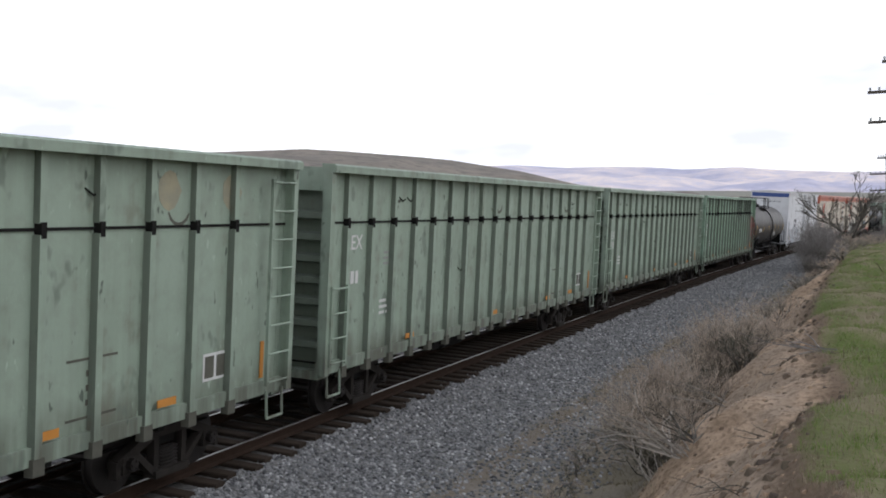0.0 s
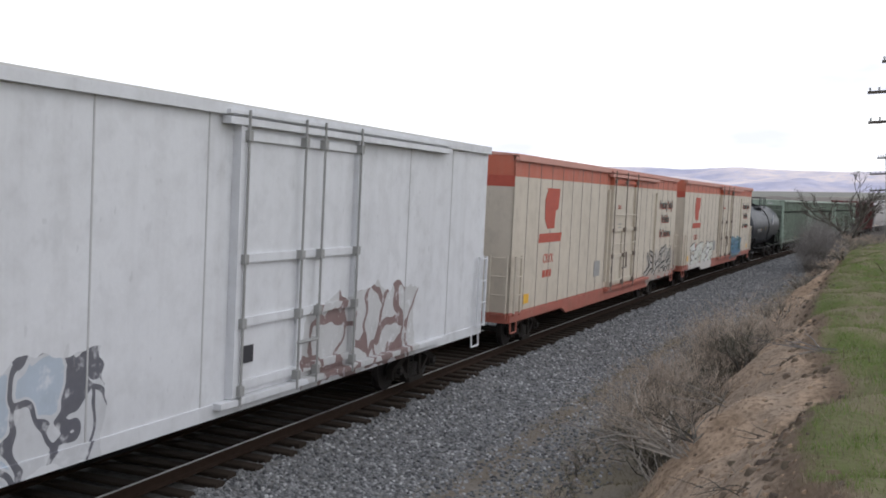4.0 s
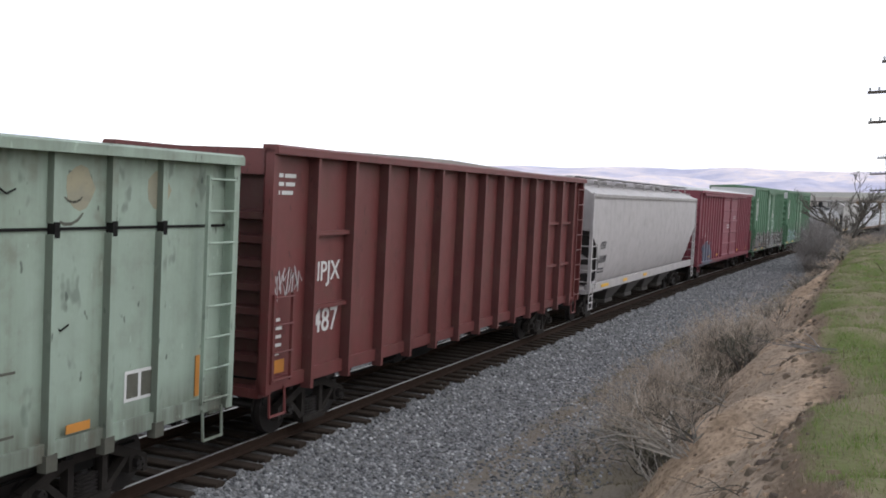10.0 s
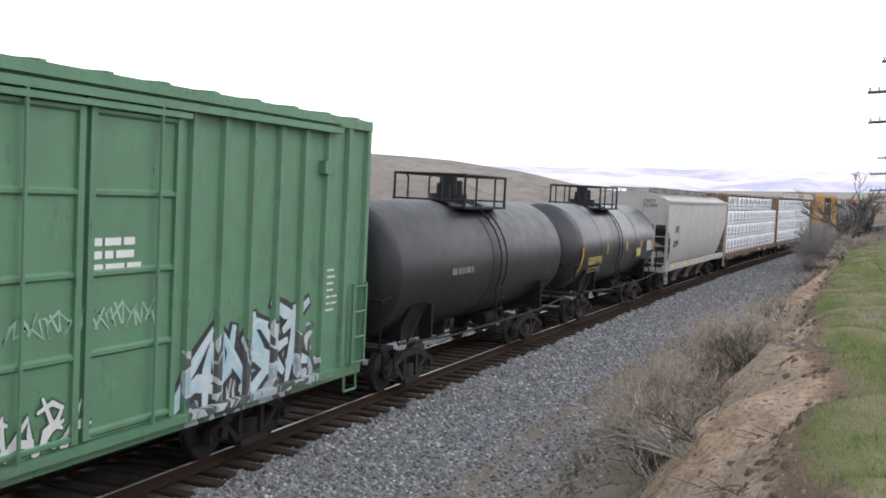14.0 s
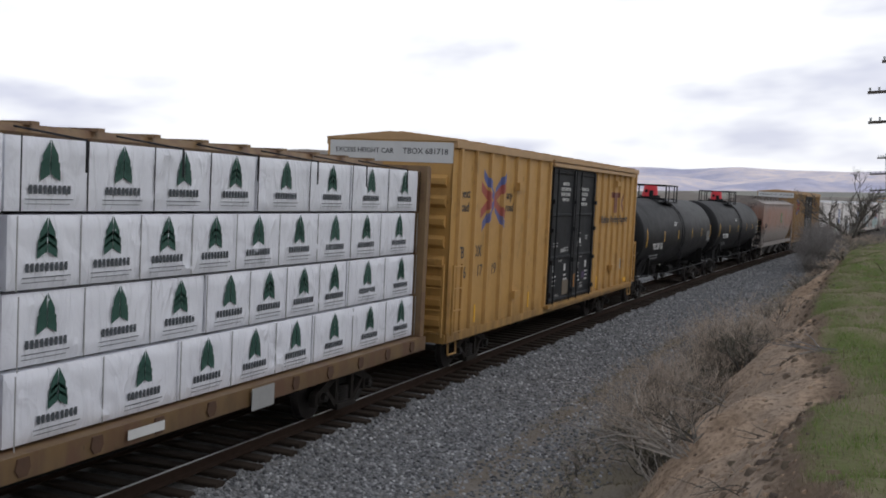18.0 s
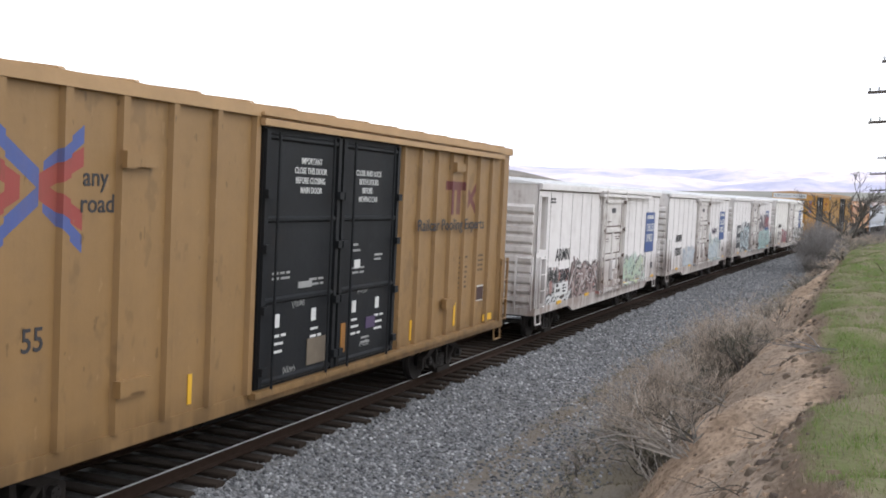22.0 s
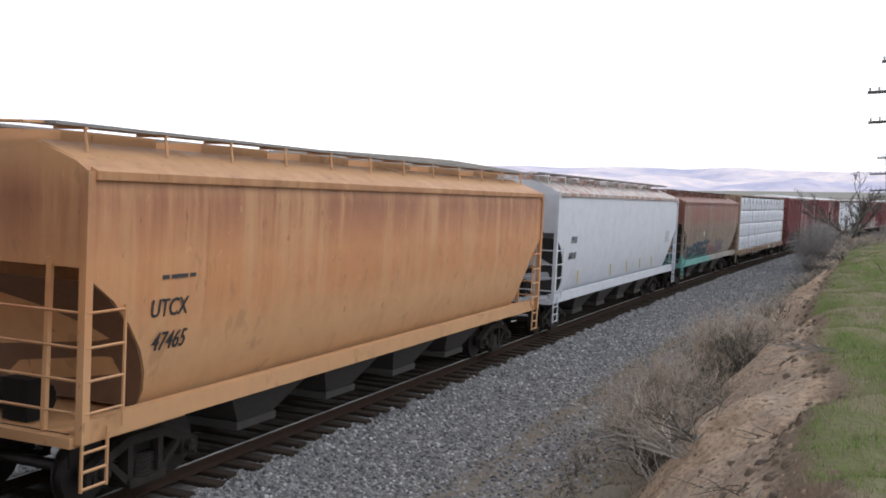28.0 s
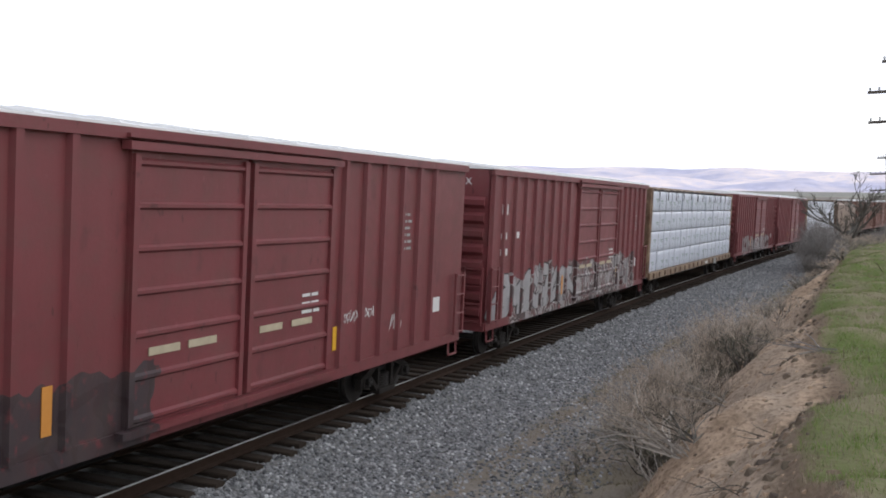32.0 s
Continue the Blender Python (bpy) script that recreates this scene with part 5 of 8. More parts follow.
CHIP = "railway gondola"
SAGE = (0.285, 0.36, 0.285)
GREYS = plain("grey_wood_sun_faded", (0.3, 0.3, 0.29))
BLOOM = spray("rust_bloom", (0.27, 0.26, 0.19), (0.33, 0.30, 0.20), 4.0)
NUMBER_TAGS = {"A": None, "B": "17671", "C": "9718", "D": "9772", "I": "9705", "J": "9738", "K": "7448"}
for k, a0, a1, tags in (("A", -4.2, 13.7, ()), ("B", 14.8, 32.9, ()), ("C", 33.9, 52.55, ()), ("D", 53.5, 71.6, ((-8.9, -6.6, 1.2, 3.3, ((0.20, 0.05, 0.05), (0.10, 0.12, 0.10), (0.25, 0.07, 0.06)), 0.55),)),
                        ("I", 173.1, 190.8, ()), ("J", 191.7, 209.7, ()), ("K", 210.9, 229.1, ())):
    car, L = start_car("gondola_car", a0, a1, "sage green ribbed wood-chip gondola, scuffed" + (" with black stains and red graffiti" if k == "D" else ""), CHIP)
    seed = (ord(k) - 60) * 1.37
    m = paint("sage_paint_" + k, car, {"A": SAGE, "B": SAGE, "C": SAGE, "D": (0.225, 0.345, 0.25)}.get(k, (0.30, 0.378, 0.306)), wash=((-0.3, 1.6, (0.09, 0.085, 0.068), 0.9), (3.9, 5.2, (0.16, 0.19, 0.15), 0.45)), rust=0.12, streak=0.30, streak_col=(0.12, 0.15, 0.10), fade=0.16, tags=tags, seed=seed, dirt_amount=0.35, scuff=0.85)
    # darker copy of the sage: shade on post flanks and ribbed ends, plus grime
    web = paint("shaded_green_paint_" + k, car, (0.155, 0.19, 0.15), wash=((0.15, 1.35, (0.055, 0.05, 0.042), 0.8),), rust=0.12, streak=0.35, streak_col=(0.085, 0.10, 0.075), seed=seed + 3)
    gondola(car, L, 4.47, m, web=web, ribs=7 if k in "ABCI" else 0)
    if NUMBER_TAGS[k]:
        if k != "B":
            word(car, "AEX", 0.90, 2.70, 0.27, WHITE_INK, 1.425)
            word(car, NUMBER_TAGS[k], 0.88, 2.36, 0.24, WHITE_INK, 1.425)
        else:
            word(car, "AEX", 0.75, 3.02, 0.26, WHITE_INK, 1.425)
            bars(car, 0.75, 2.42, 0.55, 1, WHITE_INK, 1.425, 0.22)
        front_word(car, NUMBER_TAGS[k], 0.25, 4.12, 0.16, WHITE_INK, L / 2 - 0.045)
        bars(car, 2.2, 2.0, 0.6, 3, WHITE_INK, 1.424, 0.05, 0.11)
    bars(car, 2.3, 2.9, 0.35, 3, GREYS, 1.424, 0.04, 0.1)
    for q in (3.3, 8.2, 12.6, L - 3.2):
        plate(car, "reflector", q, q + 0.38, 1.20, 1.30, ORANGE, 1.485)
    for q in (0.72, L - 0.72):
        plate(car, "reflector", q, q + 0.09, 1.20, 1.75, ORANGE, 1.425)
    d0 = L / 2 - (L - 2.15)
    part("data_panel", Geo().box(d0 - 0.56, d0, 1.422, 1.427, 1.36, 1.74), WHITE_INK, car, "stencilled white data panel")
    part("data_panel", Geo().box(d0 - 0.25, d0 - 0.04, 1.424, 1.430, 1.40, 1.70).box(d0 - 0.52, d0 - 0.31, 1.424, 1.430, 1.40, 1.70), GRIMY, car)
    for z in (1.30, 1.98):
        part("door_seam", Geo().box(d0 + 1.75, d0 + 2.6, 1.421, 1.426, z, z + 0.03), GRIMY, car)
    for z in (1.45, 1.62, 1.79):
        part("vent_slot", Geo().box(d0 + 2.05, d0 + 2.28, 1.421, 1.426, z, z + 0.07), GRIMY, car)
    rr = random.Random(ord(k))
    for i in range(5):
        q, z = rr.uniform(2, L - 2), rr.choice((3.25, 3.9, 2.4))
        x = L / 2 - q
        part("rope_cleat", Geo().rod([(x + 0.12, 1.43, z + 0.05), (x, 1.45, z - 0.03), (x - 0.14, 1.43, z + 0.02)], 0.011, 5), DARK, car)
    for i in range(7):
        g, q, z, rad = Geo(), rr.uniform(0.8, L - 1.2), rr.uniform(3.72, 4.1), rr.uniform(0.14, 0.30)
        a0, a1 = rr.uniform(3.3, 4.0), rr.uniform(5.2, 6.2)
        ribbon(g, [(math.cos(a0 + (a1 - a0) * j / 6) * rad, math.sin(a0 + (a1 - a0) * j / 6) * rad) for j in range(7)], rr.uniform(0.025, 0.06), L / 2 - q, 1.4225, z, 1.0, 1.0)
        part("scrape", g, GRIMY, car, "dark curved scrape")
    if k in "AK":
        for q in (2.9, 1.5, L - 1.6, L - 3.0):
            x = L / 2 - q
            part("rust_bloom", Geo().prism([(x + 0.22 * math.cos(a * 0.524) * (1 + 0.15 * math.sin(a * 2.3)), 3.95 + 0.26 * math.sin(a * 0.524)) for a in range(12)], "y", 1.4205, 1.4225), BLOOM, car, "pale rusty bloom in the paint")
    if k == "D":
        tar = plain("black_tar", (0.006, 0.0065, 0.006), 0.8, 0.0, 0.4, 6.0, 0.15)
        for q in (1.75, 4.2, 11.3, 12.3, 14.2, 15.1, 16.2):
            x, zb = L / 2 - q, 2.75 + rr.uniform(-0.1, 0.5)
            foot = [(x - 0.5 + 0.1 * i, zb + rr.uniform(0.0, 0.55)) for i in range(6)]
            part("tar_stain", Geo().prism([(x, 4.34), (x - 0.5, 4.34)] + foot, "y", 1.422, 1.43), tar, car, "black tar run down the side")

CHIP_RED = (0.135, 0.028, 0.026)
car, L = start_car("gondola_car", 230.0, 247.7, "dark oxide red high-sided wood-chip gondola with white lettering", CHIP)
m = paint("oxide_red", car, CHIP_RED, rust=0.12, streak=0.25, seed=2.2)
# its web is the same red darkened, as shade on flanks and ends
gondola(car, L, 4.68, m, 13, True, web=paint("shaded_red_paint", car, (0.085, 0.02, 0.018), rust=0.2, seed=2.9))
word(car, "NPJX", 1.37, 2.55, 0.33, WHITE_INK, 1.425)
word(car, "487", 1.55, 1.70, 0.40, WHITE_INK, 1.425)
bars(car, 0.25, 4.2, 0.6, 3, WHITE_INK, 1.425, 0.06)
tag_lines(car, 0.3, 2.3, 0.8, 0.55, plain("white_chalk", (0.45, 0.42, 0.42)), 3, 1.425, 0.035, 2)
bars(car, 0.3, 2.0, 0.3, 6, WHITE_INK, 1.425, 0.05)
plate(car, "reflector", L - 1.2, L - 0.7, 1.3, 1.6, YELLOW, 1.42)
plate(car, "reflector", 0.3, 0.7, 1.2, 1.4, ORANGE, 1.42)


FAINT = plain("faded_grey_print", (0.12, 0.12, 0.12))


def tank_car(a0, a1, label, col, ring, rails, stripes, zc=2.42, R=1.46, hood=None, seed=0.0, streak=0.2, gloss=0.45, spec=0.25):
    car, L = start_car("tank_car", a0, a1, label, "tank car")
    m = paint("tank_paint", car, col, rust=0.03, streak=streak, fade=0.25, rough=gloss, dirt_amount=0.08, dirt=(0.035, 0.031, 0.028), seed=seed, streak_col=(0.030, 0.028, 0.027), spec=spec)
    tank(car, L, m, R, 0, rails, ring, hood, stripes, zc)
    return car, L


car, L = tank_car(72.4, 88.5, "dark olive brown railway tank car with yellow stripes", (0.027, 0.0225, 0.017), (8.6, 9.0), (6.8, 9.15), [(1.3, 2.0, 0.2)] + [(q, 1.0, 0.07) for q in (4.35, 6.82, 10.2, 12.1)] + [(14.65, 1.2, 0.07)], 2.46, 1.46, seed=1, gloss=0.42, spec=0.4)
word(car, "GATX 1741", 1.95, 2.10, 0.27, WHITE_INK, 1.49, 0.72)
bars(car, 1.5, 1.80, 1.35, 2, FAINT, 1.41, 0.05, 0.11)
plate(car, "data_board", 9.3, 10.0, 1.75, 2.05, GREYS, 1.45)
car, L = tank_car(157.9, 172.3, "blue-black railway tank car with a white leaf emblem", (0.009, 0.0125, 0.019), (8.3,), (5.9, 8.6), [(4.42, 0.85, 0.1), (6.42, 0.9, 0.1)], 2.47, 1.48, seed=2, gloss=0.38, spec=0.42)
word(car, "ADMX 15378", 2.45, 2.12, 0.26, GREYS, 1.51, 0.8)
h = L / 2 - 10.05
part("emblem", Geo().prism([(h + 0.45, 2.95), (h + 0.05, 3.52), (h - 0.48, 2.90), (h - 0.1, 2.25)], "y", 1.452, 1.462), plain("blue_grey_emblem", (0.10, 0.13, 0.19)), car, "blue-grey diamond behind the leaf")
part("emblem", Geo().prism([(h + 0.0, 2.30), (h + 0.20, 2.62), (h + 0.22, 2.95), (h + 0.04, 3.38), (h - 0.22, 3.05), (h - 0.26, 2.70)], "y", 1.463, 1.475), WHITE_INK, car, "white leaf emblem")
part("leaf_vein", Geo().prism([(h + 0.0, 2.30), (h + 0.03, 2.33), (h + 0.06, 3.2), (h + 0.04, 3.2)], "y", 1.476, 1.479), FAINT, car)
bars(car, 2.2, 1.7, 1.2, 1, GREYS, 1.35, 0.06, 0.12)
car, L = tank_car(320.9, 333.4, "plain black railway tank car, dusty", (0.007, 0.007, 0.0085), (6.0,), (5.0, 7.8), [], 2.42, 1.46, seed=3, streak=0.2, gloss=0.4, spec=0.36)
bars(car, 3.3, 2.3, 1.3, 1, FAINT, 1.475, 0.14)
car, L = tank_car(334.4, 346.8, "black railway tank car with yellow lettering", (0.008, 0.009, 0.012), (3.0, 8.2), (4.15, 6.5), [(0.75, 2.1, 0.22), (3.85, 0.9), (6.7, 0.8), (9.1, 0.7), (11.3, 1.0)], 2.42, 1.45, seed=4, streak=0.2, gloss=0.30, spec=0.75)
word(car, "GAPX 9101", 1.3, 1.95, 0.25, plain("faded_yellow_lettering", (0.42, 0.31, 0.07)), 1.475, 1.05)
bars(car, 1.4, 1.78, 1.6, 2, plain("faded_yellow_print", (0.16, 0.13, 0.035)), 1.40, 0.04, 0.09)
plate(car, "data_board", 8.2, 8.9, 1.95, 2.25, plain("yellow_sticker", (0.30, 0.31, 0.08)), 1.46)
plate(car, "placard", 9.9, 10.9, 2.1, 2.5, GREYS, 1.47)
HOOD = plain("red_valve_cover", (0.62, 0.02, 0.035), 0.45, 0, 0.15)
for a0, a1, num in ((429.7, 446.8, "TILX 291125"), (447.7, 464.8, "TILX 291092")):
    car, L = tank_car(a0, a1, "clean black tank car with a red valve cover and yellow stripes", (0.0042, 0.0045, 0.0054), (9.2,), (6.95, 9.4), [(1.3, 1.5), (4.6, 1.0), (7.6, 0.9), (11.0, 0.9), (13.6, 0.9), (16.2, 1.5)], 2.62, 1.55, HOOD, seed=5 + a0, streak=0.05, gloss=0.5, spec=0.16)
    word(car, num, 2.35, 2.10, 0.25, WHITE_INK, 1.545)
    bars(car, 2.4, 1.80, 1.6, 2, FAINT, 1.40, 0.05, 0.11)
    bars(car, 6.7, 3.12, 0.6, 3, WHITE_INK, 1.50, 0.05, 0.1)
    bars(car, 15.0, 2.56, 0.95, 6, GREYS, 1.553, 0.045, 0.085)
    front_word(car, "291092", 0.15, 3.0, 0.2, WHITE_INK, L / 2 - 0.45)

# ---- refrigerator cars ----
ROOF_WHITE = plain("dirty_white_roof", (0.62, 0.61, 0.60), 0.6, 0, 0.15, 2)
car, L = start_car("refrigerator_car", 89.45, 109.1, "tall white smooth-sided refrigerator car with a blue end stripe", "refrigerator car")
m = paint("white_reefer_paint", car, (0.66, 0.67, 0.69), rust=0.03, streak=0.15, streak_col=(0.3, 0.29, 0.28), fade=0.08, dirt_amount=0.2, seed=1.1, scuff=0.15,
          tags=((3.0, 9.2, 0.8, 2.1, ((0.40, 0.47, 0.55), (0.55, 0.56, 0.58), (0.06, 0.06, 0.08), (0.5, 0.52, 0.55)), 0.6), (-6.0, -1.5, 0.8, 2.3, ((0.2, 0.09, 0.07), (0.16, 0.08, 0.07), (0.5, 0.5, 0.5)), 0.5)))
boxy(car, L, 5.16, m, ROOF_WHITE, doors=((9.3, 13.0),), door_mat=m, seams=9, ends="flat", rod_mat=GREYS, door_kind="plug", roof_ribs=0, roof_peak=0.10, track=(9.0, 17.0), ladder_z=(2.6, 2.6), seam_mat=plain("faint_grey_seam", (0.45, 0.45, 0.45)))
BLUE = plain("blue_stripe", (0.03, 0.07, 0.25), 0.5)
part("end_stripe", Geo().box(L / 2 + 0.001, L / 2 + 0.008, -1.49, 1.49, 4.72, 5.05), BLUE, car, "blue stripe across the end")
front_word(car, "EXCESS HEIGHT CAR", -0.7, 4.28, 0.12, BLACK_INK, L / 2 + 0.003)
word(car, "ARMN", 3.9, 2.6, 0.3, BLACK_INK)
word(car, "110369", 3.7, 2.15, 0.3, BLACK_INK)
plate(car, "reflector", 1.0, 1.5, 1.1, 1.35, YELLOW)
ROD = plain("grimy_lock_rod", (0.20, 0.165, 0.14), 0.6, 0.1, 0.4)
CREAM, CORAL = (0.56, 0.50, 0.41), (0.47, 0.095, 0.045)
CORAL_M = plain("coral_roof", (0.55, 0.27, 0.22), 0.6, 0, 0.15, 2)
INK_M, TEAL = plain("sprayed_black", (0.03, 0.03, 0.03)), (0.05, 0.20, 0.26)
for a0, a1, first in ((111.2, 133.0, True), (135.1, 156.9, False)):
    car, L = start_car("refrigerator_car", a0, a1, "cream refrigerator car with an orange-red top band and graffiti", "refrigerator car")
    tags = (((-10.7, -5.2, 0.8, 1.9, ((0.42, 0.38, 0.34), (0.43, 0.39, 0.35)), 0.42),) if first else
            ((3.2, 9.2, 0.4, 1.15, ((0.62, 0.62, 0.60), (0.63, 0.63, 0.6)), 0.55), (-7.3, -2.7, 0.9, 2.0, ((0.035, 0.13, 0.17), TEAL, (0.04, 0.15, 0.2)), 0.6)))
    m = paint("cream_reefer_paint", car, CREAM, rust=0.03, streak=0.18, streak_col=(0.34, 0.28, 0.22), fade=0.08, dirt_amount=0.22, scuff=0.15, bands=(("z", 4.56, 9, CORAL, 0.0), ("z", 0, 1.10, (0.36, 0.09, 0.06), 0.0)), tags=tags, seed=3.0 + first)
    boxy(car, L, 5.12, m, CORAL_M, doors=((9.7, 13.3),), door_mat=m, seams=21, ends="flat", rod_mat=ROD, door_kind="plug", roof_ribs=0, roof_peak=0.1, rods=3, track=(9.4, 17.2), ladder_z=(2.5, 2.6), eave=0.1, sill_drop=(4.5, 17.0), seam_mat=ROD)
    CORAL_INK = plain("coral_lettering", (0.42, 0.08, 0.05))
    if first:
        graffiti(car, 16.3, 21.2, 1.05, 2.1, 4, spray("bare_silver", (0.36, 0.34, 0.31), (0.46, 0.42, 0.38)), INK_M, 1.513, None, None, 41, 0.13, 0.085)
    else:
        graffiti(car, 2.1, 7.9, 1.02, 2.0, 6, spray("sprayed_white", (0.62, 0.62, 0.61), (0.56, 0.57, 0.50), 1.6), INK_M, 1.513, None, None, 7, 0.27, 0.045, 0.25)
        graffiti(car, 13.7, 18.1, 1.05, 1.95, 5, spray("sprayed_teal", TEAL, (0.10, 0.14, 0.26)), plain("dark_teal_spray", (0.015, 0.06, 0.085)), 1.513, None, spray("pale_blue_spray", (0.30, 0.44, 0.50), (0.2, 0.36, 0.42)), 13, 0.2, 0.05)
    plate(car, "vent_grille", 8.05, 8.75, 1.55, 2.05, GREYS, 1.513, "grey metal vent")
    word(car, "CRYX", 10.75, 3.75, 0.14, CORAL_INK, 1.553, 0.9)
    bars(car, 10.9, 3.2, 0.5, 3, GREYS, 1.553, 0.04, 0.12)
    for z in (2.55, 3.55):
        part("cross_bar", Geo().rod([(L / 2 - 9.75, 1.70, z), (L / 2 - 13.2, 1.70, z)], 0.016, 6), m, car)
    for q in (9.45, 17.3):
        part("guide_post", Geo().box(L / 2 - q - 0.05, L / 2 - q + 0.05, 1.5, 1.58, 1.3, 4.4), m, car)
    h = L / 2
    part("emblem", Geo().prism([(h - 2.75, 4.25), (h - 2.65, 4.32), (h - 3.9, 4.32), (h - 3.8, 3.75), (h - 3.55, 3.7), (h - 3.5, 3.2), (h - 2.85, 3.2), (h - 2.6, 3.45), (h - 2.55, 4.0)], "y", 1.503, 1.511), CORAL_INK, car, "orange-red company emblem")
    part("wordmark", Geo().prism([(h - 2.1, 2.82), (h - 4.15, 2.82), (h - 4.25, 3.07), (h - 2.2, 3.07)], "y", 1.503, 1.51), CORAL_INK, car)
    word(car, "CRYX", 2.6, 2.25, 0.26, CORAL_INK)
    bars(car, 2.6, 1.85, 0.8, 1, CORAL_INK, 1.505, 0.2)
    green_ink = plain("dark_script", (0.06, 0.10, 0.09))
    word(car, "Protecting Today's", L - 3.7, 3.76, 0.34, CORAL_INK, 1.513, 0.8)
    word(car, "Protecting Today's", L - 3.68, 3.80, 0.34, green_ink, 1.519, 0.8)
    word(car, "Perishables", L - 3.2, 3.16, 0.34, CORAL_INK, 1.513, 0.78)
    word(car, "Perishables", L - 3.18, 3.20, 0.34, green_ink, 1.519, 0.78)
    word(car, "For Tomorrow", L - 3.45, 2.56, 0.34, CORAL_INK, 1.513, 0.8)
    word(car, "For Tomorrow", L - 3.43, 2.60, 0.34, green_ink, 1.519, 0.8)
    front_word(car, "5237", 0.1, 4.8, 0.15, BLACK_INK, L / 2 + 0.002)
    part("end_stripe", Geo().box(L / 2 + 0.001, L / 2 + 0.006, -1.49, 1.49, 4.30, 4.58), CORAL_INK, car)
    plate(car, "reflector", 1.1, 1.5, 1.25, 1.5, YELLOW)
    plate(car, "reflector", L - 1.3, L - 0.9, 1.25, 1.5, YELLOW)
    bars(car, L - 2.0, 2.0, 0.8, 3, GREYS, 1.505, 0.05)

OLDROOF = plain("weathered_aluminium_roof", (0.74, 0.74, 0.74), 0.6, 0.0, 0.2, 2)
SOOT_AND_SHADE = plain("rusty_soot_and_shade", (0.095, 0.06, 0.046), 0.9, 0, 0.4)
RIVET = plain("grimy_rivet", (0.36, 0.33, 0.31))
PALE_SPRAY = plain("pale_spray_line", (0.55, 0.55, 0.54))
ROYAL = plain("blue_panel", (0.035, 0.075, 0.22), 0.6, 0, 0.2, 3)
WHITE_T = ((0.30, 0.12, 0.10), (0.10, 0.06, 0.06), (0.48, 0.45, 0.44), (0.22, 0.10, 0.09), (0.05, 0.05, 0.05))
PALE_T = ((0.32, 0.40, 0.46), (0.45, 0.47, 0.50), (0.28, 0.34, 0.42), (0.50, 0.50, 0.50))
REEF = (("a", 503.8, 519.9, ((1.2, 7.0, 0.9, 2.1, WHITE_T, 0.8), (-5.8, -1.6, 0.9, 2.0, ((0.45, 0.52, 0.30), (0.40, 0.52, 0.45), (0.10, 0.12, 0.10), (0.5, 0.5, 0.48)), 0.7)), "912008"),
        ("b", 522.0, 538.6, ((2.0, 4.8, 0.9, 1.9, PALE_T, 0.4), (-6.0, -2.0, 0.9, 2.3, ((0.30, 0.40, 0.42), (0.5, 0.55, 0.52), (0.10, 0.14, 0.15), (0.48, 0.48, 0.46)), 0.55)), "922007"),
        ("c", 540.6, 557.3, ((0.5, 5.2, 0.9, 2.9, ((0.06, 0.06, 0.07), (0.42, 0.52, 0.55), (0.62, 0.63, 0.62), (0.05, 0.06, 0.07)), 0.6), (-8.0, -1.5, 0.9, 2.3, ((0.30, 0.50, 0.50), (0.36, 0.58, 0.56), (0.05, 0.06, 0.07), (0.45, 0.30, 0.30), (0.34, 0.55, 0.53)), 0.5), (-8.0, -1.5, 2.0, 2.8, ((0.46, 0.33, 0.32), (0.52, 0.40, 0.38), (0.56, 0.47, 0.46)), 0.3)), "891999"),
        ("d", 559.8, 576.4, ((1.6, 4.4, 0.9, 1.9, ((0.24, 0.04, 0.06), (0.30, 0.07, 0.08), (0.06, 0.03, 0.04), (0.42, 0.40, 0.40)), 0.45), (-6.8, -2.2, 0.9, 2.2, ((0.12, 0.12, 0.12), (0.5, 0.49, 0.46), (0.45, 0.44, 0.42)), 0.7)), "902116"))
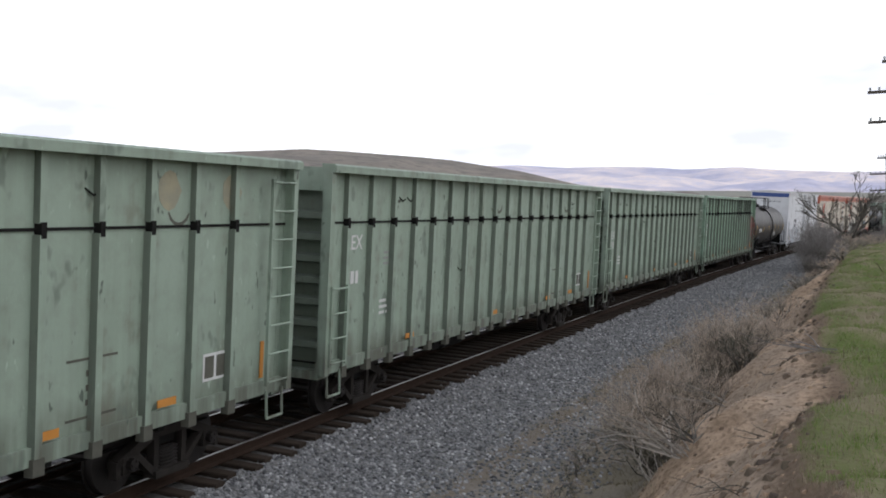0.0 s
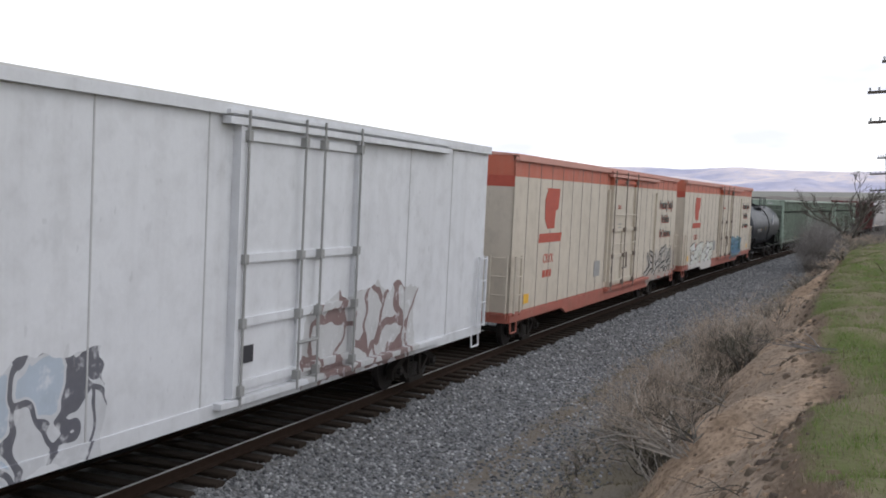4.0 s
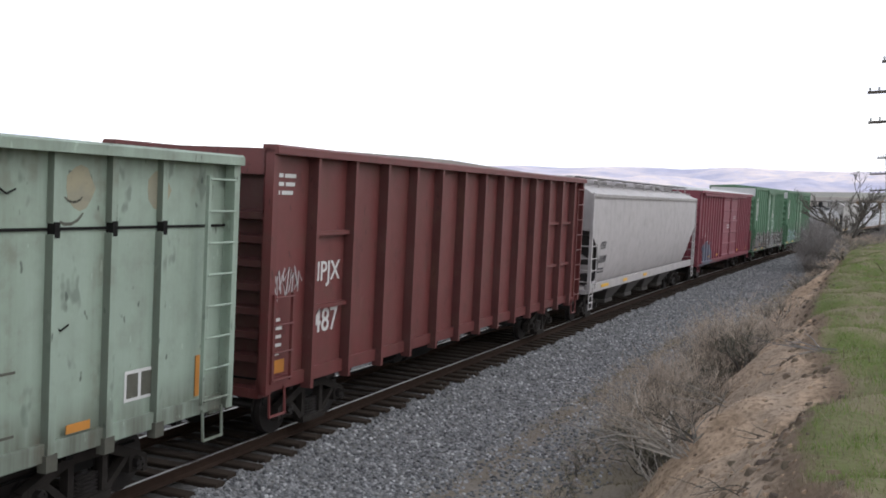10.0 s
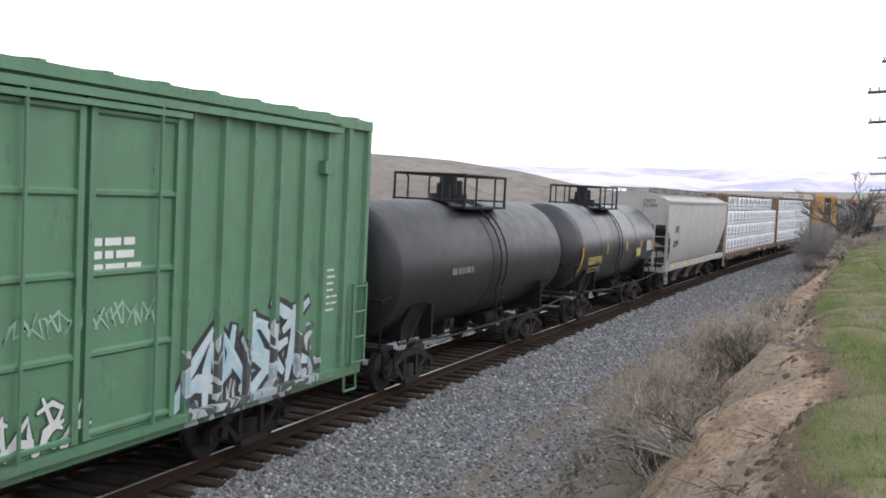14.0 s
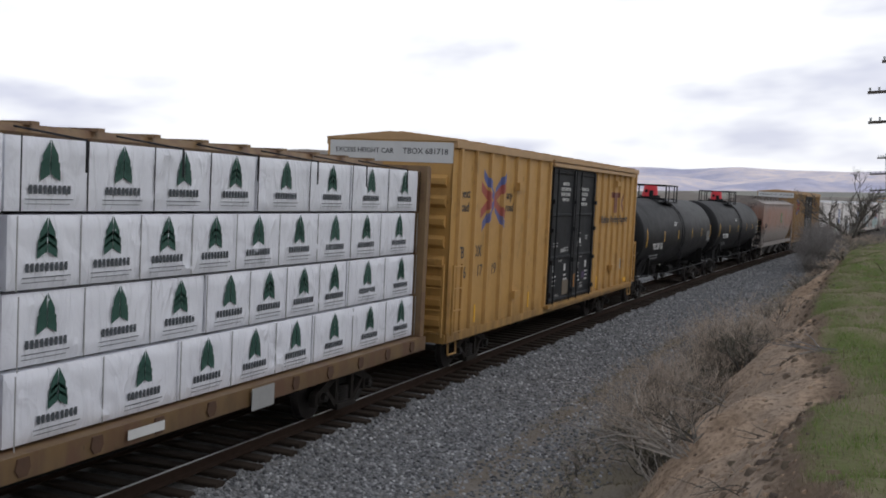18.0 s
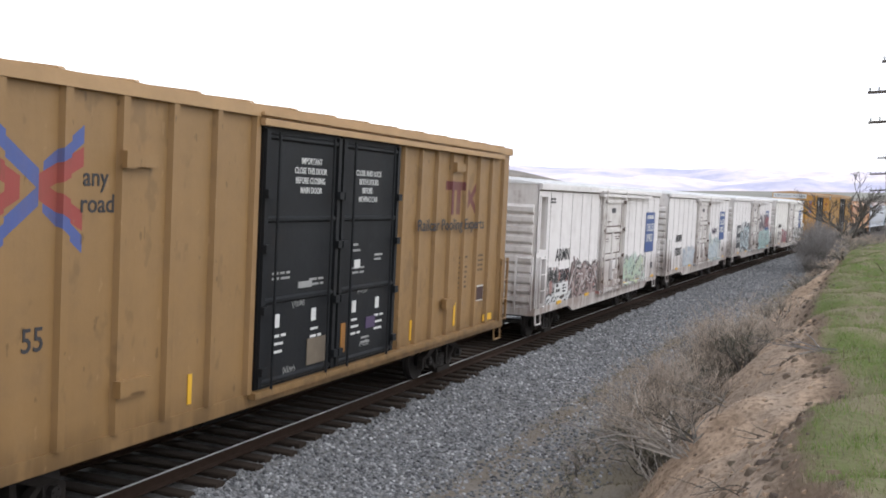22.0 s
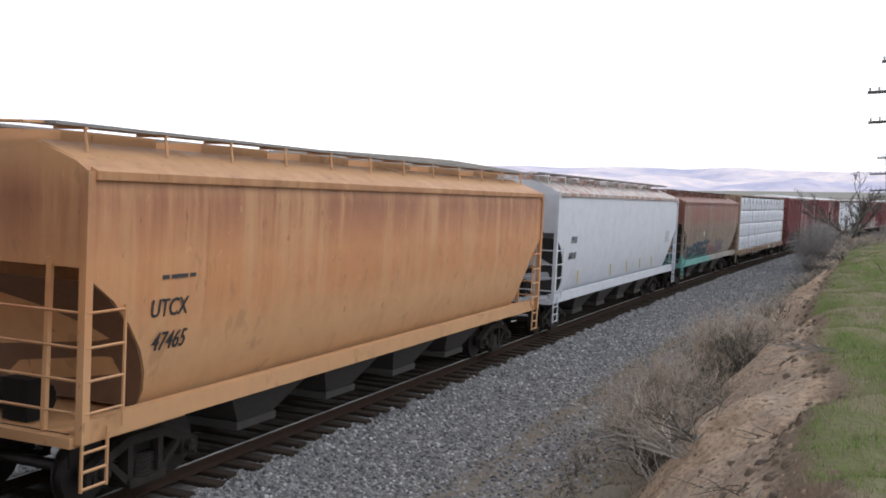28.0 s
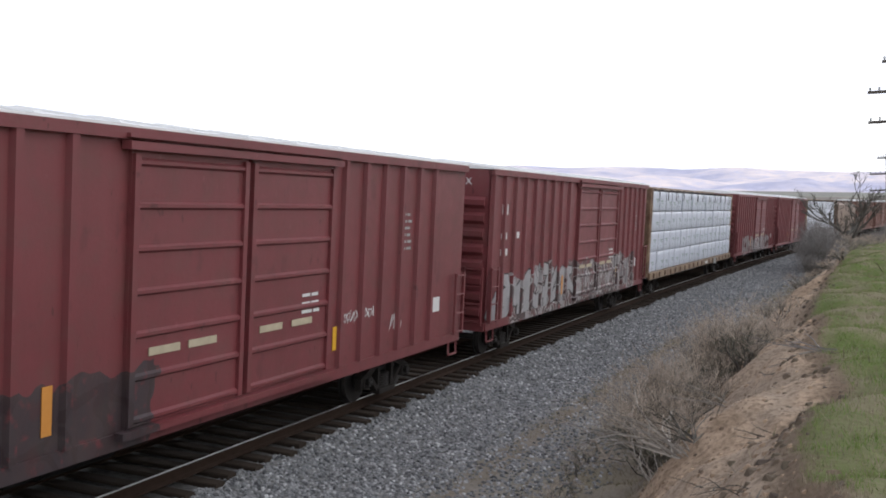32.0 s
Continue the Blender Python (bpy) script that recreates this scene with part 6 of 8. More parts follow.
for k, a0, a1, tags, num in REEF:
    car, L = start_car("refrigerator_car", a0, a1, "grimy white riveted refrigerator car covered in graffiti below", "refrigerator car", )
    tagged(car, group="white refrigerator cars")
    m = paint("old_white_paint_" + k, car, (0.76, 0.73, 0.712) if k != "d" else (0.75, 0.725, 0.675), rust=0.07, streak=0.1, streak_col=(0.30, 0.26, 0.23), fade=0.08, scuff=0.12, dirt_amount=0.22, dirt=(0.30, 0.24, 0.21), tags=tags, seed=ord(k) * 0.77, wash=((0.0, 2.0, (0.19, 0.14, 0.115), 0.85), (2.9, 9.0, (0.46, 0.43, 0.41), 0.15)))
    dm = paint("grimy_door_paint_" + k, car, (0.66, 0.63, 0.60), rust=0.24, rust_col=(0.17, 0.105, 0.08), streak=0.32, streak_col=(0.27, 0.20, 0.165), fade=0.10, scuff=0.15, dirt_amount=0.4, dirt=(0.27, 0.19, 0.155), seed=ord(k) * 0.31, wash=((0.2, 2.1, (0.20, 0.14, 0.11), 0.8),))
    boxy(car, L, 4.44, m, OLDROOF, doors=((6.6, 9.6),), door_mat=dm, seam_mat=RIVET, sill_mat=dm, seams=15, ends="ribs", ribs_n=10, rod_mat=dm, door_kind="plug", roof_ribs=16, roof_peak=0.14, rods=2, track=(6.3, 13.8), ladder_z=(2.4, 2.4), sill_drop=(3.2, 14.4), end_mat=dm, alcoves=((0.14, 0.72, 1.12, 2.36), (0.14, 0.72, 2.62, 4.08)) if k == "a" else ())
    g = Geo()
    for i in range(1, 15):
        q = L * i / 15
        if 6.5 < q < 9.7:
            continue
        for j in range(22):
            z = 1.15 + j * 0.14
            for dx in (-0.045, 0.045):
                g.box(L / 2 - q + dx - 0.009, L / 2 - q + dx + 0.009, 1.5, 1.507, z, z + 0.018)
    tagged(part("rivets", g, RIVET, car), kind="stuff")
    # dark strip laid along the panel top to draw the eave's shade
    part("eave_shade_strip", Geo().box(-L / 2, L / 2, 1.5, 1.5035, 4.235, 4.265), SOOT_AND_SHADE, car)
    if k == "a":
        graffiti(car, 3.3, 6.35, 1.05, 1.95, 5, spray("brick_red_spray", (0.13, 0.075, 0.07), (0.36, 0.29, 0.27), 4.0), INK_M, 1.513, spray("soot_spray", (0.05, 0.04, 0.04), (0.16, 0.12, 0.11)), PALE_SPRAY, 5, 0.2, 0.03)
        graffiti(car, 1.0, 3.4, 0.99, 1.3, 5, PALE_SPRAY, INK_M, 1.513, spray("soot_spray", (0.05, 0.04, 0.04), (0.16, 0.12, 0.11)), None, 15, 0.09, 0.03)
        plate(car, "data_board", 1.72, 3.05, 1.24, 1.60, WHITE_INK, 1.528, "white lettered data board")
        bars(car, 1.85, 1.5, 0.35, 2, INK_M, 1.541, 0.09, 0.15)
        bars(car, 2.5, 1.5, 0.35, 3, INK_M, 1.541, 0.04, 0.09)
        bars(car, 1.0, 4.0, 0.5, 2, INK_M, 1.511, 0.05, 0.09)
        front_word(car, "ARMN 912008", -1.2, 4.12, 0.13, BLACK_INK, L / 2 + 0.013)
        graffiti(car, 9.8, 13.2, 1.15, 1.85, 6, spray("pale_green_spray", (0.36, 0.47, 0.40), (0.46, 0.50, 0.36)), spray("grey_line", (0.12, 0.16, 0.15), (0.2, 0.24, 0.22)), 1.513, None, None, 8, 0.16, 0.03)
        tag_lines(car, 1.1, 1.6, 0.55, 0.5, INK_M, 3, 1.513, 0.03, 5)
    if k == "b":
        graffiti(car, 10.0, 13.4, 1.1, 1.95, 6, spray("pale_blue_fill", (0.42, 0.49, 0.52), (0.54, 0.56, 0.56)), spray("blue_grey_line", (0.20, 0.29, 0.33), (0.36, 0.41, 0.43)), 1.513, None, None, 21, 0.18, 0.04)
        tag_lines(car, 11.3, 2.35, 1.5, 0.45, spray("purple_spray", (0.06, 0.03, 0.09), (0.03, 0.02, 0.05)), 6, 1.513, 0.05, 9)
        graffiti(car, 3.7, 6.3, 1.1, 1.75, 4, spray("pale_blue_fill", (0.40, 0.46, 0.50), (0.50, 0.51, 0.52)), spray("blue_grey_line", (0.3, 0.34, 0.38), (0.38, 0.4, 0.44)), 1.513, None, None, 22, 0.2, 0.03)
    if k == "c":
        graffiti(car, 3.1, 6.4, 1.1, 2.5, 5, spray("white_spray", (0.55, 0.57, 0.57), (0.40, 0.50, 0.53)), INK_M, 1.513, INK_M, None, 31, 0.16, 0.06)
        graffiti(car, 9.9, 15.9, 1.0, 2.35, 7, spray("aqua_spray", (0.34, 0.52, 0.50), (0.46, 0.55, 0.52)), INK_M, 1.517, None, PALE_SPRAY, 35, 0.21, 0.036, 0.05)
        graffiti(car, 9.8, 14.6, 2.35, 3.25, 5, spray("charcoal_spray", (0.07, 0.065, 0.075), (0.20, 0.17, 0.18)), spray("ash_spray", (0.25, 0.23, 0.23), (0.36, 0.32, 0.32)), 1.513, None, None, 33, 0.24, 0.02, 0.05)
        graffiti(car, 13.6, 15.3, 2.5, 3.1, 2, spray("crimson_spray", (0.22, 0.025, 0.035), (0.16, 0.02, 0.03)), spray("ash_spray", (0.25, 0.23, 0.23), (0.36, 0.32, 0.32)), 1.524, None, None, 34, 0.2, 0.02, 0.3)
    if k == "d":
        tag_lines(car, 1.0, 1.25, 1.9, 0.35, INK_M, 5, 1.513, 0.035, 17)
        graffiti(car, 3.8, 6.5, 1.05, 1.95, 4, spray("wine_spray", (0.20, 0.035, 0.05), (0.28, 0.08, 0.09)), INK_M, 1.513, None, PALE_SPRAY, 36, 0.22, 0.04)
        graffiti(car, 10.3, 14.6, 1.1, 2.0, 6, spray("chalk_spray", (0.48, 0.47, 0.44), (0.42, 0.41, 0.39)), INK_M, 1.513, None, None, 37, 0.16, 0.04)
    plate(car, "placard", 7.9, 8.4, 3.62, 3.78, BLACK_INK, 1.552)
    h = L / 2
    for q in (6.62, 6.92, 9.28, 9.58):
        part("door_gap", Geo().box(h - q - 0.04, h - q + 0.04, 1.55, 1.556, 1.15, 4.12), SOOT_AND_SHADE, car)
    for z in (1.2, 2.02, 2.24, 2.92, 3.16, 4.06):
        part("door_gap", Geo().box(h - 9.3, h - 6.9, 1.55, 1.555, z - 0.02, z + 0.02), SOOT_AND_SHADE, car)
    for q in (6.75, 9.43):
        for z in (1.35, 2.12, 3.04, 4.0):
            part("door_hinge", Geo().box(h - q - 0.09, h - q + 0.09, 1.6, 1.65, z - 0.035, z + 0.035).cyl((h - q, 1.66, z - 0.07), (h - q, 1.66, z + 0.07), 0.03, 8), SOOT_AND_SHADE, car, "rusty door hinge")
    part("door_vent", Geo().box(h - 8.75, h - 8.42, 1.55, 1.60, 1.62, 1.88).cyl((h - 9.05, 1.60, 1.72), (h - 9.05, 1.63, 1.72), 0.1, 12), SOOT_AND_SHADE, car)
    bars(car, 7.1, 2.72, 0.5, 2, SOOT_AND_SHADE, 1.556, 0.035, 0.08)
    bars(car, 8.55, 2.78, 0.6, 2, SOOT_AND_SHADE, 1.556, 0.035, 0.08)
    bars(car, 7.35, 3.30, 0.5, 1, SOOT_AND_SHADE, 1.556, 0.04)
    part("door_latch", Geo().box(h - 8.35, h - 7.95, 1.55, 1.66, 1.35, 2.0).box(h - 8.9, h - 8.55, 1.55, 1.6, 1.5, 1.75), m, car)
    part("blue_panel", Geo().box(L / 2 - 15.25, L / 2 - 13.62, 1.514, 1.52, 2.05, 3.62), ROYAL, car, "faded blue advertising panel")
    bars(car, 13.8, 3.36, 1.3, 1, WHITE_INK, 1.522, 0.14)
    word(car, "CHILLED", 13.75, 2.88, 0.31, WHITE_INK, 1.522, 0.86)
    word(car, "EXPRESS", 13.75, 2.46, 0.31, WHITE_INK, 1.522, 0.77)
    if k == "c":
        part("black_panel", Geo().box(L / 2 - 3.0, L / 2 - 1.5, 1.503, 1.509, 1.35, 2.75), BLACK_INK, car)
    word(car, "ARMN", 1.75, 2.25, 0.36, WHITE_INK if k == "c" else BLACK_INK, 1.511)
    word(car, num, 1.7, 1.65, 0.36, WHITE_INK if k == "c" else BLACK_INK, 1.511)
    for q in (2.0, 5.0, 10.2, 12.3, 15.0):
        plate(car, "reflector", q, q + 0.45, 1.0, 1.09, YELLOW, 1.532)
    g = Geo().box(L / 2 - 15.3, L / 2 - 14.95, 1.503, 1.508, 1.35, 1.6)
    part("data_panel", g, BLACK_INK, car)

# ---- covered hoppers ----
SHADY = plain("dark_chute", (0.05, 0.046, 0.043))
DARK_SLOPE = plain("dark_slope_sheet", (0.03, 0.028, 0.027), 0.8)
DULL = plain("dusty_grey_chute", (0.075, 0.069, 0.063))
car, L = start_car("covered_hopper", 248.7, 267.9, "pale grey round-sided covered hopper with black marks", "hopper car")
m = paint("pale_grey_hopper", car, (0.43, 0.405, 0.40), rust=0.04, streak=0.2, fade=0.08, dirt_amount=0.25, seed=2.0, scuff=0.12)
hopper(car, L, 4.77, m, dark=DARK_SLOPE, chute_mat=DULL, notch=1.5)
hop_word(car, "CITX", 1.42, 2.42, 0.26, BLACK_INK)
hop_word(car, "701900", 1.38, 1.95, 0.26, BLACK_INK)
front_word(car, "CITX", 0.45, 4.05, 0.15, BLACK_INK, L / 2 - 0.225)
front_word(car, "701900", 0.45, 3.85, 0.15, BLACK_INK, L / 2 - 0.225)
bars(car, 1.45, 1.72, 0.9, 2, BLACK_INK, hopper_y(1.72) + 0.012, 0.05, 0.11)
plate(car, "reflector", 1.9, 2.9, 1.12, 1.22, YELLOW, 1.52)
plate(car, "reflector", 5.0, 5.6, 1.12, 1.22, YELLOW, 1.52)
plate(car, "reflector", 8.3, 8.9, 1.12, 1.22, YELLOW, 1.52)
car, L = start_car("covered_hopper", 347.75, 364.1, "grey round-sided covered hopper with black lettering", "hopper car")
m = paint("warm_grey_hopper", car, (0.36, 0.345, 0.325), rust=0.04, streak=0.2, fade=0.1, dirt_amount=0.25, seed=3.4)
hopper(car, L, 4.64, m, dark=DARK_SLOPE, chute_mat=DULL, bays=3, notch=1.4)
hop_word(car, "CHTT", 1.9, 2.70, 0.31, BLACK_INK)
hop_word(car, "721999", 1.75, 2.05, 0.31, BLACK_INK)
front_word(car, "CHTT", 0.45, 4.0, 0.15, BLACK_INK, L / 2 - 0.225)
front_word(car, "721999", 0.45, 3.8, 0.15, BLACK_INK, L / 2 - 0.225)
for q in (1.6, 4.6, 7.6):
    plate(car, "reflector", q, q + 0.7, 1.12, 1.24, YELLOW, 1.52)
car, L = start_car("covered_hopper", 465.7, 482.3, "rust-stained grey covered hopper with a green round emblem", "hopper car")
m = paint("rust_stained_hopper", car, (0.235, 0.205, 0.185), rust=0.10, rust_col=(0.22, 0.09, 0.055), streak=0.35, streak_col=(0.24, 0.2, 0.17), fade=0.1, seed=5.0, wash=((1.9, 4.0, (0.30, 0.13, 0.075), 1.0), (2.3, 4.3, (0.27, 0.11, 0.065), 0.7)))
hopper(car, L, 4.67, m, dark=DARK_SLOPE, chute_mat=DULL, bays=3, notch=1.4)
hop_word(car, "CGOX", 1.5, 2.42, 0.29, BLACK_INK)
hop_word(car, "1183", 1.42, 1.95, 0.29, BLACK_INK)
front_word(car, "CGOX", 0.5, 4.0, 0.15, BLACK_INK, L / 2 - 0.225)
front_word(car, "1183", 0.5, 3.8, 0.15, BLACK_INK, L / 2 - 0.225)
part("emblem", Geo().cyl((L / 2 - 9.7, 1.58, 3.05), (L / 2 - 9.7, 1.592, 3.05), 0.42, 24), plain("green_emblem", (0.09, 0.20, 0.06)), car, "green round emblem")
part("emblem", Geo().cyl((L / 2 - 9.75, 1.592, 3.05), (L / 2 - 9.75, 1.596, 3.05), 0.2, 20), GREYS, car)
car, L = start_car("covered_hopper", 616.5, 634.25, "orange-tan rust-washed covered hopper with black marks", "hopper car")
m = paint("orange_tan_hopper", car, (0.53, 0.295, 0.14), rust=0.10, rust_col=(0.36, 0.135, 0.05), streak=0.25, streak_col=(0.44, 0.23, 0.11), fade=0.10, seed=6.1, dirt_amount=0.15, wash=((1.9, 4.3, (0.50, 0.215, 0.085), 1.0), (3.1, 4.35, (0.24, 0.08, 0.042), 0.9)))
hopper(car, L, 4.68, m, dark=plain("brown_slope_sheet", (0.16, 0.085, 0.05)), chute_mat=SHADY, bays=4, boards=12)
hop_word(car, "UTCX", 1.36, 2.38, 0.23, BLACK_INK)
hop_word(car, "47465", 1.45, 1.95, 0.23, BLACK_INK)
bars(car, 1.55, 2.85, 0.7, 1, BLACK_INK, 1.58, 0.05)
car, L = start_car("covered_hopper", 635.4, 653.9, "clean white covered hopper with rusty roof stains", "hopper car")
m = paint("white_hopper", car, (0.52, 0.55, 0.60), rust=0.02, streak=0.1, fade=0.05, dirt_amount=0.15, seed=7.7, scuff=0.08)
m2 = paint("stained_white_roof", car, (0.52, 0.49, 0.47), rust=0.6, rust_col=(0.32, 0.13, 0.08), streak=0.4, streak_col=(0.32, 0.2, 0.15), seed=7.9)
hopper(car, L, 4.75, m, m2, dark=DARK_SLOPE, chute_mat=SHADY, bays=4)
hop_word(car, "FPAX", 1.72, 2.72, 0.22, BLACK_INK)
hop_word(car, "080140", 1.58, 2.24, 0.22, BLACK_INK)
bars(car, 15.9, 2.75, 0.8, 5, GREYS, 1.583, 0.04, 0.09)
for q in (2.8, 6.9, 9.3, 11.5, 13.6):
    plate(car, "reflector", q, q + 0.09, 1.45, 1.85, plain("dull_yellow", (0.45, 0.36, 0.08)), 1.5)
car, L = start_car("covered_hopper", 655.2, 672.4, "rusty brown covered hopper with teal and black graffiti", "hopper car")
m = paint("rusty_brown_hopper", car, (0.24, 0.195, 0.145), rust=0.2, rust_col=(0.18, 0.045, 0.028), streak=0.4, streak_col=(0.17, 0.07, 0.045), fade=0.15, seed=8.3, wash=((2.5, 9, (0.17, 0.042, 0.027), 1.0), (3.0, 9, (0.19, 0.05, 0.03), 0.8), (1.9, 3.2, (0.11, 0.07, 0.05), 0.75)),
          tags=((0.6, 8.6, 0.7, 1.62, ((0.09, 0.36, 0.35), (0.10, 0.38, 0.36), (0.12, 0.40, 0.38)), 0.4), (-6.8, 0.4, 0.7, 1.75, ((0.26, 0.25, 0.23), (0.30, 0.285, 0.265), (0.34, 0.325, 0.30)), 0.35)))
hopper(car, L, 4.63, m, dark=DARK_SLOPE, chute_mat=SHADY, bays=3)
graffiti(car, 1.2, 7.3, 1.35, 2.05, 7, spray("navy_spray", (0.018, 0.032, 0.05), (0.03, 0.05, 0.075)), spray("grey_rim_spray", (0.30, 0.30, 0.28), (0.2, 0.24, 0.24)), 1.512, None, None, 71, 0.22, 0.03, 0.45, True)
graffiti(car, 7.6, 9.0, 1.3, 1.75, 2, spray("wine_fill", (0.20, 0.03, 0.04), (0.30, 0.12, 0.12)), spray("pink_rim_spray", (0.40, 0.28, 0.28), (0.3, 0.2, 0.2)), 1.512, None, None, 72, 0.16, 0.03, 0.1, True)
graffiti(car, 9.6, 12.2, 1.4, 2.0, 3, spray("grey_mauve_spray", (0.13, 0.11, 0.13), (0.2, 0.17, 0.19)), spray("plum_rim_spray", (0.09, 0.04, 0.06), (0.14, 0.06, 0.08)), 1.512, None, None, 73, 0.24, 0.02, 0.2, True)
part("emblem", Geo().cyl((L / 2 - 5.6, 1.57, 2.5), (L / 2 - 5.6, 1.585, 2.5), 0.13, 18), WHITE_INK, car)

# ---- box cars ----
def small_marks(car, L, qs, z=0.93):
    for q in qs:
        plate(car, "reflector", q, q + 0.46, z, z + 0.10, YELLOW, 1.532)


car, L = start_car("box_car", 269.3, 286.9, "faded crimson box car with a grey-blue painted patch", "box car")
m = paint("crimson_paint", car, (0.205, 0.036, 0.055), rust=0.05, streak=0.2, streak_col=(0.11, 0.02, 0.024), seed=1.6, tags=((5.3, 8.2, 0.5, 1.95, ((0.10, 0.14, 0.19), (0.13, 0.17, 0.22), (0.12, 0.16, 0.21)), 0.3),))
boxy(car, L, 4.72, m, OLDROOF, posts=[0.58 + 0.73 * i for i in range(8)] + [12.1 + 0.72 * i for i in range(8)], doors=((6.5, 9.05), (9.15, 11.75)), door_mat=m, door_ribs=5, track=(0.4, L - 3.0), eave=0)
plate(car, "data_panel", L - 1.9, L - 1.4, 1.5, 1.86, WHITE_INK, 1.504, "white-bordered data panel")
plate(car, "data_panel", L - 1.86, L - 1.44, 1.53, 1.83, BLACK_INK, 1.517)
plate(car, "data_plate", L - 1.8, L - 1.3, 1.2, 1.34, YELLOW, 1.504)
word(car, "HS", 0.70, 2.66, 0.29, WHITE_INK, 1.505, 0.8)
word(car, "32", 1.40, 2.66, 0.29, WHITE_INK, 1.505, 0.88)
word(car, "26", 2.16, 2.66, 0.29, WHITE_INK, 1.505, 0.88)
front_word(car, "HS 3226", 0.25, 4.37, 0.15, WHITE_INK, L / 2 + 0.003)
bars(car, 1.5, 2.45, 0.4, 2, WHITE_INK)
bars(car, 0.72, 2.4, 0.3, 2, WHITE_INK)
bars(car, 8.1, 2.8, 0.8, 2, WHITE_INK, 1.556)
bars(car, 10.3, 3.3, 0.7, 3, WHITE_INK, 1.556, 0.035, 0.12)
bars(car, 0.5, 1.95, 0.45, 6, GREYS, 1.505, 0.06, 0.1)
plate(car, "data_panel", 2.25, 2.55, 2.02, 2.36, WHITE_INK, 1.503)
plate(car, "data_panel", 2.29, 2.51, 2.06, 2.32, m, 1.5065)
plate(car, "reflector", 0.45, 0.95, 1.12, 1.42, YELLOW, 1.532)
for a, b in ((6.5, 9.05), (9.15, 11.75)):
    for f in (0.12, 0.45, 0.8):
        plate(car, "door_patch", a + f * (b - a), a + f * (b - a) + 0.34, 1.42, 1.70, m, 1.553)
small_marks(car, L, (2.7, 5.2, 7.4, 10.0, 12.2), 1.2)
DARK_RED = (0.155, 0.027, 0.031)
TAG_K = ((0.02, 0.02, 0.022), (0.03, 0.03, 0.033), (0.14, 0.13, 0.13))
for a0, a1, tags in ((696.7, 715.3, ((1.2, 9.2, 0.6, 1.8, TAG_K[:2], 0.5),)), (717.0, 734.4, ((-7.0, 7.0, 0.8, 2.1, ((0.30, 0.29, 0.29), (0.10, 0.05, 0.05), (0.38, 0.37, 0.36), (0.05, 0.04, 0.04), (0.14, 0.04, 0.04)), 0.7),)),
                     (758.6, 776.0, ((-6.0, 6.0, 0.8, 1.9, ((0.30, 0.29, 0.29), (0.10, 0.05, 0.05)), 0.6),)), (777.7, 795.0, ())):
    car, L = start_car("box_car", a0, a1, "oxide red double-door box car, graffiti along its foot" if tags else "oxide red double-door box car", "box car")
    tagged(car, group="oxide red box cars")
    m = paint("oxide_boxcar_paint", car, DARK_RED, rust=0.06, streak=0.22, streak_col=(0.09, 0.022, 0.02), tags=tags, seed=a0 * 0.013)
    boxy(car, L, 4.70, m, OLDROOF, posts=[0.15 + 0.80 * i for i in range(9)] + [12.95 + 0.78 * i for i in range(6)], doors=((7.5, 9.95), (10.05, 12.5)), door_mat=m, door_ribs=6, track=(7.35, 12.65), eave=0)
    bars(car, 0.85, 3.6, 0.5, 1, WHITE_INK, 1.505, 0.25)
    if a0 == 717.0:
        graffiti(car, 0.5, 7.2, 1.0, 2.0, 6, plain("silver_fill", (0.30, 0.29, 0.29)), INK_M, 1.505, None, None, 61, 0.34, 0.04)
    if a0 == 696.7:
        tag_lines(car, 4.6, 1.3, 0.5, 0.6, WHITE_INK, 1, 1.505, 0.04, 4)
        tag_lines(car, 13.1, 1.75, 1.2, 0.25, WHITE_INK, 4, 1.505, 0.03, 6)
        tag_lines(car, 15.0, 1.35, 0.5, 0.55, WHITE_INK, 1, 1.505, 0.035, 8)
    bars(car, 0.85, 3.0, 0.5, 2, WHITE_INK, 1.505, 0.16, 0.4)
    bars(car, 1.7, 3.0, 0.5, 1, WHITE_INK, 1.505, 0.16)
    bars(car, 15.4, 3.6, 0.4, 6, GREYS, 1.505, 0.05)
    for q in (7.9, 8.7, 10.4, 11.3):
        plate(car, "door_label", q, q + 0.62, 1.92, 2.02, plain("faded_tan_label", (0.42, 0.36, 0.25)), 1.556)
    bars(car, 11.6, 2.35, 0.6, 3, WHITE_INK, 1.556, 0.05)
    plate(car, "reflector", 6.2, 6.35, 1.25, 1.8, ORANGE, 1.503)
    plate(car, "reflector", 12.75, 12.87, 1.35, 1.75, YELLOW, 1.503)
    plate(car, "data_panel", L - 1.6, L - 1.2, 1.6, 1.9, WHITE_INK, 1.503)
    front_word(car, "ABOX", 0.4, 4.3, 0.16, WHITE_INK, L / 2 + 0.003)
FOREST = (0.085, 0.195, 0.108)
SILVER = plain("silver_spray", (0.36, 0.35, 0.35))
G1 = ((0.10, 0.06, 0.06), (0.30, 0.28, 0.28), (0.34, 0.20, 0.13), (0.05, 0.03, 0.04), (0.36, 0.34, 0.34), (0.12, 0.08, 0.08))
G2 = ((0.05, 0.05, 0.06), (0.35, 0.42, 0.48), (0.30, 0.42, 0.50), (0.07, 0.05, 0.07), (0.50, 0.52, 0.53))
CAP = plain("white_end_cap", (0.55, 0.56, 0.56), 0.6, 0, 0.1)
